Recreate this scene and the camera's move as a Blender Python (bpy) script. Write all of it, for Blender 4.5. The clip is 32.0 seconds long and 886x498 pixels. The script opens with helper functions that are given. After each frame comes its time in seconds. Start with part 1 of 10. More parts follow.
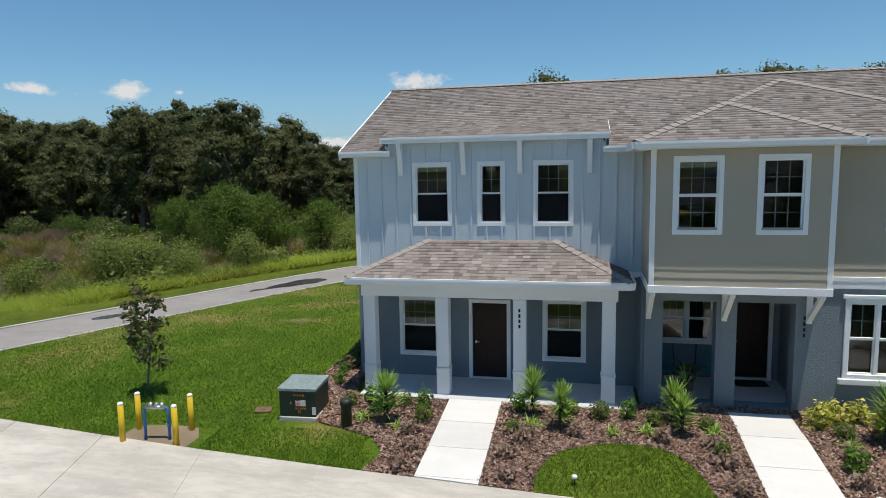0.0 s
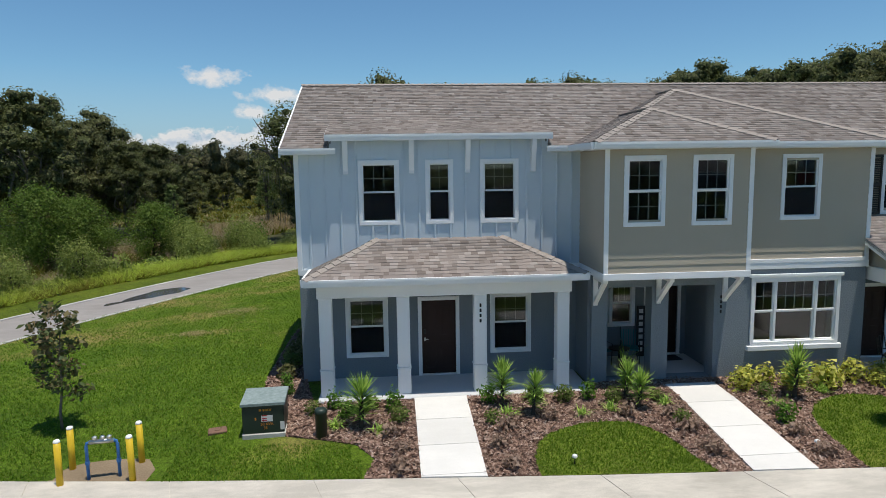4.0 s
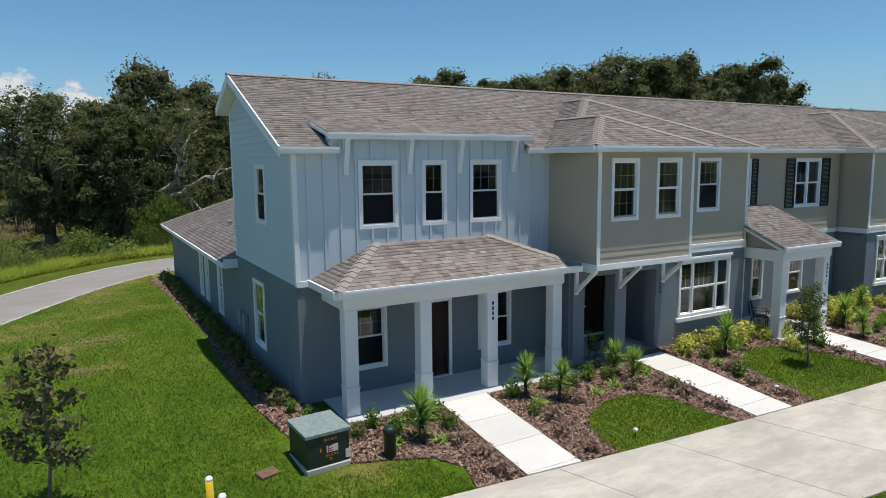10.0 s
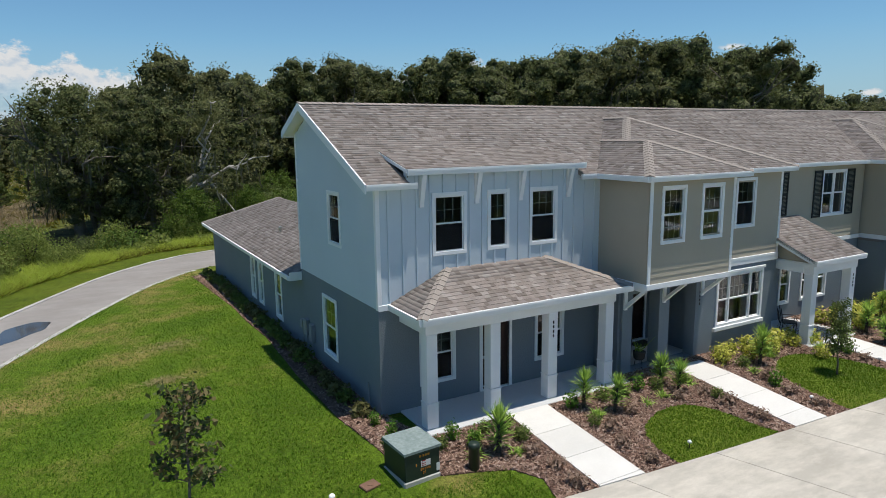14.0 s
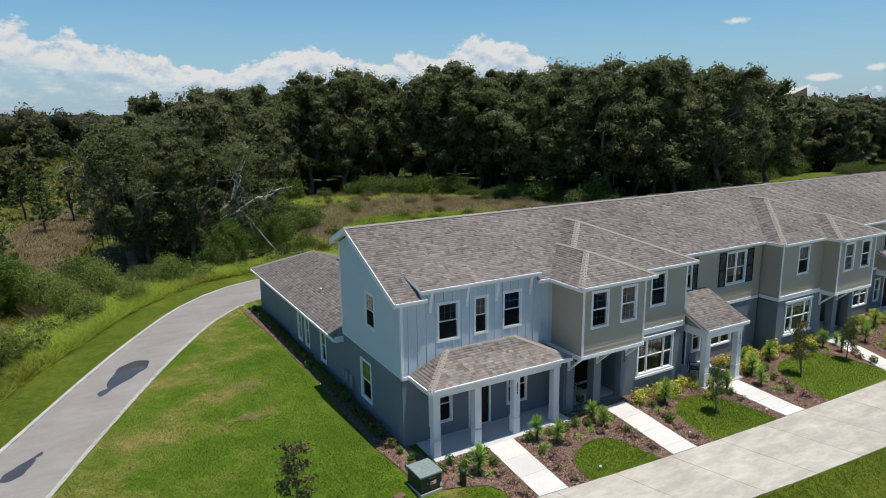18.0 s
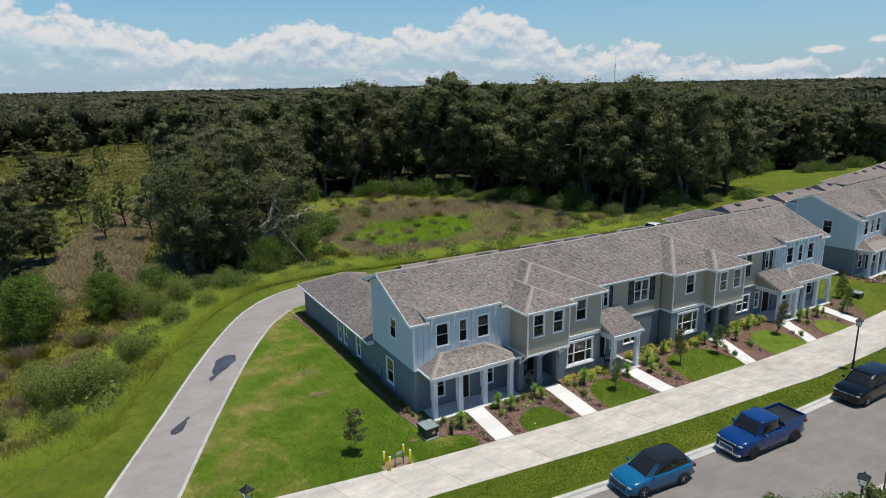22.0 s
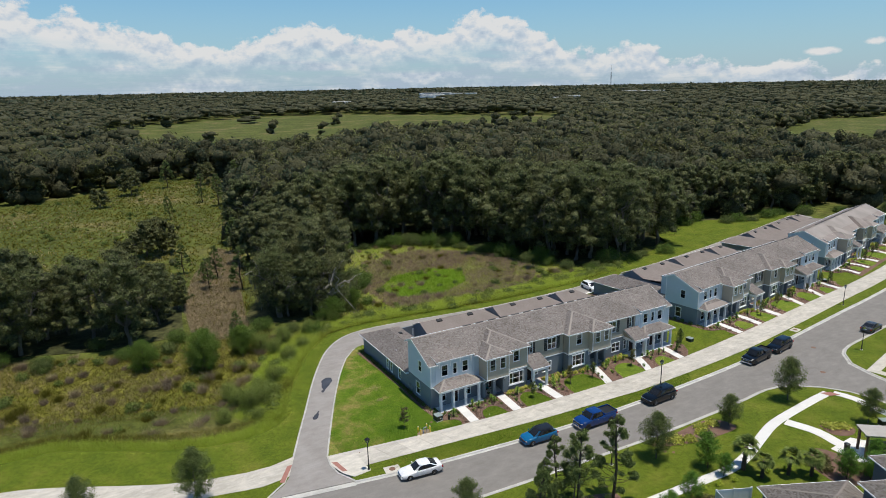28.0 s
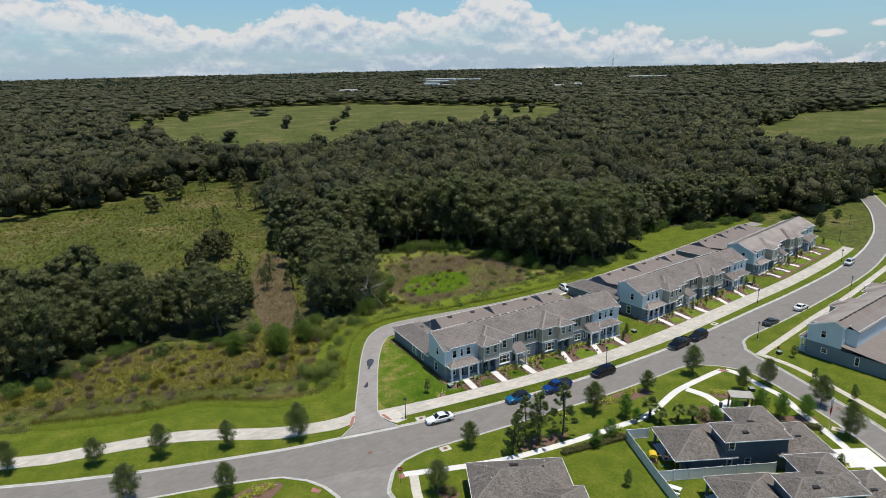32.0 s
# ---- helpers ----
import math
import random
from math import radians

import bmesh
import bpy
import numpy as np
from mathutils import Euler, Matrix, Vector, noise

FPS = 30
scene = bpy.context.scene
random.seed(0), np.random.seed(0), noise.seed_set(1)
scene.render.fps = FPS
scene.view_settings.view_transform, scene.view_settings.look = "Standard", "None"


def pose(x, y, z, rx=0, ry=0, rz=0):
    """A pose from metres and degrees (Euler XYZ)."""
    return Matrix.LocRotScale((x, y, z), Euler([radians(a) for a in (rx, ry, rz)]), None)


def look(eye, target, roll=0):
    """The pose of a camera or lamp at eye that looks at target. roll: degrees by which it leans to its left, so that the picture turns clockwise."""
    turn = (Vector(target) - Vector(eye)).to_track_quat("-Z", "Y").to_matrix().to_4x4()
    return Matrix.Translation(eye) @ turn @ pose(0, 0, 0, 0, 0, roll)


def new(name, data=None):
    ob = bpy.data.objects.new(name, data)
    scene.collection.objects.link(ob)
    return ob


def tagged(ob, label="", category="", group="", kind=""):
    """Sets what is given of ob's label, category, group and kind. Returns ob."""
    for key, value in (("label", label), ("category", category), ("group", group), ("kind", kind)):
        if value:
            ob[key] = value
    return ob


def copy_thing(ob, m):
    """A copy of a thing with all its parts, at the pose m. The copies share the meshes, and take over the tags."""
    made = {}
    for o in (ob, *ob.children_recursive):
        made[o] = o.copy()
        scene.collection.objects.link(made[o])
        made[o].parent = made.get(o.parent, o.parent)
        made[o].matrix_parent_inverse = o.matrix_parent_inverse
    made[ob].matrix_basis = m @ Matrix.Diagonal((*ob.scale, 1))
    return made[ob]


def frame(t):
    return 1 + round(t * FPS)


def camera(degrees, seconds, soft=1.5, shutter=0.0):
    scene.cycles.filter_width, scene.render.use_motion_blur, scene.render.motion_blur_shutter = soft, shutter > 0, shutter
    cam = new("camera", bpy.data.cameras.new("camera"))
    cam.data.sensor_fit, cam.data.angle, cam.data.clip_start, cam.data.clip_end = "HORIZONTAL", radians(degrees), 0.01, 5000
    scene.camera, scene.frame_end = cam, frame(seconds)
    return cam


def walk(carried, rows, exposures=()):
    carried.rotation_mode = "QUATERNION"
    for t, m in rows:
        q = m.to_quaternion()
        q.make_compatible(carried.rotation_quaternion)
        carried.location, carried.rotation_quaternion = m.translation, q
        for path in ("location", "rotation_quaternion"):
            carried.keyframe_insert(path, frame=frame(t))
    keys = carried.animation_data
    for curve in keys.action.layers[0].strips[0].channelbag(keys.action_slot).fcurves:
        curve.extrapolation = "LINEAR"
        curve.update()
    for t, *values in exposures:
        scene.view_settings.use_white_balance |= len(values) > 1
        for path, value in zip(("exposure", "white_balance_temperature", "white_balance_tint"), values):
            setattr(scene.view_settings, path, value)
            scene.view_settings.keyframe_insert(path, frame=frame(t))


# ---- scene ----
cam = camera(69.11, 32.0, 0.5)
METRES, EYE, TILT, LEAN, TURN = 122.270, 5.888, -0.3850, 0.3409, 12.1993
ROWS = [
    (0.0, -0.00017, -0.00013, 0.00009, 0.204, -6.540, 0.613),
    (0.5, -0.00316, 0.00006, -0.00005, -1.530, -6.532, 0.585),
    (1.0, -0.00655, 0.00055, 0.00001, -3.484, -6.563, 0.597),
    (1.5, -0.01014, 0.00114, -0.00013, -5.518, -6.595, 0.618),
    (2.0, -0.01382, 0.00173, -0.00017, -7.662, -6.616, 0.610),
    (2.5, -0.01777, 0.00199, -0.00028, -9.848, -6.639, 0.609),
    (3.0, -0.02162, 0.00226, -0.00029, -12.104, -6.632, 0.648),
    (3.5, -0.02567, 0.00302, -0.00020, -14.479, -6.635, 0.637),
    (5.5, -0.04113, 0.00838, 0.00010, -23.792, -6.812, 0.627),
    (6.0, -0.04505, 0.01019, 0.00025, -26.078, -6.846, 0.612),
    (6.5, -0.04900, 0.01244, 0.00042, -28.238, -6.890, 0.597),
    (7.0, -0.05326, 0.01500, 0.00039, -30.257, -6.894, 0.581),
    (7.5, -0.05741, 0.01735, 0.00046, -32.277, -6.908, 0.546),
    (8.0, -0.06157, 0.01961, 0.00053, -34.336, -6.912, 0.530),
    (8.5, -0.06572, 0.02236, 0.00060, -36.375, -6.936, 0.515),
    (9.0, -0.07018, 0.02551, 0.00058, -38.305, -6.930, 0.519),
    (9.5, -0.07487, 0.02916, 0.00058, -40.226, -6.954, 0.554),
    (10.0, -0.07955, 0.03340, 0.00068, -41.747, -6.948, 0.619),
    (10.5, -0.08434, 0.03755, 0.00068, -41.898, -6.932, 0.684),
    (11.0, -0.08783, 0.04079, 0.00068, -41.859, -6.945, 0.729),
    (11.5, -0.08906, 0.04194, 0.00068, -41.832, -6.943, 0.686),
    (12.0, -0.08979, 0.04219, 0.00118, -41.806, -6.961, 0.663),
    (12.5, -0.09082, 0.04144, 0.00327, -41.789, -6.909, 0.620),
    (13.0, -0.09224, 0.03989, 0.00707, -41.762, -6.866, 0.607),
    (13.5, -0.09421, 0.03830, 0.01070, -41.773, -7.189, 0.644),
    (14.0, -0.09648, 0.03590, 0.01334, -41.774, -9.351, 0.702),
    (14.5, -0.09915, 0.03291, 0.01647, -41.784, -11.663, 0.719),
    (16.5, -0.11720, 0.01253, 0.03936, -41.610, -11.540, 0.691),
    (17.0, -0.12336, 0.00493, 0.04655, -41.610, -11.516, 0.733),
    (17.5, -0.13051, -0.00346, 0.05405, -41.621, -11.513, 0.746),
    (18.0, -0.13847, -0.01246, 0.06164, -41.622, -11.509, 0.768),
    (18.5, -0.14693, -0.02206, 0.06903, -41.613, -11.556, 0.780),
    (19.0, -0.15558, -0.03206, 0.07603, -41.614, -12.432, 0.812),
    (19.5, -0.16437, -0.04241, 0.08240, -41.596, -13.316, 0.827),
    (20.0, -0.17347, -0.05325, 0.08888, -41.597, -13.860, 0.871),
    (20.5, -0.18256, -0.06450, 0.09646, -41.609, -13.884, 0.945),
    (21.0, -0.19215, -0.07604, 0.10393, -41.620, -13.858, 0.939),
    (21.5, -0.20284, -0.08849, 0.11211, -41.622, -13.831, 0.953),
    (22.0, -0.21353, -0.10183, 0.12118, -41.643, -13.785, 1.018),
    (22.5, -0.22512, -0.11608, 0.13066, -41.655, -13.749, 1.052),
    (23.0, -0.23751, -0.13082, 0.14063, -41.666, -13.723, 1.086),
    (23.5, -0.25155, -0.14727, 0.15154, -41.678, -13.686, 1.064),
    (24.0, -0.26609, -0.16421, 0.16345, -41.680, -13.680, 1.071),
    (24.5, -0.28173, -0.18246, 0.17815, -41.682, -13.673, 1.079),
    (25.0, -0.29927, -0.20270, 0.19456, -41.673, -13.636, 1.056),
    (25.5, -0.31716, -0.22333, 0.21062, -41.658, -13.642, 1.064),
    (27.5, -0.40216, -0.31664, 0.27318, -41.628, -13.655, 1.083),
    (28.0, -0.42496, -0.34227, 0.28915, -41.592, -13.901, 1.090),
    (28.5, -0.44973, -0.36984, 0.30548, -41.545, -14.570, 1.100),
    (29.0, -0.47450, -0.39700, 0.32252, -41.497, -15.440, 1.121),
    (29.5, -0.49857, -0.42357, 0.33955, -41.449, -15.549, 1.131),
    (30.0, -0.52234, -0.44994, 0.35669, -41.411, -15.548, 1.151),
    (30.5, -0.54480, -0.47421, 0.37272, -41.373, -15.558, 1.162),
    (31.0, -0.56887, -0.49968, 0.38965, -41.335, -15.557, 1.172),
    (31.5, -0.59324, -0.52465, 0.40709, -41.298, -15.567, 1.183),
    (32.0, -0.61881, -0.54852, 0.42412, -41.280, -15.576, 1.183),
]
walk(cam, [(t, pose(0, 0, EYE, TILT, LEAN, TURN) @ pose(METRES * x, METRES * y, METRES * z, 90 + pitch, roll, yaw)) for t, x, y, z, yaw, pitch, roll in ROWS])

# ---- world, sun, exposure ----
SUN_FROM = Vector((0.115, -0.128, 1.0)).normalized()
world = bpy.data.worlds.new("world")
scene.world = world
world.use_nodes = True
wn, wl = world.node_tree.nodes, world.node_tree.links
sky = wn.new("ShaderNodeTexSky")
sky.sky_type, sky.sun_disc = "NISHITA", False
sky.sun_elevation = math.asin(SUN_FROM.z)
sky.sun_rotation = math.atan2(SUN_FROM.x, SUN_FROM.y)
sky.air_density, sky.dust_density, sky.ozone_density = 1.0, 0.0, 3.0
wn["Background"].inputs["Strength"].default_value = 0.101
tint = wn.new("ShaderNodeMix")
tint.data_type, tint.blend_type = "RGBA", "MULTIPLY"
tint.inputs[0].default_value = 1.0
tint.inputs[7].default_value = (0.70, 0.955, 1.05, 1)
wl.new(sky.outputs[0], tint.inputs[6])
wl.new(tint.outputs[2], wn["Background"].inputs["Color"])
sun_data = bpy.data.lights.new("sun", "SUN")
sun_data.energy, sun_data.angle, sun_data.color = 4.5, radians(0.53), (1.0, 0.95, 0.86)
sun = new("sun", sun_data)
sun.matrix_world = look(SUN_FROM * 100, (0, 0, 0))
scene.view_settings.exposure = 0.0


# ---- materials ----
def material(name, rough=0.8, metal=0.0, spec=0.4):
    m = bpy.data.materials.new(name)
    m.use_nodes = True
    b = m.node_tree.nodes["Principled BSDF"]
    b.inputs["Roughness"].default_value = rough
    b.inputs["Metallic"].default_value = metal
    b.inputs["Specular IOR Level"].default_value = spec
    return m, m.node_tree.nodes, m.node_tree.links, b


def ramp(nodes, stops):
    r = nodes.new("ShaderNodeValToRGB")
    while len(r.color_ramp.elements) < len(stops):
        r.color_ramp.elements.new(0.5)
    for e, (at, c) in zip(r.color_ramp.elements, stops):
        e.position, e.color = at, (*c, 1)
    return r


def noise_at(nodes, links, scale, detail=4.0, coord="Object", rough=0.55, stretch=None):
    tc = nodes.new("ShaderNodeTexCoord")
    n = nodes.new("ShaderNodeTexNoise")
    n.inputs["Scale"].default_value, n.inputs["Detail"].default_value, n.inputs["Roughness"].default_value = scale, detail, rough
    if stretch:
        mp = nodes.new("ShaderNodeMapping")
        mp.inputs["Scale"].default_value = stretch
        links.new(tc.outputs[coord], mp.inputs[0])
        links.new(mp.outputs[0], n.inputs["Vector"])
    else:
        links.new(tc.outputs[coord], n.inputs["Vector"])
    return n


def mix(nodes, links, fac, a, b, kind="MIX"):
    m = nodes.new("ShaderNodeMix")
    m.data_type, m.blend_type = "RGBA", kind
    for k, v in ((0, fac), (6, a), (7, b)):
        if isinstance(v, (int, float)):
            m.inputs[k].default_value = v
        elif isinstance(v, tuple):
            m.inputs[k].default_value = (*v, 1)
        else:
            links.new(v, m.inputs[k])
    return m.outputs[2]


def bump(nodes, links, b, height, strength=0.3, distance=0.02):
    n = nodes.new("ShaderNodeBump")
    n.inputs["Strength"].default_value, n.inputs["Distance"].default_value = strength, distance
    links.new(height, n.inputs["Height"])
    links.new(n.outputs[0], b.inputs["Normal"])


def two_scale(name, c1, c2, c3, big=0.5, fine=30.0, rough=0.8, bump_s=0.25, bump_d=0.01, spec=0.35, metal=0.0, amount=0.35, island=0.0, obrand=0.0):
    """A base with stains at a large scale and grain at a fine one."""
    m, n, l, b = material(name, rough, metal, spec)
    a = noise_at(n, l, big, 5.0)
    f = noise_at(n, l, fine, 4.0)
    r = ramp(n, ((0.3, c1), (0.7, c2)))
    l.new(a.outputs[0], r.inputs[0])
    fr = ramp(n, ((0.35, (0, 0, 0)), (0.75, (1, 1, 1))))
    l.new(f.outputs[0], fr.inputs[0])
    mul = n.new("ShaderNodeMath")
    mul.operation = "MULTIPLY"
    mul.inputs[1].default_value = amount
    l.new(fr.outputs[0], mul.inputs[0])
    col = mix(n, l, mul.outputs[0], r.outputs[0], c3)
    if island or obrand:
        g = n.new("ShaderNodeNewGeometry") if island else n.new("ShaderNodeObjectInfo")
        hs = n.new("ShaderNodeHueSaturation")
        mr = n.new("ShaderNodeMapRange")
        k = island or obrand
        mr.inputs[3].default_value, mr.inputs[4].default_value = 1 - k, 1 + k
        l.new(g.outputs["Random Per Island" if island else "Random"], mr.inputs[0])
        l.new(mr.outputs[0], hs.inputs["Value"])
        l.new(col, hs.inputs["Color"])
        col = hs.outputs[0]
    l.new(col, b.inputs["Base Color"])
    if bump_s:
        bump(n, l, b, f.outputs[0], bump_s, bump_d)
    return m


def island_mix(name, stops, rough=0.8, fine=25.0, bump_s=0.2, big=0.25, spec=0.3, trans=0.0, bump_d=0.01, single=False):
    """Pieces whose colour is drawn one by one from a ramp, with patches at a larger scale."""
    m, n, l, b = material(name, rough, 0, spec)
    g = n.new("ShaderNodeObjectInfo") if single else n.new("ShaderNodeNewGeometry")
    r = ramp(n, stops)
    l.new(g.outputs["Random" if single else "Random Per Island"], r.inputs[0])
    a = noise_at(n, l, big, 4.0)
    ar = ramp(n, ((0.3, (0.84, 0.84, 0.84)), (0.7, (1.08, 1.08, 1.08))))
    l.new(a.outputs[0], ar.inputs[0])
    col = mix(n, l, 1.0, r.outputs[0], ar.outputs[0], "MULTIPLY")
    l.new(col, b.inputs["Base Color"])
    if bump_s:
        f = noise_at(n, l, fine, 3.0)
        bump(n, l, b, f.outputs[0], bump_s, bump_d)
    if trans:
        t = n.new("ShaderNodeBsdfTranslucent")
        l.new(col, t.inputs[0])
        ms = n.new("ShaderNodeMixShader")
        ms.inputs[0].default_value = trans
        l.new(b.outputs[0], ms.inputs[1])
        l.new(t.outputs[0], ms.inputs[2])
        l.new(ms.outputs[0], n["Material Output"].inputs[0])
    return m


def g3(v):
    return (v, v, v)


WHITE = two_scale("white_paint", (0.83, 0.835, 0.84), (0.87, 0.87, 0.865), (0.79, 0.795, 0.80), 0.8, 45, 0.55, 0.08, 0.004, 0.3, amount=0.3)
BLUE = two_scale("pale_blue_siding", (0.565, 0.635, 0.685), (0.61, 0.68, 0.73), (0.52, 0.59, 0.64), 0.5, 60, 0.6, 0.1, 0.003, 0.3, amount=0.4)
TAN = two_scale("tan_siding", (0.425, 0.375, 0.292), (0.465, 0.414, 0.327), (0.385, 0.34, 0.265), 0.5, 60, 0.65, 0.1, 0.003, 0.3, amount=0.4)
STUCCO = two_scale("slate_stucco", (0.189, 0.222, 0.251), (0.219, 0.254, 0.283), (0.153, 0.181, 0.205), 0.45, 28, 0.85, 0.7, 0.02, 0.25, amount=0.45)
DOOR = two_scale("dark_brown_door", (0.032, 0.017, 0.014), (0.040, 0.021, 0.017), (0.025, 0.013, 0.011), 1.0, 40, 0.5, 0.1, 0.003, 0.22)
SHUTTER = two_scale("black_shutter", g3(0.022), g3(0.03), g3(0.018), 1.0, 40, 0.5, 0.1, 0.003)
# one dark grey for all floors, walls and ceilings inside
INNER = two_scale("dark_grey_interior", g3(0.16), g3(0.18), g3(0.15), 0.5, 20, 0.9, 0.05)
SHINGLE_TONES = ((0.0, (0.162, 0.133, 0.118)), (0.25, (0.223, 0.189, 0.169)), (0.5, (0.285, 0.243, 0.218)), (0.75, (0.223, 0.195, 0.178)), (1.0, (0.337, 0.299, 0.272)))
SHINGLE = island_mix("brown_grey_shingles", SHINGLE_TONES, 0.95, 90, 0.5, 0.3, 0.15)
SHINGLE_TAB = island_mix("brown_grey_shingle_tab", SHINGLE_TONES, 0.95, 90, 0.5, 0.3, 0.15, single=True)
SHINGLE_PLAIN = two_scale("brown_grey_roofing", (0.205, 0.174, 0.156), (0.245, 0.210, 0.189), (0.160, 0.134, 0.120), 0.5, 6.5, 0.95, 0.5, 0.01, 0.15, amount=0.6)
CAP = two_scale("shingle_caps", (0.30, 0.262, 0.232), (0.34, 0.298, 0.264), (0.26, 0.222, 0.195), 0.5, 60, 0.95, 0.4, 0.006, 0.15)
SLAB = two_scale("porch_slab", (0.52, 0.53, 0.54), (0.58, 0.585, 0.59), (0.48, 0.49, 0.50), 0.6, 30, 0.75, 0.15, 0.003)
METAL = two_scale("brushed_metal", g3(0.55), g3(0.6), g3(0.5), 2, 60, 0.3, 0.05, 0.002, 0.5, 1.0)
BLACK = two_scale("black_metal", g3(0.015), g3(0.022), g3(0.012), 2, 60, 0.4, 0.1, 0.002)
NUMBER = two_scale("black_numerals", g3(0.01), g3(0.014), g3(0.01), 2, 60, 0.5, 0.0)


def glass_material(name, tint=(0.80, 0.86, 0.86), rough=0.0):
    m, n, l, b = material(name, rough, 0, 0.5)
    b.inputs["Base Color"].default_value = (*tint, 1)
    b.inputs["Transmission Weight"].default_value = 1.0
    b.inputs["IOR"].default_value = 1.5
    f = noise_at(n, l, 1.1, 1.0)
    bump(n, l, b, f.outputs[0], 0.02, 0.01)
    return m


GLASS = glass_material("window_glass")


def concrete(name, c1, c2, joint=1.5, stain=0.35):
    m, n, l, b = material(name, 0.85, 0, 0.3)
    a = noise_at(n, l, 0.35, 6.0, rough=0.65)
    r = ramp(n, ((0.3, c1), (0.68, c2)))
    l.new(a.outputs[0], r.inputs[0])
    s = noise_at(n, l, 1.3, 7.0, rough=0.75, stretch=(0.4, 1.0, 1.0))
    sr = ramp(n, ((0.42, g3(1.0 - stain)), (0.62, g3(1.0))))
    l.new(s.outputs[0], sr.inputs[0])
    col = mix(n, l, 1.0, r.outputs[0], sr.outputs[0], "MULTIPLY")
    f = noise_at(n, l, 60, 3.0)
    fr = ramp(n, ((0.3, g3(0.88)), (0.7, g3(1.05))))
    l.new(f.outputs[0], fr.inputs[0])
    col = mix(n, l, 1.0, col, fr.outputs[0], "MULTIPLY")
    oi = n.new("ShaderNodeObjectInfo")
    orr = ramp(n, ((0.0, g3(0.93)), (1.0, g3(1.05))))
    l.new(oi.outputs["Random"], orr.inputs[0])
    col = mix(n, l, 1.0, col, orr.outputs[0], "MULTIPLY")
    l.new(col, b.inputs["Base Color"])
    bump(n, l, b, f.outputs[0], 0.2, 0.004)
    return m


CONCRETE = concrete("pale_concrete", (0.529, 0.485, 0.414), (0.638, 0.594, 0.518), stain=0.2)
NEWCONC = concrete("white_concrete", (0.66, 0.64, 0.605), (0.73, 0.71, 0.675), stain=0.06)
KERB = concrete("kerb_concrete", (0.48, 0.46, 0.42), (0.56, 0.54, 0.50), stain=0.25)
ASPHALT = concrete("grey_asphalt", (0.215, 0.197, 0.178), (0.255, 0.236, 0.214), stain=0.14)
LANE = concrete("pale_asphalt_lane", (0.285, 0.258, 0.236), (0.345, 0.318, 0.295), stain=0.13)
PUDDLE = two_scale("damp_asphalt", (0.05, 0.05, 0.055), (0.085, 0.083, 0.085), (0.04, 0.04, 0.045), 0.6, 25, 0.06, 0.05, 0.002, 0.5)
RED = two_scale("brick_red_paving", (0.30, 0.13, 0.10), (0.36, 0.17, 0.14), (0.24, 0.10, 0.08), 1.5, 30, 0.8, 0.3)


def lawn_material(name, dark, mid, dry, patch=0.28, dry_at=0.62, grain=90.0, dry_side=False):
    m, n, l, b = material(name, 0.9, 0, 0.15)
    a = noise_at(n, l, patch, 6.0, rough=0.6)
    r = ramp(n, ((0.28, dark), (0.52, mid), (min(dry_at + 0.12, 0.95), dry)))
    if dry_side:
        # drier and yellower towards the lane, lush beside the house
        tc, sp = n.new("ShaderNodeTexCoord"), n.new("ShaderNodeSeparateXYZ")
        l.new(tc.outputs["Object"], sp.inputs[0])
        across, add = n.new("ShaderNodeMapRange"), n.new("ShaderNodeMath")
        lean = n.new("ShaderNodeMath")
        lean.operation = "MULTIPLY_ADD"
        lean.inputs[1].default_value = -0.45
        l.new(sp.outputs[1], lean.inputs[0])
        l.new(sp.outputs[0], lean.inputs[2])
        for key, v in (("From Min", -19.0), ("From Max", -26.0), ("To Min", -0.05), ("To Max", 0.09)):
            across.inputs[key].default_value = v
        l.new(lean.outputs[0], across.inputs["Value"])
        add.operation = "ADD"
        l.new(a.outputs[0], add.inputs[0])
        l.new(across.outputs[0], add.inputs[1])
        l.new(add.outputs[0], r.inputs[0])
    else:
        l.new(a.outputs[0], r.inputs[0])
    f = noise_at(n, l, grain, 3.0, rough=0.7)
    fr = ramp(n, ((0.3, g3(0.55)), (0.7, g3(1.3))))
    l.new(f.outputs[0], fr.inputs[0])
    col = mix(n, l, 1.0, r.outputs[0], fr.outputs[0], "MULTIPLY")
    cl = noise_at(n, l, grain * 0.16, 3.0, rough=0.65)
    cr = ramp(n, ((0.32, g3(0.56)), (0.68, g3(1.38))))
    l.new(cl.outputs[0], cr.inputs[0])
    col = mix(n, l, 1.0, col, cr.outputs[0], "MULTIPLY")
    w = noise_at(n, l, 2.2, 5.0)
    wr = ramp(n, ((0.35, g3(0.82)), (0.65, g3(1.12))))
    l.new(w.outputs[0], wr.inputs[0])
    col = mix(n, l, 1.0, col, wr.outputs[0], "MULTIPLY")
    l.new(col, b.inputs["Base Color"])
    bump(n, l, b, f.outputs[0], 0.8, 0.04)
    return m


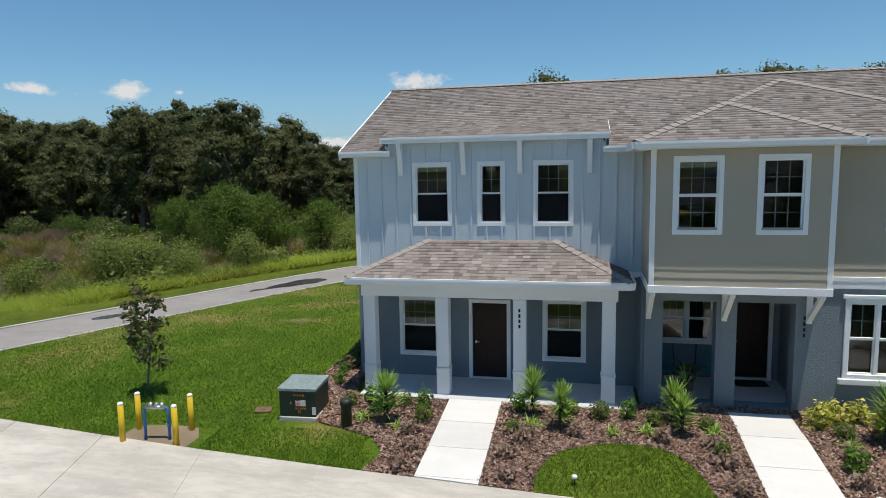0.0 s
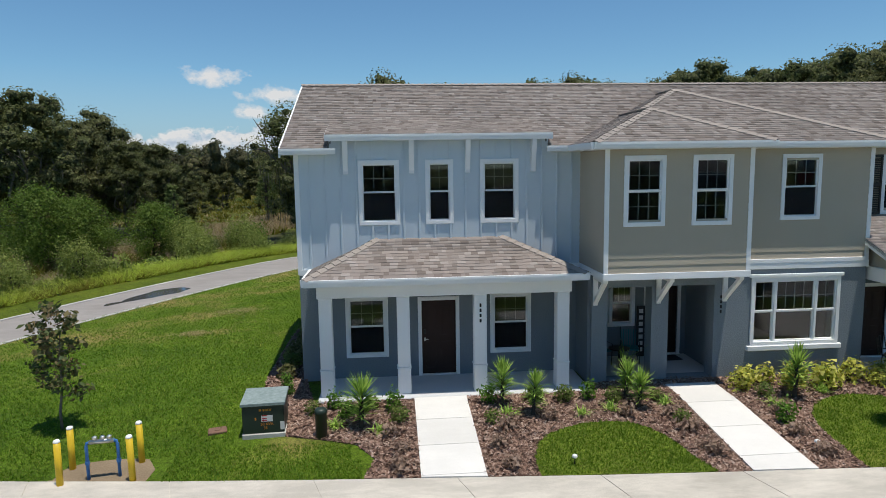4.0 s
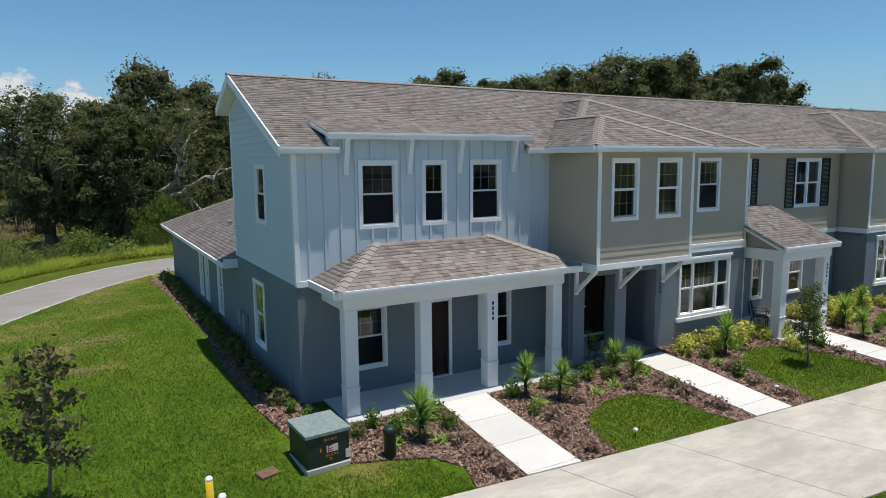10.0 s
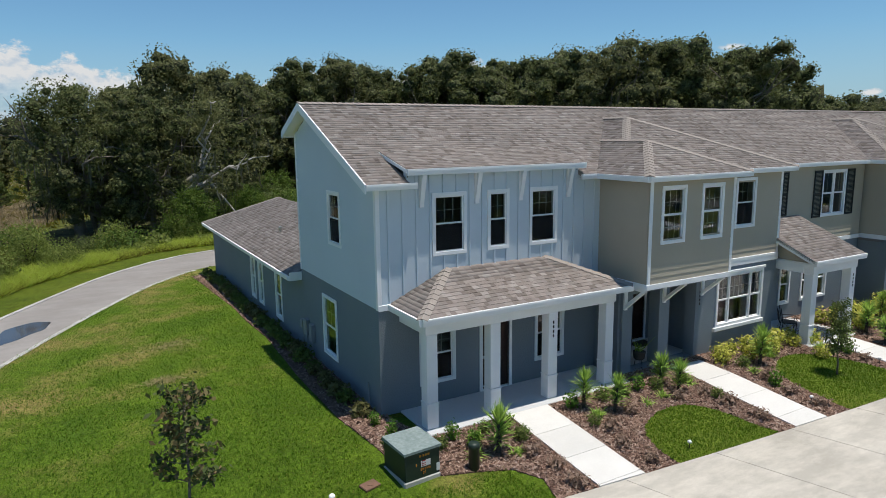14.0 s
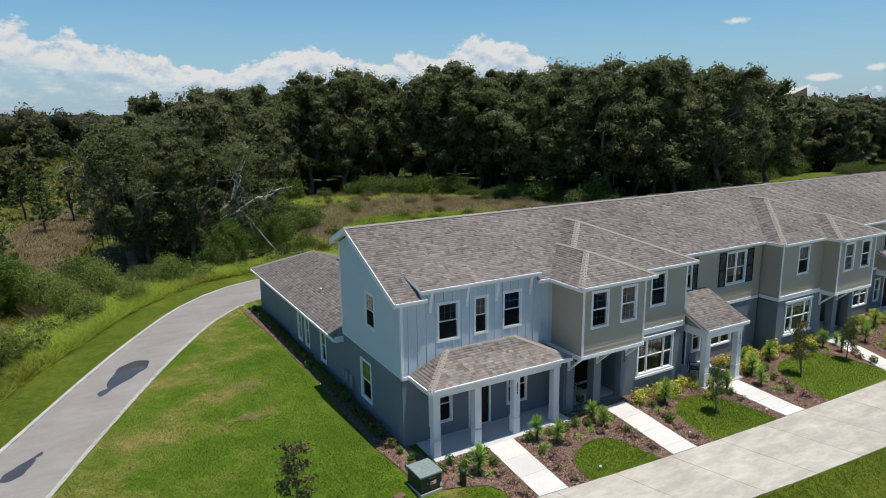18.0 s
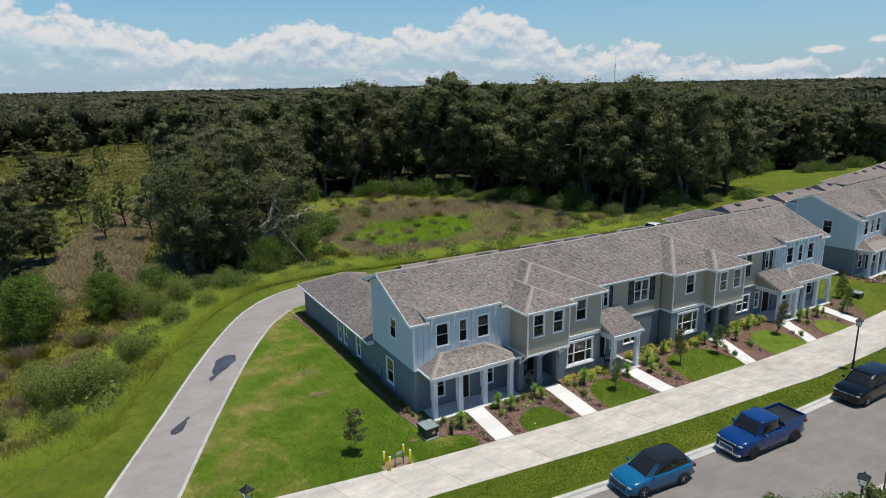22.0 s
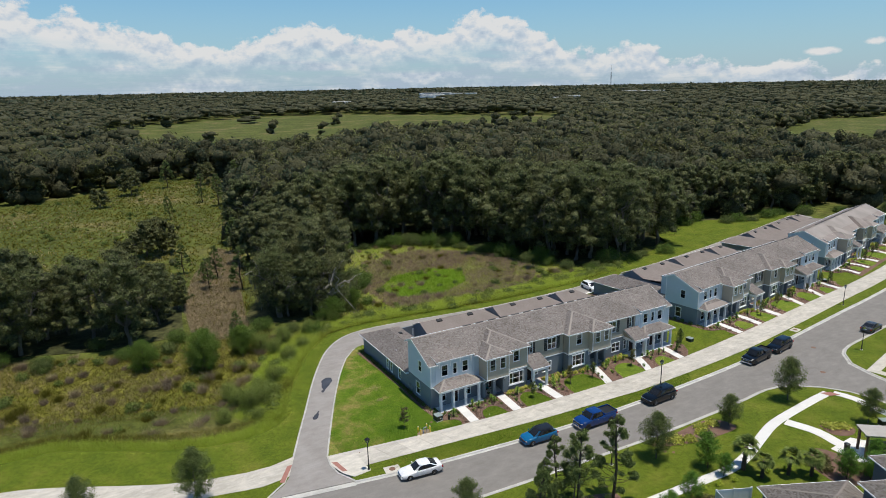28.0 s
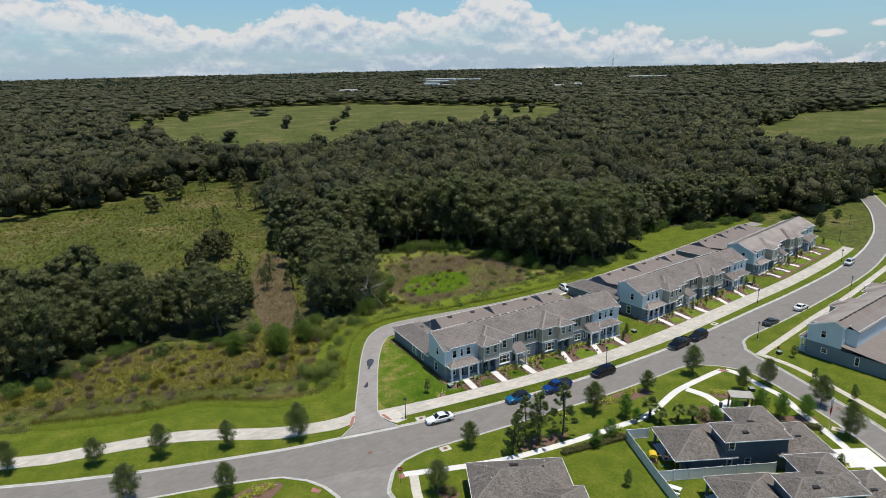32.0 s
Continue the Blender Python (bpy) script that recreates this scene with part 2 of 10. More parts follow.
LAWN = lawn_material("mown_lawn", (0.063, 0.128, 0.008), (0.112, 0.180, 0.013), (0.270, 0.225, 0.069), dry_at=0.56, dry_side=True)
LAWN_LUSH = lawn_material("lush_lawn", (0.076, 0.112, 0.009), (0.112, 0.146, 0.012), (0.172, 0.178, 0.026))
LAWN_PATCH = lawn_material("garden_grass", (0.103, 0.160, 0.015), (0.140, 0.198, 0.020), (0.207, 0.230, 0.037))
MEADOW = lawn_material("rough_meadow", (0.058, 0.074, 0.013), (0.092, 0.105, 0.020), (0.18, 0.145, 0.06), 0.03, 0.56, 3.0)
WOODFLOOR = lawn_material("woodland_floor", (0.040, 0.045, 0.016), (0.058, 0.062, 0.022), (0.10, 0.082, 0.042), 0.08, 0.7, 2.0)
DIRT = two_scale("bare_soil", (0.16, 0.115, 0.07), (0.24, 0.18, 0.115), (0.30, 0.24, 0.16), 1.2, 25, 0.95, 0.6, 0.03)
GRASS_BLADES = island_mix("grass_blades", ((0, (0.060, 0.153, 0.009)), (0.5, (0.116, 0.230, 0.013)), (0.92, (0.209, 0.303, 0.024)), (1.0, (0.398, 0.375, 0.090))), 0.7, 5, 0, 0.28, 0.25, 0.45)
MULCH = two_scale("mulch_bed", (0.140, 0.080, 0.058), (0.200, 0.122, 0.090), (0.075, 0.042, 0.031), 1.2, 18, 0.95, 0.9, 0.05)
CHIPS = island_mix("mulch_chips", ((0, (0.080, 0.042, 0.030)), (0.4, (0.195, 0.116, 0.085)), (0.8, (0.34, 0.222, 0.168)), (1.0, (0.45, 0.345, 0.285))), 0.9, 40, 0.2)
BARK = two_scale("grey_bark", (0.13, 0.11, 0.09), (0.21, 0.185, 0.155), (0.07, 0.058, 0.046), 1.2, 9, 0.95, 0.9, 0.06)
DARKBARK = two_scale("dark_bark", (0.06, 0.048, 0.036), (0.10, 0.08, 0.06), (0.035, 0.028, 0.02), 1.2, 9, 0.95, 0.9, 0.06)


def leaf(name, a, b_, c, trans=0.38, rough=0.55, big=0.08):
    return island_mix(name, ((0.0, a), (0.5, b_), (1.0, c)), rough, 5, 0, big, 0.12, trans)


OAK = leaf("oak_leaves", (0.076, 0.083, 0.028), (0.136, 0.141, 0.050), (0.231, 0.224, 0.100), 0.48)
# far foliage: distance haze is put into these cooler, narrower tones
OAK_FAR = leaf("far_oak_leaves", (0.067, 0.067, 0.032), (0.085, 0.083, 0.040), (0.108, 0.102, 0.052))
HAZE_FAR = leaf("far_haze_leaves", (0.040, 0.054, 0.030), (0.054, 0.070, 0.038), (0.074, 0.092, 0.050))
MOSS = leaf("moss_tufts", (0.098, 0.104, 0.072), (0.156, 0.159, 0.117), (0.221, 0.218, 0.169))
OAK2 = leaf("olive_leaves", (0.097, 0.100, 0.035), (0.173, 0.168, 0.065), (0.270, 0.250, 0.115), 0.48)
PINE = leaf("pine_needles", (0.089, 0.125, 0.038), (0.147, 0.190, 0.059), (0.210, 0.260, 0.090))
SHRUB = leaf("shrub_leaves", (0.092, 0.138, 0.030), (0.150, 0.200, 0.048), (0.235, 0.275, 0.085))
PALE = leaf("pale_scrub", (0.143, 0.188, 0.037), (0.233, 0.287, 0.065), (0.362, 0.399, 0.127), 0.5)
BRIGHT = leaf("bright_green_leaves", (0.070, 0.154, 0.020), (0.119, 0.238, 0.031), (0.182, 0.322, 0.056))
YELLOW = leaf("yellow_green_leaves", (0.20, 0.27, 0.04), (0.52, 0.52, 0.09), (0.74, 0.69, 0.20))
REED = leaf("tall_grass", (0.339, 0.445, 0.048), (0.456, 0.551, 0.080), (0.583, 0.636, 0.136), 0.6)
STRAW = leaf("bleached_lawn_blades", (0.28, 0.26, 0.10), (0.38, 0.33, 0.15), (0.50, 0.42, 0.22), 0.4)
MEADOWG = leaf("meadow_blades", (0.099, 0.109, 0.014), (0.156, 0.152, 0.022), (0.242, 0.198, 0.047), 0.5)
DRY = leaf("dry_grass", (0.224, 0.175, 0.098), (0.350, 0.280, 0.168), (0.462, 0.378, 0.238))
TUSSOCK = leaf("dead_tussock_blades", (0.204, 0.155, 0.102), (0.286, 0.223, 0.152), (0.388, 0.310, 0.213), 0.45)
PURPLE = leaf("dead_twigs", (0.22, 0.15, 0.11), (0.32, 0.225, 0.17), (0.42, 0.31, 0.24))
LIME = leaf("lime_water_plants", (0.16, 0.29, 0.016), (0.24, 0.40, 0.026), (0.33, 0.50, 0.05), 0.4)
OAK_N = leaf("near_oak_leaves", (0.093, 0.110, 0.038), (0.146, 0.167, 0.061), (0.226, 0.247, 0.107), 0.5)
OAK_N2 = leaf("near_olive_leaves", (0.114, 0.124, 0.045), (0.176, 0.183, 0.072), (0.263, 0.267, 0.121), 0.5)
UNDER = leaf("undergrowth_leaves", (0.065, 0.115, 0.022), (0.114, 0.182, 0.034), (0.189, 0.262, 0.060), 0.42)
MARSHTREE = leaf("marsh_tree_leaves", (0.070, 0.125, 0.018), (0.125, 0.195, 0.032), (0.205, 0.28, 0.06), 0.45)
STREET_LEAF = leaf("street_oak_leaves", (0.075, 0.106, 0.031), (0.131, 0.170, 0.050), (0.219, 0.252, 0.094), 0.42)
PALMLEAF = leaf("palm_fronds", (0.085, 0.130, 0.030), (0.150, 0.205, 0.050), (0.26, 0.30, 0.095), 0.35)
MAGN = leaf("magnolia_leaves", (0.050, 0.080, 0.028), (0.105, 0.130, 0.048), (0.26, 0.18, 0.09), 0.2)
YUCCA = leaf("yucca_blades", (0.175, 0.296, 0.055), (0.316, 0.484, 0.097), (0.511, 0.672, 0.157))


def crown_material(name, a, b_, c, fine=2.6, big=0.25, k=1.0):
    """Leafy lobes: tone drawn lobe by lobe; leaf- and branch-sized mottling paints shaded gaps and lit tufts into the
    colour.
    """
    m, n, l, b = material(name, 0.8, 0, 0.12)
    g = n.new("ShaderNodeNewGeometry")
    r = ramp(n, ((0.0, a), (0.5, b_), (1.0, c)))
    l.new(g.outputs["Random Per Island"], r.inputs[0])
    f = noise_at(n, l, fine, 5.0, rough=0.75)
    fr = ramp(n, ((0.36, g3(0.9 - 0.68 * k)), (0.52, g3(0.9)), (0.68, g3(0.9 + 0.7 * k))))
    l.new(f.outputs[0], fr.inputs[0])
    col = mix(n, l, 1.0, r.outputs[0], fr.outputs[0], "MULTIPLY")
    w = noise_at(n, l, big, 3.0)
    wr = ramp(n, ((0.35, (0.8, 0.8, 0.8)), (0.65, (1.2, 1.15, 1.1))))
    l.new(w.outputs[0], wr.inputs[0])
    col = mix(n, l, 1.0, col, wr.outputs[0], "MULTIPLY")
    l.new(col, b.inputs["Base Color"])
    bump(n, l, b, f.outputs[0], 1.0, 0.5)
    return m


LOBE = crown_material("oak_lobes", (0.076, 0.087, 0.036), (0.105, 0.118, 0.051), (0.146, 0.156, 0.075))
# far lobes carry the haze in their colour too, with flatter mottling
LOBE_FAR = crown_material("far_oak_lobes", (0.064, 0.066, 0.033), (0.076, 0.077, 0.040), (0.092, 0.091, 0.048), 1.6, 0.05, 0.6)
MARSHGROUND = lawn_material("marsh_ground", (0.116, 0.122, 0.015), (0.170, 0.164, 0.025), (0.222, 0.174, 0.062), 0.10, 0.60, 4.0)
RANK = lawn_material("rank_grass_ground", (0.140, 0.202, 0.014), (0.252, 0.319, 0.024), (0.392, 0.403, 0.066), 0.22, 0.6, 9.0)
DRYGROUND = lawn_material("dry_meadow_ground", (0.19, 0.155, 0.085), (0.26, 0.20, 0.125), (0.34, 0.255, 0.17), 0.12, 0.6, 4.0)
WETGROUND = lawn_material("wet_meadow_ground", (0.13, 0.18, 0.035), (0.22, 0.20, 0.085), (0.35, 0.26, 0.17), 0.09, 0.60, 2.5)


# ---- mesh helpers ----
class Shape:
    """Gathers vertices and faces of one mesh."""

    def __init__(self):
        self.v, self.f = [], []

    def add(self, verts, faces):
        k = len(self.v)
        self.v += [tuple(p) for p in verts]
        self.f += [tuple(k + i for i in f) for f in faces]
        return self

    def quad(self, *pts):
        return self.add(pts, [tuple(range(len(pts)))])

    def box(self, x0, y0, z0, x1, y1, z1, c=0.0):
        x0, x1, y0, y1, z0, z1 = min(x0, x1), max(x0, x1), min(y0, y1), max(y0, y1), min(z0, z1), max(z0, z1)
        if not c:
            v = [(x, y, z) for z in (z0, z1) for y in (y0, y1) for x in (x0, x1)]
            return self.add(v, [(0, 2, 3, 1), (4, 5, 7, 6), (0, 1, 5, 4), (2, 6, 7, 3), (0, 4, 6, 2), (1, 3, 7, 5)])
        c = min(c, (x1 - x0) / 2.5, (y1 - y0) / 2.5, (z1 - z0) / 2.5)
        rings = []
        for z, i in ((z0, c), (z0 + c, 0), (z1 - c, 0), (z1, c)):
            k = c if i == 0 else 2 * c
            rings.append([(x0 + k, y0 + i, z), (x1 - k, y0 + i, z), (x1 - i, y0 + k, z), (x1 - i, y1 - k, z), (x1 - k, y1 - i, z), (x0 + k, y1 - i, z), (x0 + i, y1 - k, z), (x0 + i, y0 + k, z)])
        return self.rings(rings, True)

    def rings(self, rings, caps=True):
        n = len(rings[0])
        faces = []
        for a in range(len(rings) - 1):
            for i in range(n):
                j = (i + 1) % n
                faces.append((a * n + i, a * n + j, (a + 1) * n + j, (a + 1) * n + i))
        if caps:
            faces += [tuple(reversed(range(n))), tuple((len(rings) - 1) * n + i for i in range(n))]
        return self.add([p for r in rings for p in r], faces)

    def tube(self, pts, radii, n=8, caps=True):
        """A tapered round limb along points."""
        pts = [Vector(p) for p in pts]
        rings = []
        for i, p in enumerate(pts):
            d = (pts[min(i + 1, len(pts) - 1)] - pts[max(i - 1, 0)]).normalized()
            a = d.orthogonal().normalized() if abs(d.z) < 0.99 else Vector((1, 0, 0))
            if abs(d.z) >= 0.99:
                a = Vector((1, 0, 0))
            else:
                a = d.cross(Vector((0, 0, 1))).normalized()
            b = d.cross(a)
            r = radii[i] if hasattr(radii, "__len__") else radii
            rings.append([p + r * (math.cos(2 * math.pi * k / n) * a + math.sin(2 * math.pi * k / n) * b) for k in range(n)])
        return self.rings(rings, caps)

    def lathe(self, profile, at=(0, 0, 0), n=16):
        """A turned form from (radius, height) pairs."""
        return self.rings([[(at[0] + r * math.cos(2 * math.pi * k / n), at[1] + r * math.sin(2 * math.pi * k / n), at[2] + z) for k in range(n)] for r, z in profile], True)

    def prism(self, profile, a, b, axis="x"):
        """A flat outline (two coordinates a point) drawn out along an axis."""
        def at(p, s):
            return (s, p[0], p[1]) if axis == "x" else (p[0], s, p[1]) if axis == "y" else (p[0], p[1], s)
        return self.rings([[at(p, a) for p in profile], [at(p, b) for p in profile]], True)

    def moved(self, m):
        self.v = [tuple(m @ Vector(p)) for p in self.v]
        return self

    def mapped(self, fn):
        o = Vector(fn(0, 0, 0))
        a, b, c = (Vector(fn(*p)) - o for p in ((1, 0, 0), (0, 1, 0), (0, 0, 1)))
        if a.cross(b).dot(c) < 0:
            self.f = [tuple(reversed(f)) for f in self.f]
        self.v = [fn(*p) for p in self.v]
        return self

    def mesh(self, name, mat, smooth=False):
        me = bpy.data.meshes.new(name)
        me.from_pydata(self.v, [], self.f)
        me.materials.append(mat)
        if smooth:
            me.polygons.foreach_set("use_smooth", [True] * len(me.polygons))
        me.update()
        return me

    def ob(self, name, mat, parent=None, label="", smooth=False, kind="", category="", group=""):
        o = new(name, self.mesh(name, mat, smooth))
        if parent is not None:
            o.parent = parent
        return tagged(o, label, category, group, kind)


def thing(name, label, category, group="", at=None):
    o = new(name)
    o.empty_display_size = 0.2
    if at is not None:
        o.matrix_world = at
    return tagged(o, label, category, group)


def soup(name, verts, faces, mat, parent=None, label="", kind="", category="", smooth=False):
    """One mesh from arrays: verts (n, 3) and faces (m, k), all with k corners."""
    me = bpy.data.meshes.new(name)
    faces = np.asarray(faces, np.int32)
    m, k = faces.shape
    me.vertices.add(len(verts))
    me.vertices.foreach_set("co", np.asarray(verts, np.float32).ravel())
    me.loops.add(m * k)
    me.loops.foreach_set("vertex_index", faces.ravel())
    me.polygons.add(m)
    me.polygons.foreach_set("loop_start", np.arange(0, m * k, k, dtype=np.int32))
    me.polygons.foreach_set("loop_total", np.full(m, k, np.int32))
    if smooth:
        me.polygons.foreach_set("use_smooth", np.ones(m, bool))
    me.materials.append(mat)
    me.update(calc_edges=True)
    o = new(name, me)
    if parent is not None:
        o.parent = parent
    return tagged(o, label, category, "", kind)


def curve_pts(pts, step=2.0):
    """Points along a smooth line through the given ones."""
    p = [Vector(q) for q in pts]
    p = [2 * p[0] - p[1]] + p + [2 * p[-1] - p[-2]]
    out = []
    for i in range(1, len(p) - 2):
        n = max(1, int((p[i + 1] - p[i]).length / step))
        for k in range(n):
            t = k / n
            out.append(0.5 * ((2 * p[i]) + (p[i + 1] - p[i - 1]) * t + (2 * p[i - 1] - 5 * p[i] + 4 * p[i + 1] - p[i + 2]) * t * t + (3 * p[i] - p[i - 1] - 3 * p[i + 1] + p[i + 2]) * t ** 3))
    out.append(p[-2])
    return [tuple(q) for q in out]


def inside(poly, xs, ys):
    """Which of the points lie in the polygon (arrays)."""
    xs, ys = np.asarray(xs, float), np.asarray(ys, float)
    ok = np.zeros(xs.shape, bool)
    for (x0, y0), (x1, y1) in zip(poly, poly[1:] + poly[:1]):
        if y0 != y1:
            ok ^= ((y0 > ys) != (y1 > ys)) & (xs < (x1 - x0) * (ys - y0) / (y1 - y0) + x0)
    return ok


def ground_z(x, y):
    """The height of the yards: level at the pavement, a little higher at the houses."""
    edge = np.interp(x, [-22, -10.2, -3.6, 3.1, 11, 20.7, 28, 36, 51, 65, 77, 98, 115, 135, 147], [13.5, 12.0, 11.45, 11.0, 10.7, 10.55, 10.7, 11.15, 12.75, 14.65, 16.35, 19.15, 22.25, 26.75, 29.9])
    rise = np.clip((y - edge - 0.1) / 3.3, 0, 1) * 0.33
    west = np.clip((x + 17.0 + (20 - np.clip(y, 8, 42)) * 0.45) / 9.0, 0, 1)
    return rise * west


def sheet(name, poly, mat, z=0.0, step=2.0, follow=True, label="", category="", kind="structure", skirt=0.35, parent=None):
    """A piece of ground with the given outline, cut into a grid that follows the yards' height."""
    bm = bmesh.new()
    f = bm.faces.new([bm.verts.new((x, y, 0)) for x, y in poly])
    if f.normal.z < 0:
        f.normal_flip()
    if follow:
        xs, ys = [p[0] for p in poly], [p[1] for p in poly]
        for k in range(int(min(xs) // step) + 1, int(max(xs) // step) + 1):
            bmesh.ops.bisect_plane(bm, geom=bm.verts[:] + bm.edges[:] + bm.faces[:], plane_co=(k * step, 0, 0), plane_no=(1, 0, 0))
        for k in range(int(min(ys) // step) + 1, int(max(ys) // step) + 1):
            bmesh.ops.bisect_plane(bm, geom=bm.verts[:] + bm.edges[:] + bm.faces[:], plane_co=(0, k * step, 0), plane_no=(0, 1, 0))
    bmesh.ops.triangulate(bm, faces=bm.faces[:])
    for v in bm.verts:
        v.co.z = z + (float(ground_z(v.co.x, v.co.y)) if follow else 0.0)
    rim = [e for e in bm.edges if len(e.link_faces) == 1]
    made = bmesh.ops.extrude_edge_only(bm, edges=rim)["geom"]
    for v in made:
        if isinstance(v, bmesh.types.BMVert):
            v.co.z -= skirt
    bm.normal_update()
    me = bpy.data.meshes.new(name)
    bm.to_mesh(me)
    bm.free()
    me.materials.append(mat)
    o = new(name, me)
    if parent is not None:
        o.parent = parent
    return tagged(o, label, category, "", kind)


def ribbon(name, left, right, z, mat, label="", category="", kind="structure", thick=0.3):
    """A strip between two lines of equally many points."""
    s = Shape()
    top = [(*p, z) for p in left] + [(*p, z) for p in right]
    n = len(left)
    s.add(top, [(i, i + 1, n + i + 1, n + i) for i in range(n - 1)])
    s.add([(*p, z) for p in left] + [(*p, z - thick) for p in left], [(i, i + 1, n + i + 1, n + i) for i in range(n - 1)])
    s.add([(*p, z) for p in right] + [(*p, z - thick) for p in right], [(i, i + 1, n + i + 1, n + i) for i in range(n - 1)])
    return s.ob(name, mat, None, label, False, kind, category)


def offset_line(pts, d):
    """A line moved sideways, to its left for d above nought."""
    out = []
    for i, p in enumerate(pts):
        a, b = Vector(pts[max(i - 1, 0)]), Vector(pts[min(i + 1, len(pts) - 1)])
        t = (b - a).normalized()
        out.append((p[0] - t.y * d, p[1] + t.x * d))
    return out


def resample(pts, n):
    p = np.array(pts)
    s = np.r_[0, np.cumsum(np.hypot(*np.diff(p, axis=0).T))]
    u = np.linspace(0, s[-1], n)
    return list(zip(np.interp(u, s, p[:, 0]).tolist(), np.interp(u, s, p[:, 1]).tolist()))

# ---- the ground, roads and pavements ----
KERB_NW = curve_pts([(-230, 105), (-160, 63), (-110, 36.5), (-78.2, 22.7), (-66.9, 18.4), (-55.7, 14.9), (-39.3, 10.6), (-29.8, 8.9)])
KERB_N = curve_pts([(-20.6, 7.3), (-15.7, 6.5), (-9.4, 5.8), (0, 4.95), (7.7, 4.5), (14.4, 4.45), (26.2, 4.7), (40.8, 5.5), (55.1, 7.25), (74.9, 10.0), (93.3, 12.5), (115, 16.2), (130, 19.6), (144.6, 23.6), (160, 29.2), (179, 38), (207, 55), (240, 80)])
WALK_N = curve_pts([(-21.65, 13.46), (-10.2, 12.0), (-3.6, 11.4), (3.1, 10.95), (11, 10.65), (20.7, 10.5), (28, 10.65), (36, 11.1), (50.9, 12.7), (65.1, 14.6), (77.4, 16.3), (97.9, 19.1), (115, 22.2), (135, 26.7), (147, 29.9)])
WALK_S = curve_pts([(-20.5, 9.6), (-6.2, 8.35), (5.9, 7.3), (17.7, 6.75), (24.3, 6.6), (45.4, 7.9), (64.4, 10.4), (82.6, 13.2), (98.5, 15.5), (115, 18.6), (135, 23.1), (147, 26.5)])
KERB_S = curve_pts([(-29.0, -40), (-28.9, -12), (-28.45, -7.3), (-26.4, -4.2), (-23.9, -2.5), (-20, -1.7), (-15.2, -2.0), (-5, -2.6), (7.2, -3.0), (15.6, -3.2), (29.1, -2.95), (36.5, -2.5), (40.6, -3.6), (43.4, -5.9), (45.3, -8.6), (46.1, -11.6), (45.5, -16.8), (44.1, -22.6), (42.6, -28.2), (40, -35.5), (34, -48), (26, -62)])
KERB_E = curve_pts([(34, -62), (41, -49), (46.6, -36.5), (49.0, -29.5), (50.3, -23.8), (51.8, -17.6), (53.2, -11.4), (53.9, -7), (55.0, -3.6), (57.6, -1.1), (61.4, 0.2), (68.2, 0.9), (78.2, 2.1), (93, 4.4), (115, 8.4), (132, 12.4), (150, 18.2), (166, 24.5), (186, 34), (214, 51), (248, 77)])
KERB_SW = curve_pts([(-230, 86), (-160, 45), (-110, 20.5), (-80, 13.2), (-66, 9.6), (-52.9, 6.5), (-47.1, 5.06), (-41.4, 3.0), (-38.6, 0.5), (-36.9, -2.3), (-36.1, -5.1), (-35.8, -12), (-35.6, -40)])
DRIVE_L = curve_pts([(-29.8, 8.9), (-27.2, 10.9), (-25.8, 13.4), (-22.9, 19.7), (-20.0, 25.9), (-17.6, 31.2), (-14.6, 37.2), (-10.9, 43.3), (-6.8, 47.1), (-2.3, 48.4), (5, 48.2), (15, 47.2), (28, 46.4), (48, 47.2), (62, 49.2), (80, 52.3), (100, 56), (120, 60), (140, 64.5), (152, 66)])
DRIVE_R = curve_pts([(-20.6, 7.3), (-21.7, 9.6), (-21.9, 11.5), (-21.6, 13.5), (-20.6, 15.9), (-17.7, 22.6), (-15.3, 27.9), (-12.5, 33.6), (-9.6, 38.6), (-7.4, 41.2), (-5.0, 42.2), (5, 42.0), (15, 41.4), (28, 41.2), (48, 42.2), (62, 44.2), (80, 47.4), (100, 51), (120, 55), (140, 59.4), (152, 61)])
WWALK_N = curve_pts([(-24.9, 15.4), (-28.4, 14.7), (-33.2, 15.6), (-37.5, 16.9), (-41.6, 18.9), (-50.2, 23.5), (-54.4, 25.0), (-62.8, 26.8), (-67.5, 27.7), (-76.1, 29.9), (-110, 44), (-160, 71)])
WWALK_S = curve_pts([(-26.5, 11.8), (-29.5, 11.4), (-33.6, 12.3), (-38.8, 13.5), (-42.4, 15.4), (-50.7, 20.0), (-54.8, 21.6), (-62.7, 23.5), (-68.6, 24.5), (-76, 26.5), (-110, 40), (-160, 67)])


def kerb(name, line, side, z=-0.12):
    """A kerb with its gutter pan along a road's edge; side: to which hand the road lies."""
    s = Shape()
    prof = [(-0.04, -0.4), (-0.04, 0.015), (0.10, 0.015), (0.16, 0.0), (0.22, z + 0.03), (0.60, z + 0.012), (0.60, -0.4)]
    rings = []
    for i, p in enumerate(line):
        a, b = Vector(line[max(i - 1, 0)]), Vector(line[min(i + 1, len(line) - 1)])
        t = (b - a).normalized()
        nx, ny = (-t.y * side, t.x * side)
        rings.append([(p[0] + nx * u, p[1] + ny * u, w) for u, w in prof])
    s.rings(rings, True)
    return s.ob(name, KERB, None, "pale concrete kerb with a shallow gutter pan", False, "structure", "kerb")


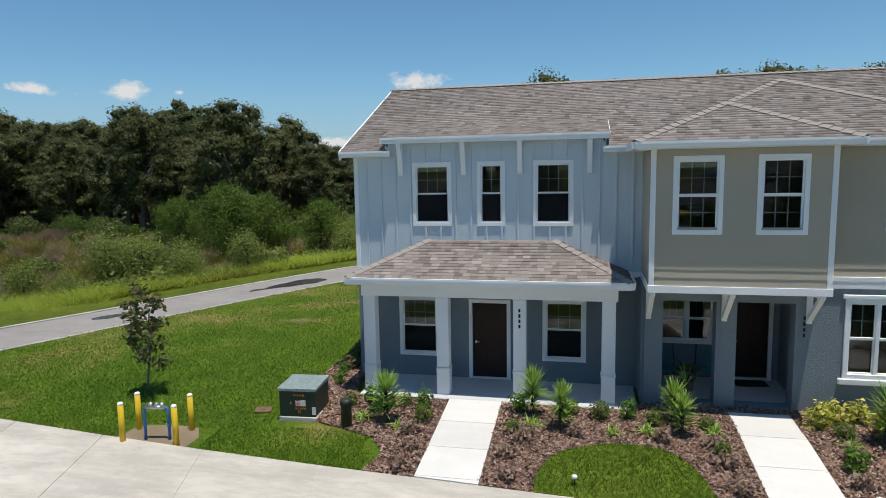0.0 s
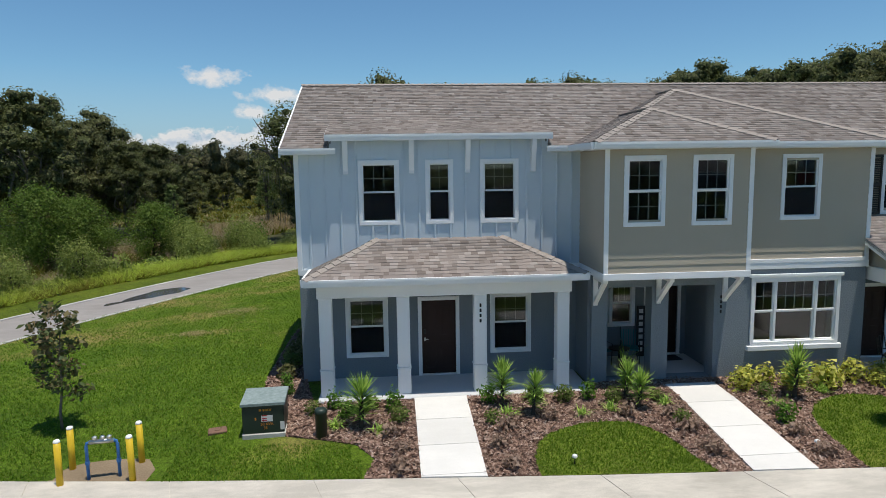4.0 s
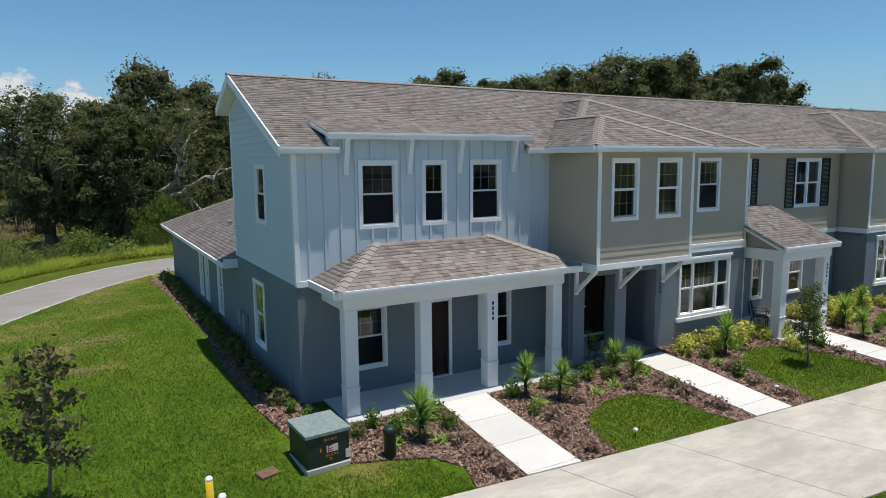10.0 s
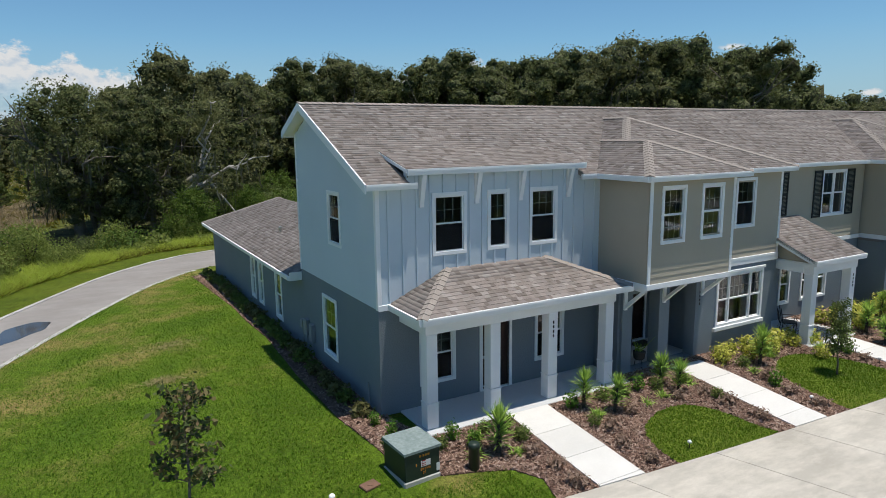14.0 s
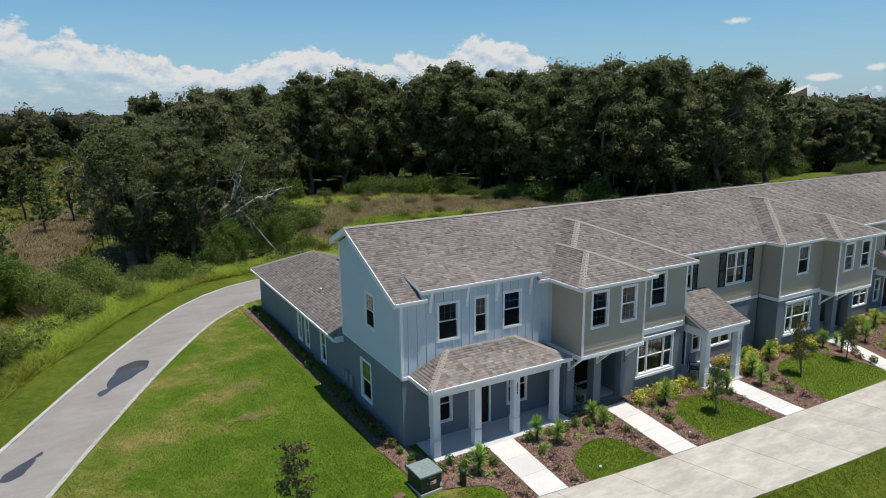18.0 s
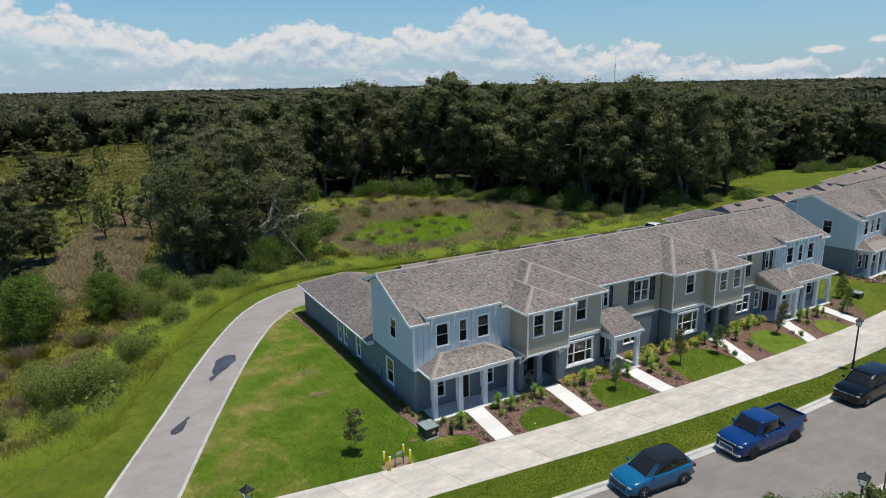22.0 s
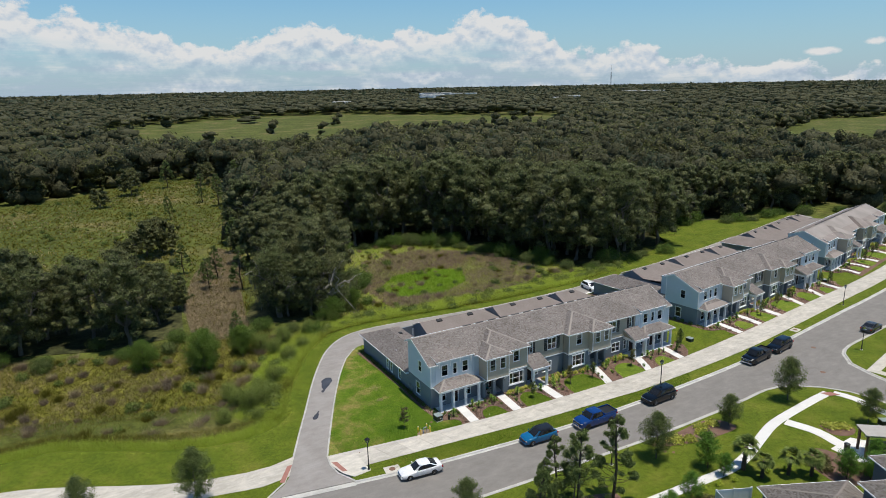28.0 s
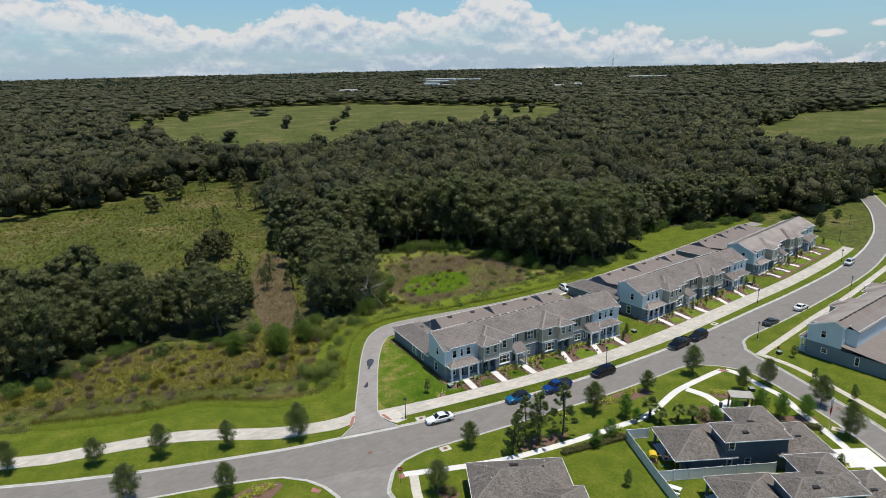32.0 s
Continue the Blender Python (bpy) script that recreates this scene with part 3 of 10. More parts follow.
# The wide ground: level under the site, falling to the wet meadow, out to the horizon.
def wide_ground():
    rad = np.r_[0, np.geomspace(6, 5200, 78)]
    ang = np.linspace(0, 2 * np.pi, 181)[:-1]
    verts, faces = [], []
    cx, cy = 20.0, 20.0
    r, a = np.meshgrid(rad[1:], ang, indexing="ij")
    x, y = cx + r * np.cos(a), cy + r * np.sin(a)
    edge = np.interp(x, [-300, -75, -30, -22, -10, 0, 50, 100, 150, 300], [90, 38, 25, 26, 47, 51, 50, 58, 70, 90])
    z = -0.42 - 0.85 * np.clip((y - edge - 1.5) / 9.0, 0, 1)
    verts = np.concatenate([[[cx, cy, -0.42]], np.stack([x, y, z], -1).reshape(-1, 3)])
    n = len(ang)
    quads = []
    for i in range(len(rad) - 2):
        for k in range(n):
            quads.append((1 + i * n + k, 1 + (i + 1) * n + k, 1 + (i + 1) * n + (k + 1) % n, 1 + i * n + (k + 1) % n))
    o = soup("ground", verts, quads, MEADOW, None, "rough green and straw-coloured meadow ground", "structure", "ground", True)
    return o


wide_ground()
ROAD_MAIN = KERB_NW + KERB_N + list(reversed([p for p in KERB_E if p[0] > 57])) + [(53, -4), (42, -4.5), (30, -2.9), (15.6, -3.2), (7.2, -3.0), (-5, -2.6), (-15.2, -2.0), (-24, -2.5), (-39, 0.8)] + list(reversed([p for p in KERB_SW if p[0] < -41]))
sheet("road", ROAD_MAIN, ASPHALT, -0.105, follow=False, label="sunlit grey asphalt street with faint seams", category="road", skirt=0.1)
sheet("road_side_west", [p for p in KERB_SW if p[0] > -41.5] + [p for p in KERB_S if p[0] < -23.5], ASPHALT, -0.109, follow=False, label="grey asphalt side street at the junction", category="road", skirt=0.1)
sheet("road_side_east", [p for p in KERB_S if p[0] > 40.4 or p[1] < -20 and p[0] > 0] + [p for p in KERB_E if p[0] < 57.7], ASPHALT, -0.113, follow=False, label="grey asphalt side street curving past the small park", category="road", skirt=0.1)
sheet("alley", DRIVE_L + list(reversed(DRIVE_R)), LANE, -0.012, follow=False, label="pale weathered asphalt lane curving behind the houses", category="lane", skirt=0.3)
for line, side in ((KERB_NW, -1), (KERB_N, -1), (KERB_S, 1), (KERB_E, 1), (KERB_SW, 1)):
    kerb("kerb", line, side)
for line, d in ((DRIVE_L, 0.20), (DRIVE_R, -0.20)):
    n = len(line)
    ribbon("lane_edging", line, offset_line(line, d), 0.02, KERB, "narrow white concrete lane edging", "kerb")
# the crossing strip where the lane meets the street
ribbon("lane_apron", resample([(-29.8, 9.0), (-25, 8.1), (-20.6, 7.4)], 8), resample([(-29.8, 8.2), (-25, 7.3), (-20.6, 6.6)], 8), -0.088, KERB, "pale concrete valley gutter across the lane's mouth", "kerb", thick=0.1)

# verges and lawns
sheet("lawn_verge_north", KERB_N[:KERB_N.index(min(KERB_N, key=lambda p: abs(p[0] - 146)))] + list(reversed(WALK_S)), LAWN_LUSH, 0.0, follow=False, label="strip of mown grass between pavement and street", category="lawn")
sheet("lawn_west_verge", KERB_NW + [(-27.4, 10.6), (-26.5, 11.8)] + WWALK_S + [(-230, 109)], LAWN_LUSH, 0.0, follow=False, label="strip of mown grass beside the winding pavement", category="lawn")
TALL_EDGE = [(-22.6, 25.4), (-24.4, 23.6), (-26.7, 22.8), (-29, 22.2), (-33, 22.8), (-38.3, 24.8), (-44, 28.4), (-49, 31.4), (-58, 31.8), (-67, 34.5), (-75, 37.5), (-110, 52), (-160, 80)]
sheet("lawn_west", [p for p in DRIVE_L if 15.3 < p[1] < 24.5] + [(-20.6, 24.6)] + TALL_EDGE + list(reversed(WWALK_N)), LAWN_LUSH, 0.0, step=3.0, follow=False, label="mown grass slope above the wet meadow", category="lawn")
ribbon("pavement", resample(WALK_N, 90), resample(WALK_S, 90), 0.02, CONCRETE, "wide pale concrete pavement with dusty stains", "pavement")
ribbon("pavement_west", resample(WWALK_N, 90), resample(WWALK_S, 90), 0.02, CONCRETE, "winding pale concrete footpath", "pavement")
# grass bank outside the lane, falling to the meadow
BANK = [p for p in DRIVE_L if p[1] > 23.5]
bank_a, bank_b, bank_c = offset_line(BANK, 0.2), offset_line(BANK, 3.1), offset_line(BANK, 7.5)
s = Shape()
n = len(BANK)
s.add([(*p, 0.01) for p in bank_a] + [(*p, -0.12) for p in bank_b], [(i, i + 1, n + i + 1, n + i) for i in range(n - 1)])
s.ob("lawn_bank", LAWN_LUSH, None, "mown grass shoulder beside the lane", True, "structure", "lawn")
s = Shape()
s.add([(*p, -0.12) for p in bank_b] + [(*p, -0.95) for p in bank_c] + [(*p, -1.22) for p in offset_line(BANK, 10.5)], [(k * n + i, k * n + i + 1, (k + 1) * n + i + 1, (k + 1) * n + i) for k in range(2) for i in range(n - 1) if BANK[i][0] < 52])
s.ob("rank_bank", RANK, None, "rank yellow-green grass bank falling to the meadow", True, "structure", "meadow")
s = Shape()
s.add([(*p, -0.12) for p in bank_b] + [(*p, -0.5) for p in bank_c] + [(*p, -1.22) for p in offset_line(BANK, 10.5)], [(k * n + i, k * n + i + 1, (k + 1) * n + i + 1, (k + 1) * n + i) for k in range(2) for i in range(n - 1) if BANK[i][0] >= 52])
s.ob("lawn_bank_east", LAWN_LUSH, None, "mown grass slope behind the rear lane", True, "structure", "lawn")
# the big side lawn and the plots
SIDE = [p for p in DRIVE_R if p[1] > 13.4 and p[0] < -5.2]
SIDE_LAWN = SIDE + [(-6.0, 41.9), (-6.0, 16.4), (-2.6, 14.4), (-2.6, 11.36)] + list(reversed([p for p in WALK_N if p[0] < -2.7]))
sheet("lawn_side", SIDE_LAWN, LAWN, 0.0, step=1.5, label="sloping mown lawn with dry yellowish patches", category="lawn")
PLOTS = [(-2.6, 11.36)] + [p for p in WALK_N if p[0] > -2.6] + [(150, 34), (152, 60)] + list(reversed([p for p in DRIVE_R if p[0] > -4])) + [(-6.0, 41.9), (-6.0, 16.4), (-2.6, 14.4)]
sheet("lawn_plots", PLOTS, LAWN_LUSH, -0.004, step=2.5, label="green lawn round the terraced houses", category="lawn")
# south side: park lawn, corner plots
PARK = [p for p in KERB_S if p[0] > -28.95 and not (p[1] < -20 and p[0] > 0) and p[1] > -30] + [(44.1, -22.6), (42.6, -28.2), (40, -35.5), (34, -48), (26, -62), (-29, -62)]
sheet("lawn_park", PARK, LAWN_LUSH, 0.0, follow=False, label="mown park lawn with planting beds", category="lawn")
EAST = KERB_E + [(250, 60), (250, -62)]
sheet("lawn_east", EAST, LAWN_LUSH, 0.0, follow=False, label="mown lawn round the houses across the street", category="lawn")
SWL = KERB_SW + [(-60, -40), (-230, 60)]
sheet("lawn_southwest", SWL, LAWN_LUSH, 0.0, follow=False, label="mown lawn at the street corner", category="lawn")
# dark damp patches on the lane
for cx, cy, a, r in ((-15.4, 31.4, 61, 1.30), (-19.5, 23.4, 237, 0.62)):
    # a rounded head that narrows to a neck and a small tail lobe
    c, sn = math.cos(radians(a)), math.sin(radians(a))
    half = [(1.75, 0.0), (1.68, 0.34), (1.35, 0.62), (0.85, 0.70), (0.35, 0.66), (-0.2, 0.52), (-0.6, 0.42), (-0.95, 0.24), (-1.15, 0.14), (-1.35, 0.22), (-1.65, 0.20), (-1.95, 0.0)]
    half = [(u, 0.85 * w) for u, w in half]
    loop = half + [(u, -0.88 * w) for u, w in reversed(half[1:-1])]
    pts = [(cx + r * (c * u - sn * w), cy + r * (sn * u + c * w)) for u, w in curve_pts([(u, w + 0.05 * math.sin(7 * u + 3 * w)) for u, w in loop + loop[:1]], 0.12)[:-1]]
    sheet("puddle", pts, PUDDLE, -0.006, follow=False, label="dark damp patch drying on the lane", category="puddle", skirt=0.002)


# ---- the terraced building ----
FLOOR, BAND, EAVE, PITCH = 0.38, 3.20, 6.36, 0.43
TH = 0.16


def wall(parent, name, mat, fn, u0, u1, z0, z1, holes=(), label="", thick=TH, top=None):
    """A wall with openings right through it. fn maps (along, out, up) into the house; top: height over the run, for gables."""
    us = sorted({u0, u1, *[h[0] for h in holes], *[h[2] for h in holes]})
    zs = sorted({z0, z1, *[h[1] for h in holes], *[h[3] for h in holes]})
    us, zs = [u for u in us if u0 <= u <= u1], [z for z in zs if z0 <= z <= z1]
    s = Shape()
    solid = {}
    for i in range(len(us) - 1):
        for k in range(len(zs) - 1):
            cu, cz = (us[i] + us[i + 1]) / 2, (zs[k] + zs[k + 1]) / 2
            solid[i, k] = not any(h[0] < cu < h[2] and h[1] < cz < h[3] for h in holes)
    for (i, k), ok in solid.items():
        if not ok:
            continue
        a, b, c, d = us[i], us[i + 1], zs[k], zs[k + 1]
        s.quad((a, 0, c), (b, 0, c), (b, 0, d), (a, 0, d))
        s.quad((a, -thick, c), (a, -thick, d), (b, -thick, d), (b, -thick, c))
        for (di, dk), q in (((-1, 0), ((a, 0, c), (a, 0, d), (a, -thick, d), (a, -thick, c))), ((1, 0), ((b, 0, c), (b, -thick, c), (b, -thick, d), (b, 0, d))), ((0, -1), ((a, 0, c), (a, -thick, c), (b, -thick, c), (b, 0, c))), ((0, 1), ((a, 0, d), (b, 0, d), (b, -thick, d), (a, -thick, d)))):
            if not solid.get((i + di, k + dk), False):
                s.quad(*q)
    if top:
        t = [(u, h) for u, h in top]
        s.prism([(u0, z1)] + t + [(u1, z1)], 0, -thick, "y")
    return s.mapped(fn).ob(name, mat, parent, label)


def front(y):
    return lambda u, d, z: (u, y - d, z)


def left_side(x):
    return lambda u, d, z: (x - d, u, z)


def right_side(x):
    return lambda u, d, z: (x + d, u, z)


def ring_frame(u0, z0, u1, z1, t, d0, d1, c=0.006):
    """A four-sided frame in one piece, mitred and with eased outer edges."""
    prof = [(0, d0), (0, d1 - c), (c, d1), (t - c, d1), (t, d1 - c), (t, d0)]
    s, n = Shape(), 6
    v = []
    for i, d in prof:
        v += [(u0 + i, d, z0 + i), (u1 - i, d, z0 + i), (u1 - i, d, z1 - i), (u0 + i, d, z1 - i)]
    fs = []
    for k in range(n):
        for q in range(4):
            a, b = k * 4, ((k + 1) % n) * 4
            fs.append((a + q, a + (q + 1) % 4, b + (q + 1) % 4, b + q))
    return s.add(v, fs)


def window(parent, fn, u0, z0, u1, z1, up=(3, 2), low=None, trim=0.10, sill=False, double=False, screen=True):
    """A white sash window in its casing: trim, sashes, glazing bars, panes and a dark screen."""
    w = ring_frame(u0, z0, u1, z1, trim, -0.05, 0.035).mapped(fn).ob("window", WHITE, parent, "white-framed sash window with glazing bars")
    lights = [(u0 + trim, u1 - trim)]
    if double:
        mid = (u0 + u1) / 2
        Shape().box(mid - 0.04, -0.05, z0 + trim, mid + 0.04, 0.02, z1 - trim, 0.005).mapped(fn).ob("mullion", WHITE, w)
        lights = [(u0 + trim, mid - 0.04), (mid + 0.04, u1 - trim)]
    zb, zt = z0 + trim, z1 - trim
    zm = (zb + zt) / 2
    for a, b in lights:
        for lo, hi, d, grid in ((zm, zt, 0.0, up), (zb, zm, -0.02, low)):
            f = 0.035
            ring_frame(a, lo, b, hi, f, d - 0.05, d).mapped(fn).ob("sash", WHITE, w)
            Shape().box(a + f, d - 0.028, lo + f, b - f, d - 0.022, hi - f).mapped(fn).ob("pane", GLASS, w).visible_shadow = False
            if grid:
                s = Shape()
                for i in range(1, grid[0]):
                    u = a + f + (b - a - 2 * f) * i / grid[0]
                    s.box(u - 0.009, d - 0.044, lo + f, u + 0.009, d - 0.032, hi - f)
                for i in range(1, grid[1]):
                    z = lo + f + (hi - lo - 2 * f) * i / grid[1]
                    s.box(a + f, d - 0.043, z - 0.009, b - f, d - 0.033, z + 0.009)
                s.mapped(fn).ob("glazing_bar", BAR, w)
        if screen:
            Shape().box(a + 0.03, -0.012, zb + 0.03, b - 0.03, -0.009, zm - 0.01).mapped(fn).ob("insect_screen", SCREEN_NET, w).visible_shadow = False
    return w


def net_material():
    m, n, l, b = material("screen_net", 0.7, 0, 0.2)
    b.inputs["Base Color"].default_value = (0.012, 0.012, 0.013, 1)
    t = n.new("ShaderNodeBsdfTransparent")
    ms = n.new("ShaderNodeMixShader")
    f = noise_at(n, l, 3.0, 3.0)
    r = ramp(n, ((0.2, g3(0.62)), (0.8, g3(0.75))))
    l.new(f.outputs[0], r.inputs[0])
    l.new(r.outputs[0], ms.inputs[0])
    l.new(t.outputs[0], ms.inputs[1])
    l.new(b.outputs[0], ms.inputs[2])
    l.new(ms.outputs[0], n["Material Output"].inputs[0])
    return m


SCREEN_NET = net_material()
BAR = two_scale("grille_bars", g3(0.42), g3(0.46), g3(0.38), 1, 40, 0.6, 0.0)


def door(parent, fn, u0, z0, u1=None, h=2.04):
    """A dark panelled front door in a white frame, with lever, keypad and threshold."""
    u1 = u1 or u0 + 0.91
    s = Shape()
    t = 0.10
    s.box(u0 - t, -0.06, z0, u0, 0.03, z0 + h + t, 0.006).box(u1, -0.06, z0, u1 + t, 0.03, z0 + h + t, 0.006)
    s.box(u0, -0.06, z0 + h, u1, 0.031, z0 + h + t, 0.006)
    s.box(u0 - t, -0.10, z0 - 0.03, u1 + t, 0.05, z0 + 0.02, 0.006)
    d = s.mapped(fn).ob("door", WHITE, parent, "dark brown panelled front door in a white frame")
    s = Shape().box(u0, -0.10, z0 + 0.02, u1, -0.055, z0 + h, 0.004)
    w = u1 - u0
    for a, b in ((0.12, 0.44), (0.56, 0.88)):
        for c, e in ((0.08, 0.44), (0.52, 0.93)):
            x0, x1, y0, y1 = u0 + a * w, u0 + b * w, z0 + c * h, z0 + e * h
            s.box(x0, -0.056, y0, x0 + 0.025, -0.046, y1).box(x1 - 0.025, -0.056, y0, x1, -0.046, y1)
            s.box(x0, -0.056, y0, x1, -0.046, y0 + 0.025).box(x0, -0.056, y1 - 0.025, x1, -0.046, y1)
            s.box(x0 + 0.05, -0.056, y0 + 0.05, x1 - 0.05, -0.049, y1 - 0.05, 0.003)
    s.mapped(fn).ob("door_leaf", DOOR, d)
    s = Shape().box(u0 + 0.06, -0.056, z0 + 0.93, u0 + 0.10, -0.03, z0 + 1.02, 0.006).box(u0 + 0.06, -0.03, z0 + 0.965, u0 + 0.18, -0.015, z0 + 0.985, 0.004)
    s.mapped(fn).ob("door_handle", METAL, d, "brushed metal lever handle")
    Shape().box(u0 + 0.055, -0.056, z0 + 1.12, u0 + 0.105, -0.03, z0 + 1.24, 0.006).mapped(fn).ob("keypad", BLACK, d, "black door keypad")
    return d


def clip_run(poly, v):
    """Where the level line v crosses a flat polygon of (u, v) points: the least and greatest u."""
    hit = []
    for (a, b), (c, d) in zip(poly, poly[1:] + poly[:1]):
        if (b <= v < d) or (d <= v < b):
            hit.append(a + (c - a) * (v - b) / (d - b))
    return (min(hit), max(hit)) if len(hit) >= 2 else None


def shingle_field(polys, course=0.145, tab=0.30, seed=1):
    """Shingle tabs over roof planes; each plane: corner points in 3D, the first two along the eave."""
    rnd = np.random.RandomState(seed)
    verts, faces = [], []
    for poly in polys:
        p = [Vector(q) for q in poly]
        e = (p[1] - p[0]).normalized()
        nrm = None
        for q in p[2:]:
            nrm = e.cross(q - p[0])
            if nrm.length > 1e-6:
                break
        nrm.normalize()
        if nrm.z < 0:
            nrm = -nrm
        up = nrm.cross(e)
        if up.z < 0:
            up = -up
        flat = [((q - p[0]).dot(e), (q - p[0]).dot(up)) for q in p]
        vmax = max(b for _, b in flat)
        v, row = 0.0, 0
        while v < vmax - 0.03:
            run = clip_run(flat, v + course * 0.5)
            if run:
                u = run[0] - rnd.rand() * tab
                while u < run[1]:
                    w = tab * (0.55 + 0.9 * rnd.rand())
                    a, b = max(u, run[0]), min(u + w - 0.006, run[1])
                    if b - a > 0.02:
                        t = 0.003 + 0.010 * rnd.rand()
                        drop = -0.004 - 0.012 * rnd.rand()
                        o = p[0]
                        k = len(verts)
                        lo, hi = v + drop, v + course + 0.01
                        for uu, vv, hh in ((a, lo, 0.002), (b, lo, 0.002), (b, lo, t + 0.005), (a, lo, t + 0.005), (b, hi, t * 0.3 + 0.002), (a, hi, t * 0.3 + 0.002)):
                            q = o + e * uu + up * vv + nrm * hh
                            verts.append((q.x, q.y, q.z))
                        faces += [(k, k + 1, k + 2, k + 3), (k + 3, k + 2, k + 4, k + 5)]
                    u += w
            v += course
            row += 1
    return verts, faces


def cap_row(s, a, b, width=0.14, step=0.22):
    """Overlapping cap shingles along a hip or ridge."""
    a, b = Vector(a), Vector(b)
    d = (b - a)
    n = max(1, int(d.length / step))
    t = d.normalized()
    side = t.cross(Vector((0, 0, 1)))
    side = side.normalized() if side.length > 1e-6 else Vector((1, 0, 0))
    upv = side.cross(t)
    for i in range(n):
        c = a + d * ((i + 0.5) / n)
        lo, hi = c - t * step * 0.6, c + t * step * 0.55
        drop = -0.42 * width * upv
        r = []
        for q, lift in ((lo, 0.055), (hi, 0.035)):
            r.append([q - side * width + drop + upv * lift, q + upv * lift, q + side * width + drop + upv * lift, q + side * width + drop + upv * (lift - 0.012), q + upv * (lift - 0.012), q - side * width + drop + upv * (lift - 0.012)])
        s.rings(r, True)


def slab_of(s, poly, thick=0.10):
    """A roof plane as a slab with a thickness below it."""
    n = len(poly)
    s.add(list(poly) + [(x, y, z - thick) for x, y, z in poly], [tuple(range(n)), tuple(reversed(range(n, 2 * n)))] + [(i, (i + 1) % n, n + (i + 1) % n, n + i) for i in range(n)])


def fascia(parent, a, b, h=0.15, name="gutter", out=0.075):
    """A white gutter or fascia board along an eave from a to b."""
    a, b = Vector(a), Vector(b)
    t = (b - a).normalized()
    side = Vector((t.y, -t.x, 0)).normalized()
    up = Vector((0, 0, 1))
    s = Shape()
    prof = [(0.0, 0.0), (out, 0.0), (out, -0.05), (out * 0.75, -h), (0.0, -h)]
    rings = [[q + side * u + up * w for u, w in prof] for q in (a, b)]
    s.rings(rings, True)
    return s.ob(name, WHITE, parent)


def post(parent, x, y, z0, z1, w=0.35):
    """A square white porch post with a wider base, a moulding and a cap."""
    s = Shape()
    h = w / 2
    s.box(x - h + 0.008, y - h + 0.008, z0, x + h - 0.008, y + h - 0.008, z0 + 0.64, 0.01)
    s.box(x - h - 0.006, y - h - 0.006, z0 + 0.64, x + h + 0.006, y + h + 0.006, z0 + 0.675, 0.008)
    s.box(x - h + 0.015, y - h + 0.015, z0 + 0.68, x + h - 0.015, y + h - 0.015, z1 - 0.05, 0.01)
    s.box(x - h + 0.005, y - h + 0.005, z1 - 0.05, x + h - 0.005, y + h - 0.005, z1, 0.008)
    return s.ob("porch_post", WHITE, parent, "square white porch post")


def bracket(parent, x, y, ztop, reach=0.42, drop=0.75, w=0.11):
    """A white knee brace under an overhang."""
    b = Shape().box(x - w / 2, y - 0.06, ztop - drop, x + w / 2, y, ztop, 0.006).ob("bracket", WHITE, parent, "white knee bracket")
    Shape().box(x - w / 2, y - reach, ztop - 0.09, x + w / 2, y - 0.06, ztop, 0.006).ob("bracket_arm", WHITE, b)
    s = Shape().prism([(y - 0.05, ztop - drop + 0.04), (y - 0.05, ztop - drop + 0.17), (y - reach + 0.12, ztop - 0.07), (y - reach, ztop - 0.07)], x - w / 2 + 0.005, x + w / 2 - 0.005, "x")
    s.ob("bracket_brace", WHITE, b)
    return b


def lap_boards(parent, fn, u0, u1, z0, z1, holes, mat, expo=0.180, top=None, proud=0.019):
    """Lapped siding boards, one object each, cut at the openings."""
    z = z0
    while z < z1 - 0.02:
        hi = min(z + expo, z1)
        a, b = u0, u1
        if top:
            a, b = top(min(z + expo * 0.7, z1))
        runs = [(a, b)] if b - a > 0.05 else []
        for h in holes:
            if h[1] < z + expo * 0.6 and h[3] > z + expo * 0.4:
                runs = [r for (p, q) in runs for r in ((p, min(q, h[0])), (max(p, h[2]), q)) if r[1] - r[0] > 0.03]
        for p, q in runs:
            s = Shape()
            s.rings([[(p, 0.001, z), (p, proud, z), (p, 0.004, hi + 0.012), (p, 0.001, hi + 0.012)], [(q, 0.001, z), (q, proud, z), (q, 0.004, hi + 0.012), (q, 0.001, hi + 0.012)]], True)
            s.mapped(fn).ob("siding_board", mat, parent)
        z += expo


def battens(parent, fn, u0, u1, z0, z1, holes, mat, step=0.405, start=0.32):
    u = u0 + start
    while u < u1 - 0.1:
        runs = [(z0, z1)]
        for h in holes:
            if h[0] - 0.03 < u < h[2] + 0.03:
                runs = [r for (p, q) in runs for r in ((p, min(q, h[1])), (max(p, h[3]), q)) if r[1] - r[0] > 0.03]
        for p, q in runs:
            Shape().box(u - 0.025, 0.002, p, u + 0.025, 0.034, q, 0.003).mapped(fn).ob("batten", mat, parent)
        u += step


def trim(parent, fn, u0, z0, u1, z1, d=0.028, name="trim_board"):
    return Shape().box(u0, -0.01, z0, u1, d, z1, 0.005).mapped(fn).ob(name, WHITE, parent)


def hole(u0, z0, u1, z1, t=0.10):
    return (u0 + t - 0.01, z0 + t - 0.01, u1 - t + 0.01, z1 - t + 0.01)


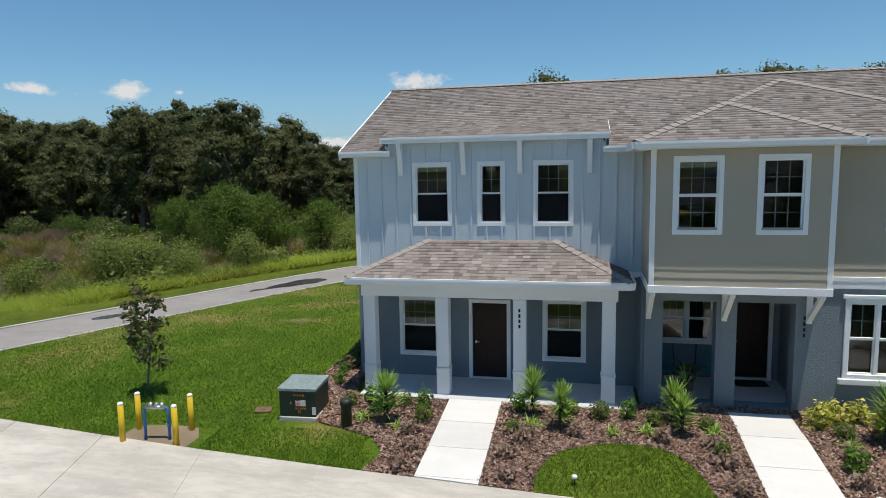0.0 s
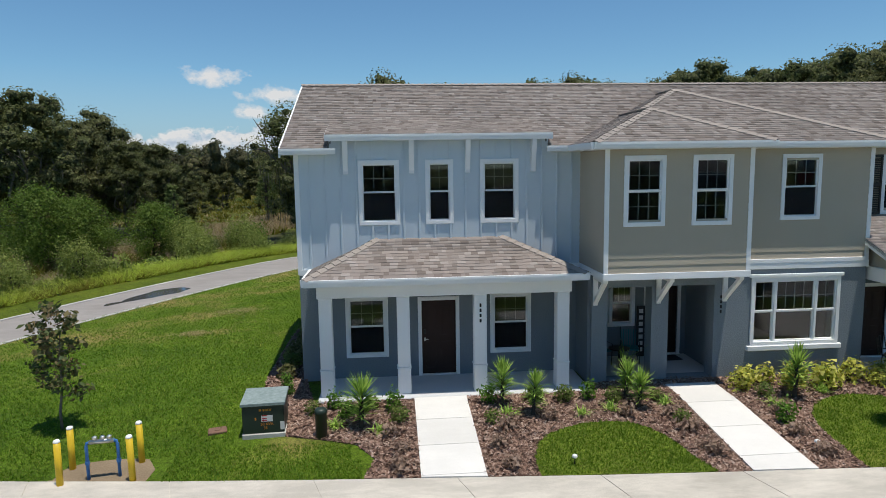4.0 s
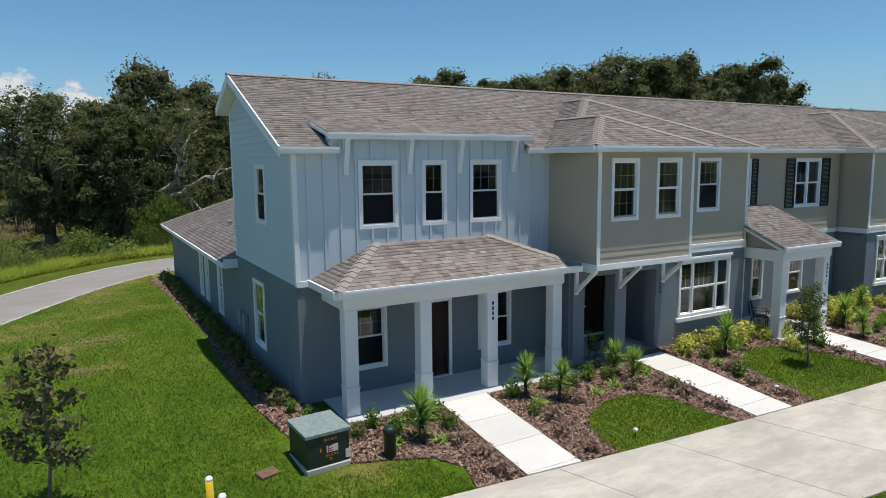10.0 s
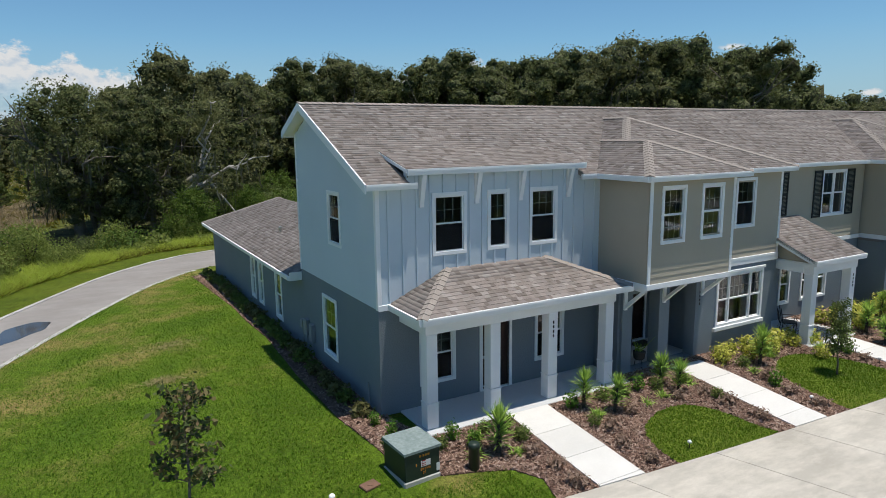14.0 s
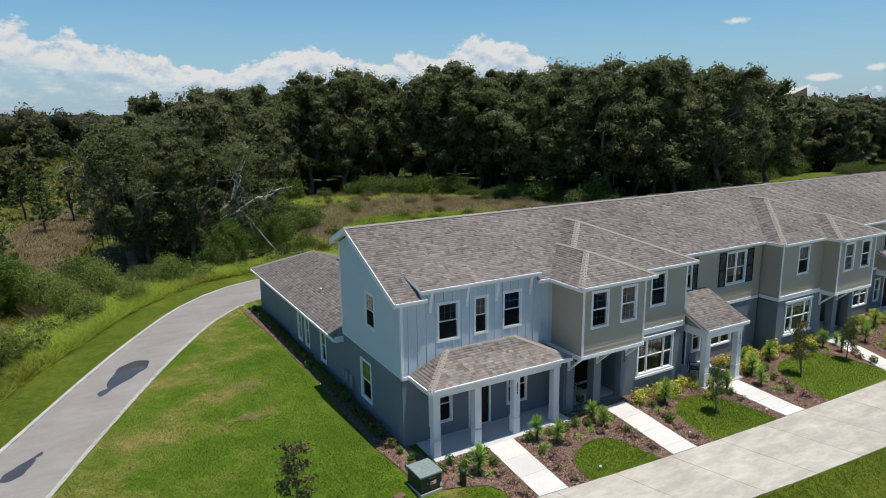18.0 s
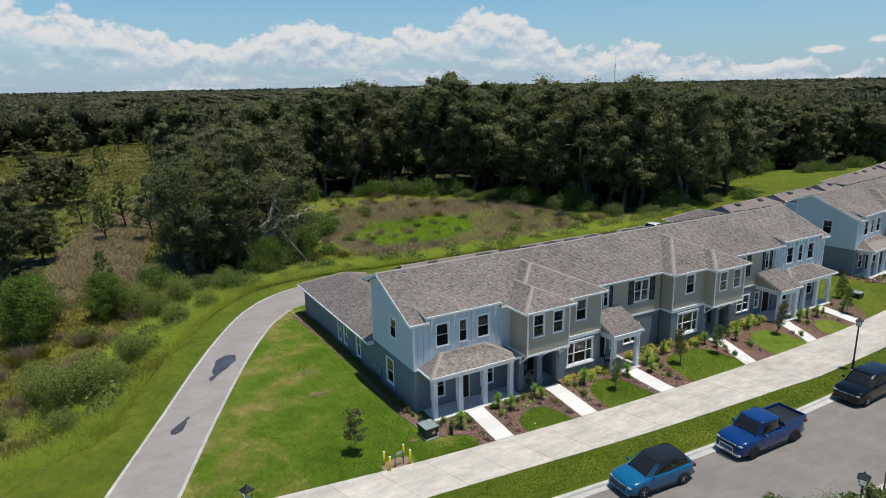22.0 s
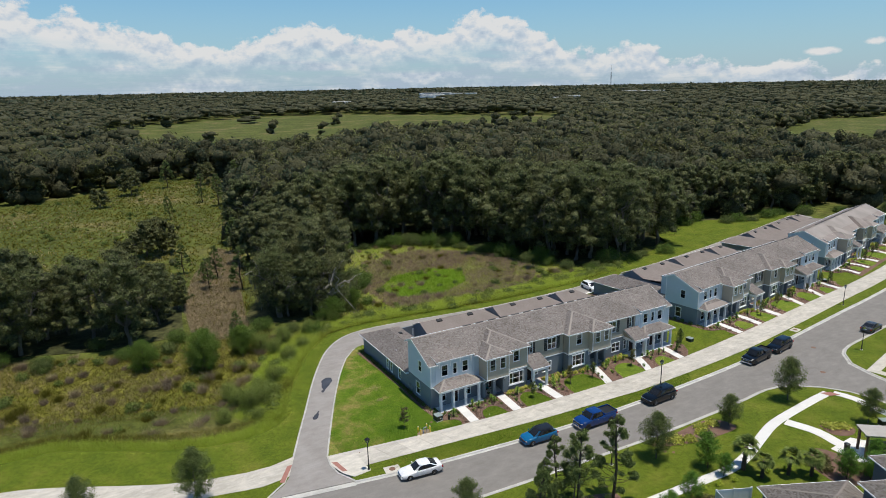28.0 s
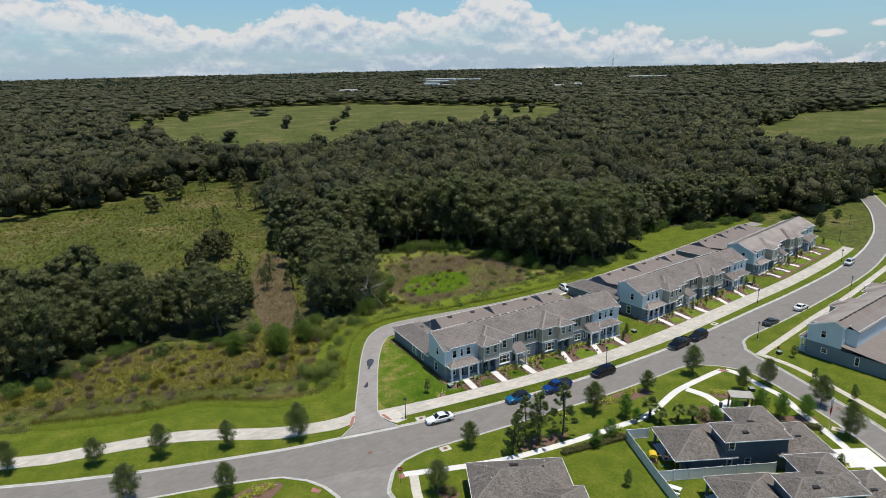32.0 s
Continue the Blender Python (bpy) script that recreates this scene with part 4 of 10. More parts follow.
def numerals(parent, x, y, ztop, text_bars=4):
    """A column of small dark bars where the house number stands."""
    for i in range(text_bars):
        Shape().box(x - 0.024, y - 0.012, ztop - 0.13 * i - 0.085, x + 0.024, y, ztop - 0.13 * i, 0.004).ob("number_bar", NUMBER, parent)


def hip_over(x0, x1, yf, zf, yb):
    """The three planes of a hip that runs back along y from its front eave."""
    c, half = (x0 + x1) / 2, (x1 - x0) / 2
    pk = (c, yf + half, zf + PITCH * half)
    bk = (c, yb, pk[2])
    return [[(x0, yf, zf), (x1, yf, zf), pk], [(x0, yb, zf), (x0, yf, zf), pk, bk], [(x1, yf, zf), (x1, yb, zf), bk, pk]], [((x0, yf, zf), pk), ((x1, yf, zf), pk), (pk, bk)]


def end_unit(b, mx, first):
    """A pale blue end house: board-and-batten front, shed dormer on brackets and a four-post hip porch. mx maps x."""
    Y = 16.5
    fl = mx(-6.07) > mx(1.37)

    def X(a, c):
        return (mx(a), mx(c)) if not fl else (mx(c), mx(a))

    fn = front(Y)
    x0, x1 = X(-6.07, 1.37)
    wins = [(*X(-4.48, -3.42), 4.46, 6.13, (3, 2)), (*X(-2.75, -2.02), 4.46, 6.13, (2, 2)), (*X(-1.32, -0.30), 4.46, 6.13, (3, 2))]
    lows = [(*X(-4.92, -3.80), 0.93, 2.58), (*X(-1.07, 0.04), 0.93, 2.58)]
    da, db = X(-2.91, -2.0)
    up_h = [hole(a, z0, c, z1) for a, c, z0, z1, _ in wins]
    lo_h = [hole(a, z0, c, z1) for a, c, z0, z1 in lows] + [(da, FLOOR, db, FLOOR + 2.04)]
    wall(b, "wall_upper", BLUE, fn, x0, x1, BAND, EAVE + 0.05, up_h, "pale blue board-and-batten upper wall")
    wall(b, "wall_lower", STUCCO, fn, x0, x1, 0.0, BAND, lo_h, "slate-blue stucco ground-floor wall")
    battens(b, fn, x0, x1, BAND + 0.15, 6.38, up_h, BLUE)
    u0, u1 = X(-5.20, 0.48)
    wall(b, "dormer_wall", BLUE, fn, u0, u1, EAVE + 0.05, 6.76, (), "pale blue board-and-batten dormer wall")
    u = x0 + 0.32
    while u < u1 - 0.04:
        if u > u0 + 0.04:
            Shape().box(u - 0.025, 0.002, 6.38, u + 0.025, 0.034, 6.72, 0.003).mapped(fn).ob("batten", BLUE, b)
        u += 0.405
    for a, c, z0, z1, g in wins:
        window(b, fn, a, z0, c, z1, g)
    for a, c, z0, z1 in lows:
        window(b, fn, a, z0, c, z1, (3, 2))
    door(b, fn, da, FLOOR, db)
    trim(b, fn, *((x0 - 0.03, BAND, x0 + 0.09, EAVE) if not fl else (x1 - 0.09, BAND, x1 + 0.03, EAVE)), name="corner_board")
    trim(b, fn, x0, BAND - 0.02, x1, BAND + 0.13, 0.035, "band_board")
    # shed dormer over the windows
    a0, a1 = X(-5.28, 0.55)
    yf, zf, yb = 16.29, 6.77, 18.12
    zb = zf + 0.245 * (yb - yf)
    s = Shape()
    slab_of(s, [(a0, yf, zf), (a1, yf, zf), (a1, yb, zb), (a0, yb, zb)], 0.09)
    s.ob("dormer_roof", SHINGLE, b)
    s = Shape()
    slab_of(s, [(a0 + 0.02, yf + 0.02, zf - 0.092), (a1 - 0.02, yf + 0.02, zf - 0.092), (a1 - 0.02, Y, zf - 0.092 + 0.245 * (Y - yf)), (a0 + 0.02, Y, zf - 0.092 + 0.245 * (Y - yf))], 0.015)
    s.ob("dormer_soffit", WHITE, b)
    fascia(b, (a0, yf, zf + 0.01), (a1, yf, zf + 0.01), 0.16)
    for sx in (a0, a1):
        Shape().prism([(yf, zf - 0.09), (yf, zf), (yb, zb), (yb, zb - 0.09)], sx - 0.015, sx + 0.015).ob("rake_board", WHITE, b)
        # cheek in black: the shadow gap at the dormer's side is put into its colour
        Shape().prism([(Y, EAVE + 0.2), (Y, zf), (yb - 0.1, zb - 0.1)], sx + (0.10 if sx == a0 else -0.14), sx + (0.14 if sx == a0 else -0.10)).ob("dormer_shadow_cheek", SHUTTER, b)
    for q in (-4.79, -3.10, -1.64, 0.085):
        bracket(b, mx(q), Y, zf - 0.07, 0.25, 0.92, 0.13)
    # the porch
    p0, p1 = X(-5.74, 1.04)
    py, pz = 14.74, 3.34
    half = 1.70
    top = pz + PITCH * (Y - py)
    inner = X(-3.98, 0.0)
    if not fl:
        pk0, pk1 = (p0 + half, Y, top), (p1 - 1.78, Y, top)
    else:
        pk0, pk1 = (p0 + 1.78, Y, top), (p1 - half, Y, top)
    planes = [[(p0, py, pz), (p1, py, pz), pk1, pk0], [(p0, Y, pz), (p0, py, pz), pk0], [(p1, py, pz), (p1, Y, pz), pk1]]
    s = Shape()
    for pl in planes:
        slab_of(s, pl, 0.07)
    roof = s.ob("porch_roof", SHINGLE, b, "hipped porch roof of brown-grey shingles")
    v, f = shingle_field(planes, 0.142, 0.17, 5)
    NEAR_TABS.append((v, f, roof, first))
    s = Shape()
    cap_row(s, planes[0][0], pk0)
    cap_row(s, planes[0][1], pk1)
    s.ob("cap_shingles", CAP, roof, kind="stuff")
    fascia(b, (p0, py, pz), (p1, py, pz), 0.17)
    fascia(b, (p0, Y, pz), (p0, py, pz), 0.17)
    fascia(b, (p1, py, pz), (p1, Y, pz), 0.17)
    q0, q1 = X(-5.49, 0.75)
    Shape().box(q0, 15.05, 2.83, q1, 15.41, pz - 0.15, 0.008).ob("porch_beam", WHITE, b)
    for c in (q0, q1 - 0.36):
        Shape().box(c, 15.41, 2.83, c + 0.36, Y, pz - 0.15, 0.008).ob("porch_beam", WHITE, b)
    Shape().box(q0 + 0.36, 15.41, pz - 0.22, q1 - 0.36, Y, pz - 0.17).ob("porch_ceiling", WHITE, b)
    Shape().box(p0 + 0.01, py + 0.01, pz - 0.15, p1 - 0.01, Y, pz - 0.135).ob("porch_soffit", WHITE, b)
    for q in (-5.30, -3.42, -1.525, 0.55):
        post(b, mx(q), 15.235, FLOOR, 2.86, 0.34)
    numerals(b, mx(-1.525), 15.235 - 0.158, 2.60)
    s0, s1 = X(-5.52, 1.22)
    Shape().box(s0, 14.80, 0.0, s1, Y, FLOOR, 0.02).ob("porch_slab", SLAB, b, "smooth pale grey porch slab")


def projecting_unit(b, mx, flip):
    """A tan house with an overhanging bay on brackets, an open entry below it and a large front window."""
    def X(a, c):
        return (mx(a), mx(c)) if not flip else (mx(c), mx(a))

    yb_, yp = 14.5, 15.4
    x0, x1 = X(1.37, 4.97)
    fb, fp = front(yb_), front(yp)
    wins = [X(1.81, 2.82), X(3.48, 4.47)]
    hb = [hole(a, 4.46, c, 6.13) for a, c in wins]
    wall(b, "bay_wall", TAN, fb, x0, x1, BAND, EAVE + 0.05, hb, "tan lap-sided overhanging bay")
    lap_boards(b, fb, x0 + 0.09, x1 - 0.09, BAND + 0.14, EAVE, hb, TAN)
    for a, c in wins:
        window(b, fb, a, 4.46, c, 6.13, (3, 2), (3, 2), screen=False)
    for u in (x0 - 0.02, x1 - 0.09):
        trim(b, fb, u, BAND + 0.14, u + 0.11, EAVE, name="corner_board")
    trim(b, fb, x0 - 0.03, BAND - 0.02, x1 + 0.03, BAND + 0.14, 0.04, "band_board")
    for sx, f2, far in ((x0, left_side, 16.6), (x1, right_side, 16.6)):
        near_a = (sx == x0) != flip
        yend = 16.6 if near_a else yp + 0.05
        wall(b, "bay_side", TAN, f2(sx), yb_ + TH, yend, BAND, EAVE + 0.05, (), "tan lap-sided return wall")
        lap_boards(b, f2(sx), yb_ + 0.05, yend, BAND + 0.14, EAVE, (), TAN)
        trim(b, f2(sx), yb_ - 0.02, BAND - 0.02, yend, BAND + 0.14, 0.04, "band_board")
    Shape().box(x0 + TH, yb_ + TH, BAND - 0.0, x1 - TH, 17.6, BAND + 0.06).ob("bay_soffit", WHITE, b)
    for q in (1.45, 3.10, 4.86):
        bracket(b, mx(q), yp, BAND - 0.03, 0.80, 0.78, 0.12)
    # set-back part with the large window
    a0, a1 = X(4.97, 8.70)
    w3 = X(6.25, 7.31)
    big = X(5.58, 8.00)
    h3 = [hole(w3[0], 4.46, w3[1], 6.13)]
    wall(b, "wall_upper", TAN, fp, a0, a1, BAND, EAVE + 0.05, h3, "tan lap-sided upper wall")
    lap_boards(b, fp, a0 + 0.05, a1 - 0.09, BAND + 0.26, EAVE, h3, TAN)
    window(b, fp, w3[0], 4.46, w3[1], 6.13, (3, 2))
    trim(b, fp, a0, BAND, a1 + 0.02, BAND + 0.16, 0.05, "band_board")
    trim(b, fp, a0, BAND + 0.16, a1, BAND + 0.26, 0.06, "band_cap")
    e = (a1 - 0.09, a1 + 0.02) if not flip else (a0 - 0.02, a0 + 0.09)
    trim(b, fp, e[0], BAND + 0.16, e[1], EAVE, name="corner_board")
    hbw = [hole(big[0], 1.18, big[1], 2.98)]
    wall(b, "wall_lower", STUCCO, fp, a0, a1, 0.0, BAND, hbw, "slate-blue stucco wall")
    sx, f2 = mx(8.70), (left_side if flip else right_side)
    wall(b, "return_wall", TAN, f2(sx), yp + TH, 16.6, BAND, EAVE + 0.05, (), "tan lap-sided return wall")
    lap_boards(b, f2(sx), yp + 0.05, 16.6, BAND + 0.16, EAVE, (), TAN)
    trim(b, f2(sx), yp - 0.02, BAND - 0.02, 16.55, BAND + 0.16, 0.045, "band_board")
    wall(b, "return_wall", STUCCO, f2(sx), yp + TH, 16.6, 0.0, BAND, (), "slate-blue stucco return wall")
    # three-light window: narrow, wide, narrow
    B0, B1, z0, z1 = big[0], big[1], 1.18, 2.98
    w = ring_frame(B0, z0, B1, z1, 0.10, -0.05, 0.04).mapped(fp).ob("window", WHITE, b, "wide white triple sash window with sill and head")
    Shape().box(B0 - 0.08, -0.02, z0 - 0.13, B1 + 0.08, 0.08, z0, 0.012).mapped(fp).ob("window_sill", WHITE, w)
    Shape().box(B0 - 0.06, -0.02, z1, B1 + 0.06, 0.07, z1 + 0.09, 0.012).mapped(fp).ob("window_head", WHITE, w)
    cuts = [B0 + 0.10, B0 + 0.10 + 0.25 * (B1 - B0 - 0.2), B1 - 0.10 - 0.25 * (B1 - B0 - 0.2), B1 - 0.10]
    zm = (z0 + z1) / 2
    for i in range(3):
        a, c = cuts[i] + (0.03 if i else 0), cuts[i + 1] - (0.03 if i < 2 else 0)
        if i < 2:
            Shape().box(cuts[i + 1] - 0.03, -0.05, z0 + 0.1, cuts[i + 1] + 0.03, 0.02, z1 - 0.1, 0.004).mapped(fp).ob("mullion", WHITE, w)
        for lo, hi, d in ((zm, z1 - 0.1, 0.0), (z0 + 0.1, zm, -0.02)):
            f = 0.035
            ring_frame(a, lo, c, hi, f, d - 0.05, d).mapped(fp).ob("sash", WHITE, w)
            Shape().box(a + f, d - 0.028, lo + f, c - f, d - 0.022, hi - f).mapped(fp).ob("pane", GLASS, w).visible_shadow = False
            if d == 0.0:
                nb = 4 if i == 1 else 2
                s = Shape()
                for k in range(1, nb):
                    u = a + f + (c - a - 2 * f) * k / nb
                    s.box(u - 0.009, d - 0.044, lo + f, u + 0.009, d - 0.032, hi - f)
                zz = (lo + hi) / 2
                s.box(a + f, d - 0.043, zz - 0.009, c - f, d - 0.033, zz + 0.009)
                s.mapped(fp).ob("glazing_bar", BAR, w)
    # open entry under the bay
    o1, o2 = X(1.78, 2.94), X(3.38, 4.60)
    wall(b, "entry_wall", STUCCO, fp, x0, x1, 0.0, BAND, [(o1[0], FLOOR, o1[1], 2.83), (o2[0], FLOOR, o2[1], 2.83)], "slate-blue stucco entry piers", 0.42)
    di = X(3.72, 4.63)
    wi = X(1.90, 3.35)
    yi = 17.6
    wall(b, "entry_back_wall", STUCCO, front(yi), x0, x1, 0.0, BAND, [hole(wi[0], 1.25, wi[1], 2.62), (di[0], FLOOR, di[1], FLOOR + 2.04)], "shaded stucco wall of the entry")
    window(b, front(yi), wi[0], 1.25, wi[1], 2.62, (3, 1), double=True, screen=False)
    door(b, front(yi), di[0], FLOOR, di[1])
    for sx in (x0, x1):
        Shape().box(sx - 0.08, yp + 0.1, 0.0, sx + 0.08, yi, BAND).ob("entry_side_wall", STUCCO, b)
    Shape().box(x0 + 0.08, yp - 0.45, 0.0, x1 - 0.08, yi, FLOOR - 0.02, 0.01).ob("porch_slab", SLAB, b, "pale grey entry slab")
    Shape().box(x0 + 0.08, yp + 0.42, 2.84, x1 - 0.08, yi, 2.88).ob("porch_ceiling", WHITE, b)
    numerals(b, mx(4.78), yp, 2.55)


def recess_unit(b, mx, flip):
    """A tan house set back, with black shutters and a small shed-roofed porch on two posts."""
    def X(a, c):
        return (mx(a), mx(c)) if not flip else (mx(c), mx(a))

    Y = 16.55
    fn = front(Y)
    x0, x1 = X(8.70, 16.0)
    narrow, wide = X(9.87, 10.47), X(13.05, 14.72)
    dr, lw, lw2 = X(9.35, 10.26), X(10.75, 11.45), X(12.15, 13.9)
    hu = [hole(narrow[0], 4.46, narrow[1], 6.1), hole(wide[0], 4.25, wide[1], 6.1)]
    wall(b, "wall_upper", TAN, fn, x0, x1, BAND, EAVE + 0.05, hu, "tan lap-sided upper wall")
    lap_boards(b, fn, x0, x1, BAND + 0.16, EAVE, hu, TAN)
    window(b, fn, narrow[0], 4.46, narrow[1], 6.1, (2, 2))
    window(b, fn, wide[0], 4.25, wide[1], 6.1, (2, 1), double=True, screen=False)
    for u, z0 in ((narrow[0] - 0.36, 4.46), (narrow[1] + 0.02, 4.46), (wide[0] - 0.56, 4.25), (wide[1] + 0.02, 4.25)):
        w = 0.34 if z0 == 4.46 else 0.54
        s = Shape().box(u, 0.018, z0, u + 0.05, 0.06, 6.1, 0.005).box(u + w - 0.05, 0.018, z0, u + w, 0.06, 6.1, 0.005)
        for z in (z0, (z0 + 6.1) / 2 - 0.04, 6.02):
            s.box(u + 0.05, 0.018, z, u + w - 0.05, 0.058, z + 0.08, 0.005)
        sh = s.mapped(fn).ob("shutter", SHUTTER, b, "black louvred shutter")
        s = Shape()
        z = z0 + 0.1
        while z < 6.0:
            s.rings([[(u + 0.05, 0.02, z), (u + 0.05, 0.028, z), (u + 0.05, 0.05, z + 0.035), (u + 0.05, 0.042, z + 0.035)], [(u + w - 0.05, 0.02, z), (u + w - 0.05, 0.028, z), (u + w - 0.05, 0.05, z + 0.035), (u + w - 0.05, 0.042, z + 0.035)]], True)
            z += 0.05
        s.mapped(fn).ob("louvre", SHUTTER, sh)
    trim(b, fn, x0, BAND - 0.02, x1, BAND + 0.14, 0.04, "band_board")
    lo = [(dr[0], FLOOR, dr[1], FLOOR + 2.04), hole(lw[0], 0.95, lw[1], 2.55), hole(lw2[0], 0.95, lw2[1], 2.55)]
    wall(b, "wall_lower", STUCCO, fn, x0, x1, 0.0, BAND, lo, "slate-blue stucco ground-floor wall")
    window(b, fn, lw[0], 0.95, lw[1], 2.55, (2, 2), screen=False)
    window(b, fn, lw2[0], 0.95, lw2[1], 2.55, (3, 2), double=True, screen=False)
    door(b, fn, dr[0], FLOOR, dr[1])
    # shed porch
    p0, p1 = X(8.60, 11.62)
    py, pz = 13.96, 3.33
    top = pz + PITCH * (Y - py)
    plane = [(p0, py, pz), (p1, py, pz), (p1, Y, top), (p0, Y, top)]
    s = Shape()
    slab_of(s, plane, 0.09)
    roof = s.ob("porch_roof", SHINGLE, b, "lean-to porch roof of brown-grey shingles")
    FAR_TABS.append((plane,))
    PORCH_PLANES.append((plane, roof))
    fascia(b, (p0, py, pz), (p1, py, pz), 0.17)
    for sx, sg in ((p0, 1), (p1, -1)):
        Shape().prism([(py, pz - 0.17), (py, pz), (Y, top), (Y, top - 0.17)], sx, sx + sg * 0.03).ob("rake_board", WHITE, b)
    q0, q1 = X(8.80, 11.46)
    for a, c in ((q0, q0 + 0.3), (q1 - 0.3, q1)):
        Shape().box(a, 14.45, 2.83, c, Y, pz - 0.14, 0.008).ob("porch_beam", WHITE, b)
        Shape().prism([(14.3, pz - 0.14), (Y, pz - 0.14), (Y, pz - 0.14 + PITCH * (Y - 14.35))], a + 0.08, c - 0.08).ob("porch_gable", TAN, b)
    Shape().box(q0, 14.10, 2.83, q1, 14.45, pz - 0.14, 0.008).ob("porch_beam", WHITE, b)
    for q in (8.98, 11.28):
        post(b, mx(q), 14.28, FLOOR, 2.86, 0.34)
    numerals(b, mx(11.28), 14.28 - 0.158, 2.6)
    s0, s1 = X(8.74, 11.55)
    Shape().box(s0, 13.95, 0.0, s1, Y, FLOOR, 0.02).ob("porch_slab", SLAB, b, "pale grey porch slab")


NEAR_TABS, FAR_TABS, PORCH_PLANES = [], [], []
X_END = 37.82


def terrace():
    """The six-house terrace, built once; its neighbours are copies."""
    b = thing("townhouse_terrace", "two-storey terrace of pale blue and tan houses with slate stucco below", "house", "terraces along the street")
    ident = lambda x: x
    end_unit(b, ident, True)
    projecting_unit(b, ident, False)
    recess_unit(b, ident, False)
    projecting_unit(b, lambda x: 24.82 - x, True)
    recess_unit(b, lambda x: 39.5 - x, True)
    end_unit(b, lambda x: 31.75 - x, False)
    # gable ends
    ridge_y, ridge_z, back = 21.35, 8.62, 22.95
    for x, f2, lbl in ((-6.07, left_side, 1), (X_END, right_side, 0)):
        fn = f2(x)
        hs = [hole(18.98, 4.46, 20.03, 6.07)] if lbl else [hole(18.98, 4.46, 20.03, 6.07)]
        slope = lambda y: EAVE + 0.05 + PITCH * (y - 16.5) if y < ridge_y else ridge_z - 0.25 - PITCH * (y - ridge_y)
        wall(b, "gable_wall", BLUE, fn, 16.5 + TH, back, BAND, EAVE + 0.05, hs, "pale blue lap-sided gable wall", top=[(16.66, EAVE + 0.06), (ridge_y, slope(ridge_y)), (back, slope(back))])

        def span(z):
            if z < EAVE:
                return (16.6, back)
            a = 16.5 + (z - EAVE - 0.02) / PITCH
            c = min(back, ridge_y + (ridge_z - 0.25 - z) / PITCH)
            return (a, c)

        lap_boards(b, fn, 16.6, back, BAND + 0.02, 8.35, hs, BLUE, top=span, proud=0.026, expo=0.19)
        window(b, fn, 18.98, 4.46, 20.03, 6.07, (2, 2))
        trim(b, fn, 16.47, BAND, 16.59, EAVE, name="corner_board")
        trim(b, fn, back - 0.1, BAND, back + 0.02, 7.7, name="corner_board")
        lows = [(19.6, 0.86, 20.84, 2.79), (25.6, 0.66, 26.5, 2.6), (28.4, 0.66, 29.2, 2.6), (29.75, 0.66, 30.55, 2.6)]
        if not lbl:
            lows = [(19.4, 1.3, 20.6, 2.4), (25.6, 0.66, 26.5, 2.6)]
        wall(b, "side_wall", STUCCO, fn, 16.5 + TH, 23.0, -0.1, BAND, [hole(*l) for l in lows if l[0] < 23], "slate-blue stucco side wall")
        wall(b, "side_wall", STUCCO, fn, 23.0, 39.4, -0.1, 2.9, [hole(*l) for l in lows if l[0] > 23], "slate-blue stucco side wall")
        for l in lows:
            window(b, fn, *l, (2, 2), screen=False)
    # main roof
    xa, xb, yf, zf = -6.42, X_END + 0.40, 16.27, EAVE + 0.08
    rz = zf + PITCH * (ridge_y - yf)
    yb, zb = 23.25, rz - PITCH * (23.25 - ridge_y)
    yn, zn = 18.04, zf + PITCH * (18.04 - yf)
    main = [[(xa, yf, zf), (-5.22, yf, zf), (-5.22, yn, zn), (xa, yn, zn)], [(0.50, yf, zf), (31.25, yf, zf), (31.25, yn, zn), (0.50, yn, zn)], [(36.97, yf, zf), (xb, yf, zf), (xb, yn, zn), (36.97, yn, zn)], [(xa, yn, zn), (xb, yn, zn), (xb, ridge_y, rz), (xa, ridge_y, rz)], [(xb, yb, zb), (xa, yb, zb), (xa, ridge_y, rz), (xb, ridge_y, rz)]]
    back2 = [[(xb - 1.9, 25.3, rz - PITCH * (25.3 - ridge_y)), (xa + 1.9, 25.3, rz - PITCH * (25.3 - ridge_y)), (xa + 1.9, yb, zb), (xb - 1.9, yb, zb)]]
    hips, caps = [], []
    for x0, x1, yfr in ((1.0, 9.05, 15.12), (1.0, 5.34, 14.22), (15.77, 23.82, 15.12), (19.48, 23.82, 14.22)):
        half = (x1 - x0) / 2
        pl, cp = hip_over(x0, x1, yfr, zf, yf + (PITCH * half) / PITCH + 0.3)
        if x0 == 1.0 and yfr == 14.22:
            pl[1] = [(1.0, 15.12, zf), (1.0, 14.22, zf), cp[0][1], (cp[0][1][0], cp[0][1][1] + 0.9, cp[0][1][2])]
        if x1 == 23.82 and yfr == 14.22:
            pl[2] = [(23.82, 14.22, zf), (23.82, 15.12, zf), (cp[0][1][0], cp[0][1][1] + 0.9, cp[0][1][2]), cp[0][1]]
        if yfr == 15.12:
            k, h2 = (0, 1) if x0 == 1.0 else (1, -1)
            c0 = cp[k]
            cp[k] = ((c0[0][0] + 2.17 * h2, c0[0][1] + 2.17, zf + PITCH * 2.17), c0[1])
        hips += pl
        caps += cp
    dorm = []
    for a0, a1 in ((-5.28, 0.55), (31.20, 37.03)):
        dorm.append([(a0, 16.29, 6.785), (a1, 16.29, 6.785), (a1, 18.12, 7.233), (a0, 18.12, 7.233)])
    s = Shape()
    for pl in main + back2 + hips:
        slab_of(s, pl, 0.12)
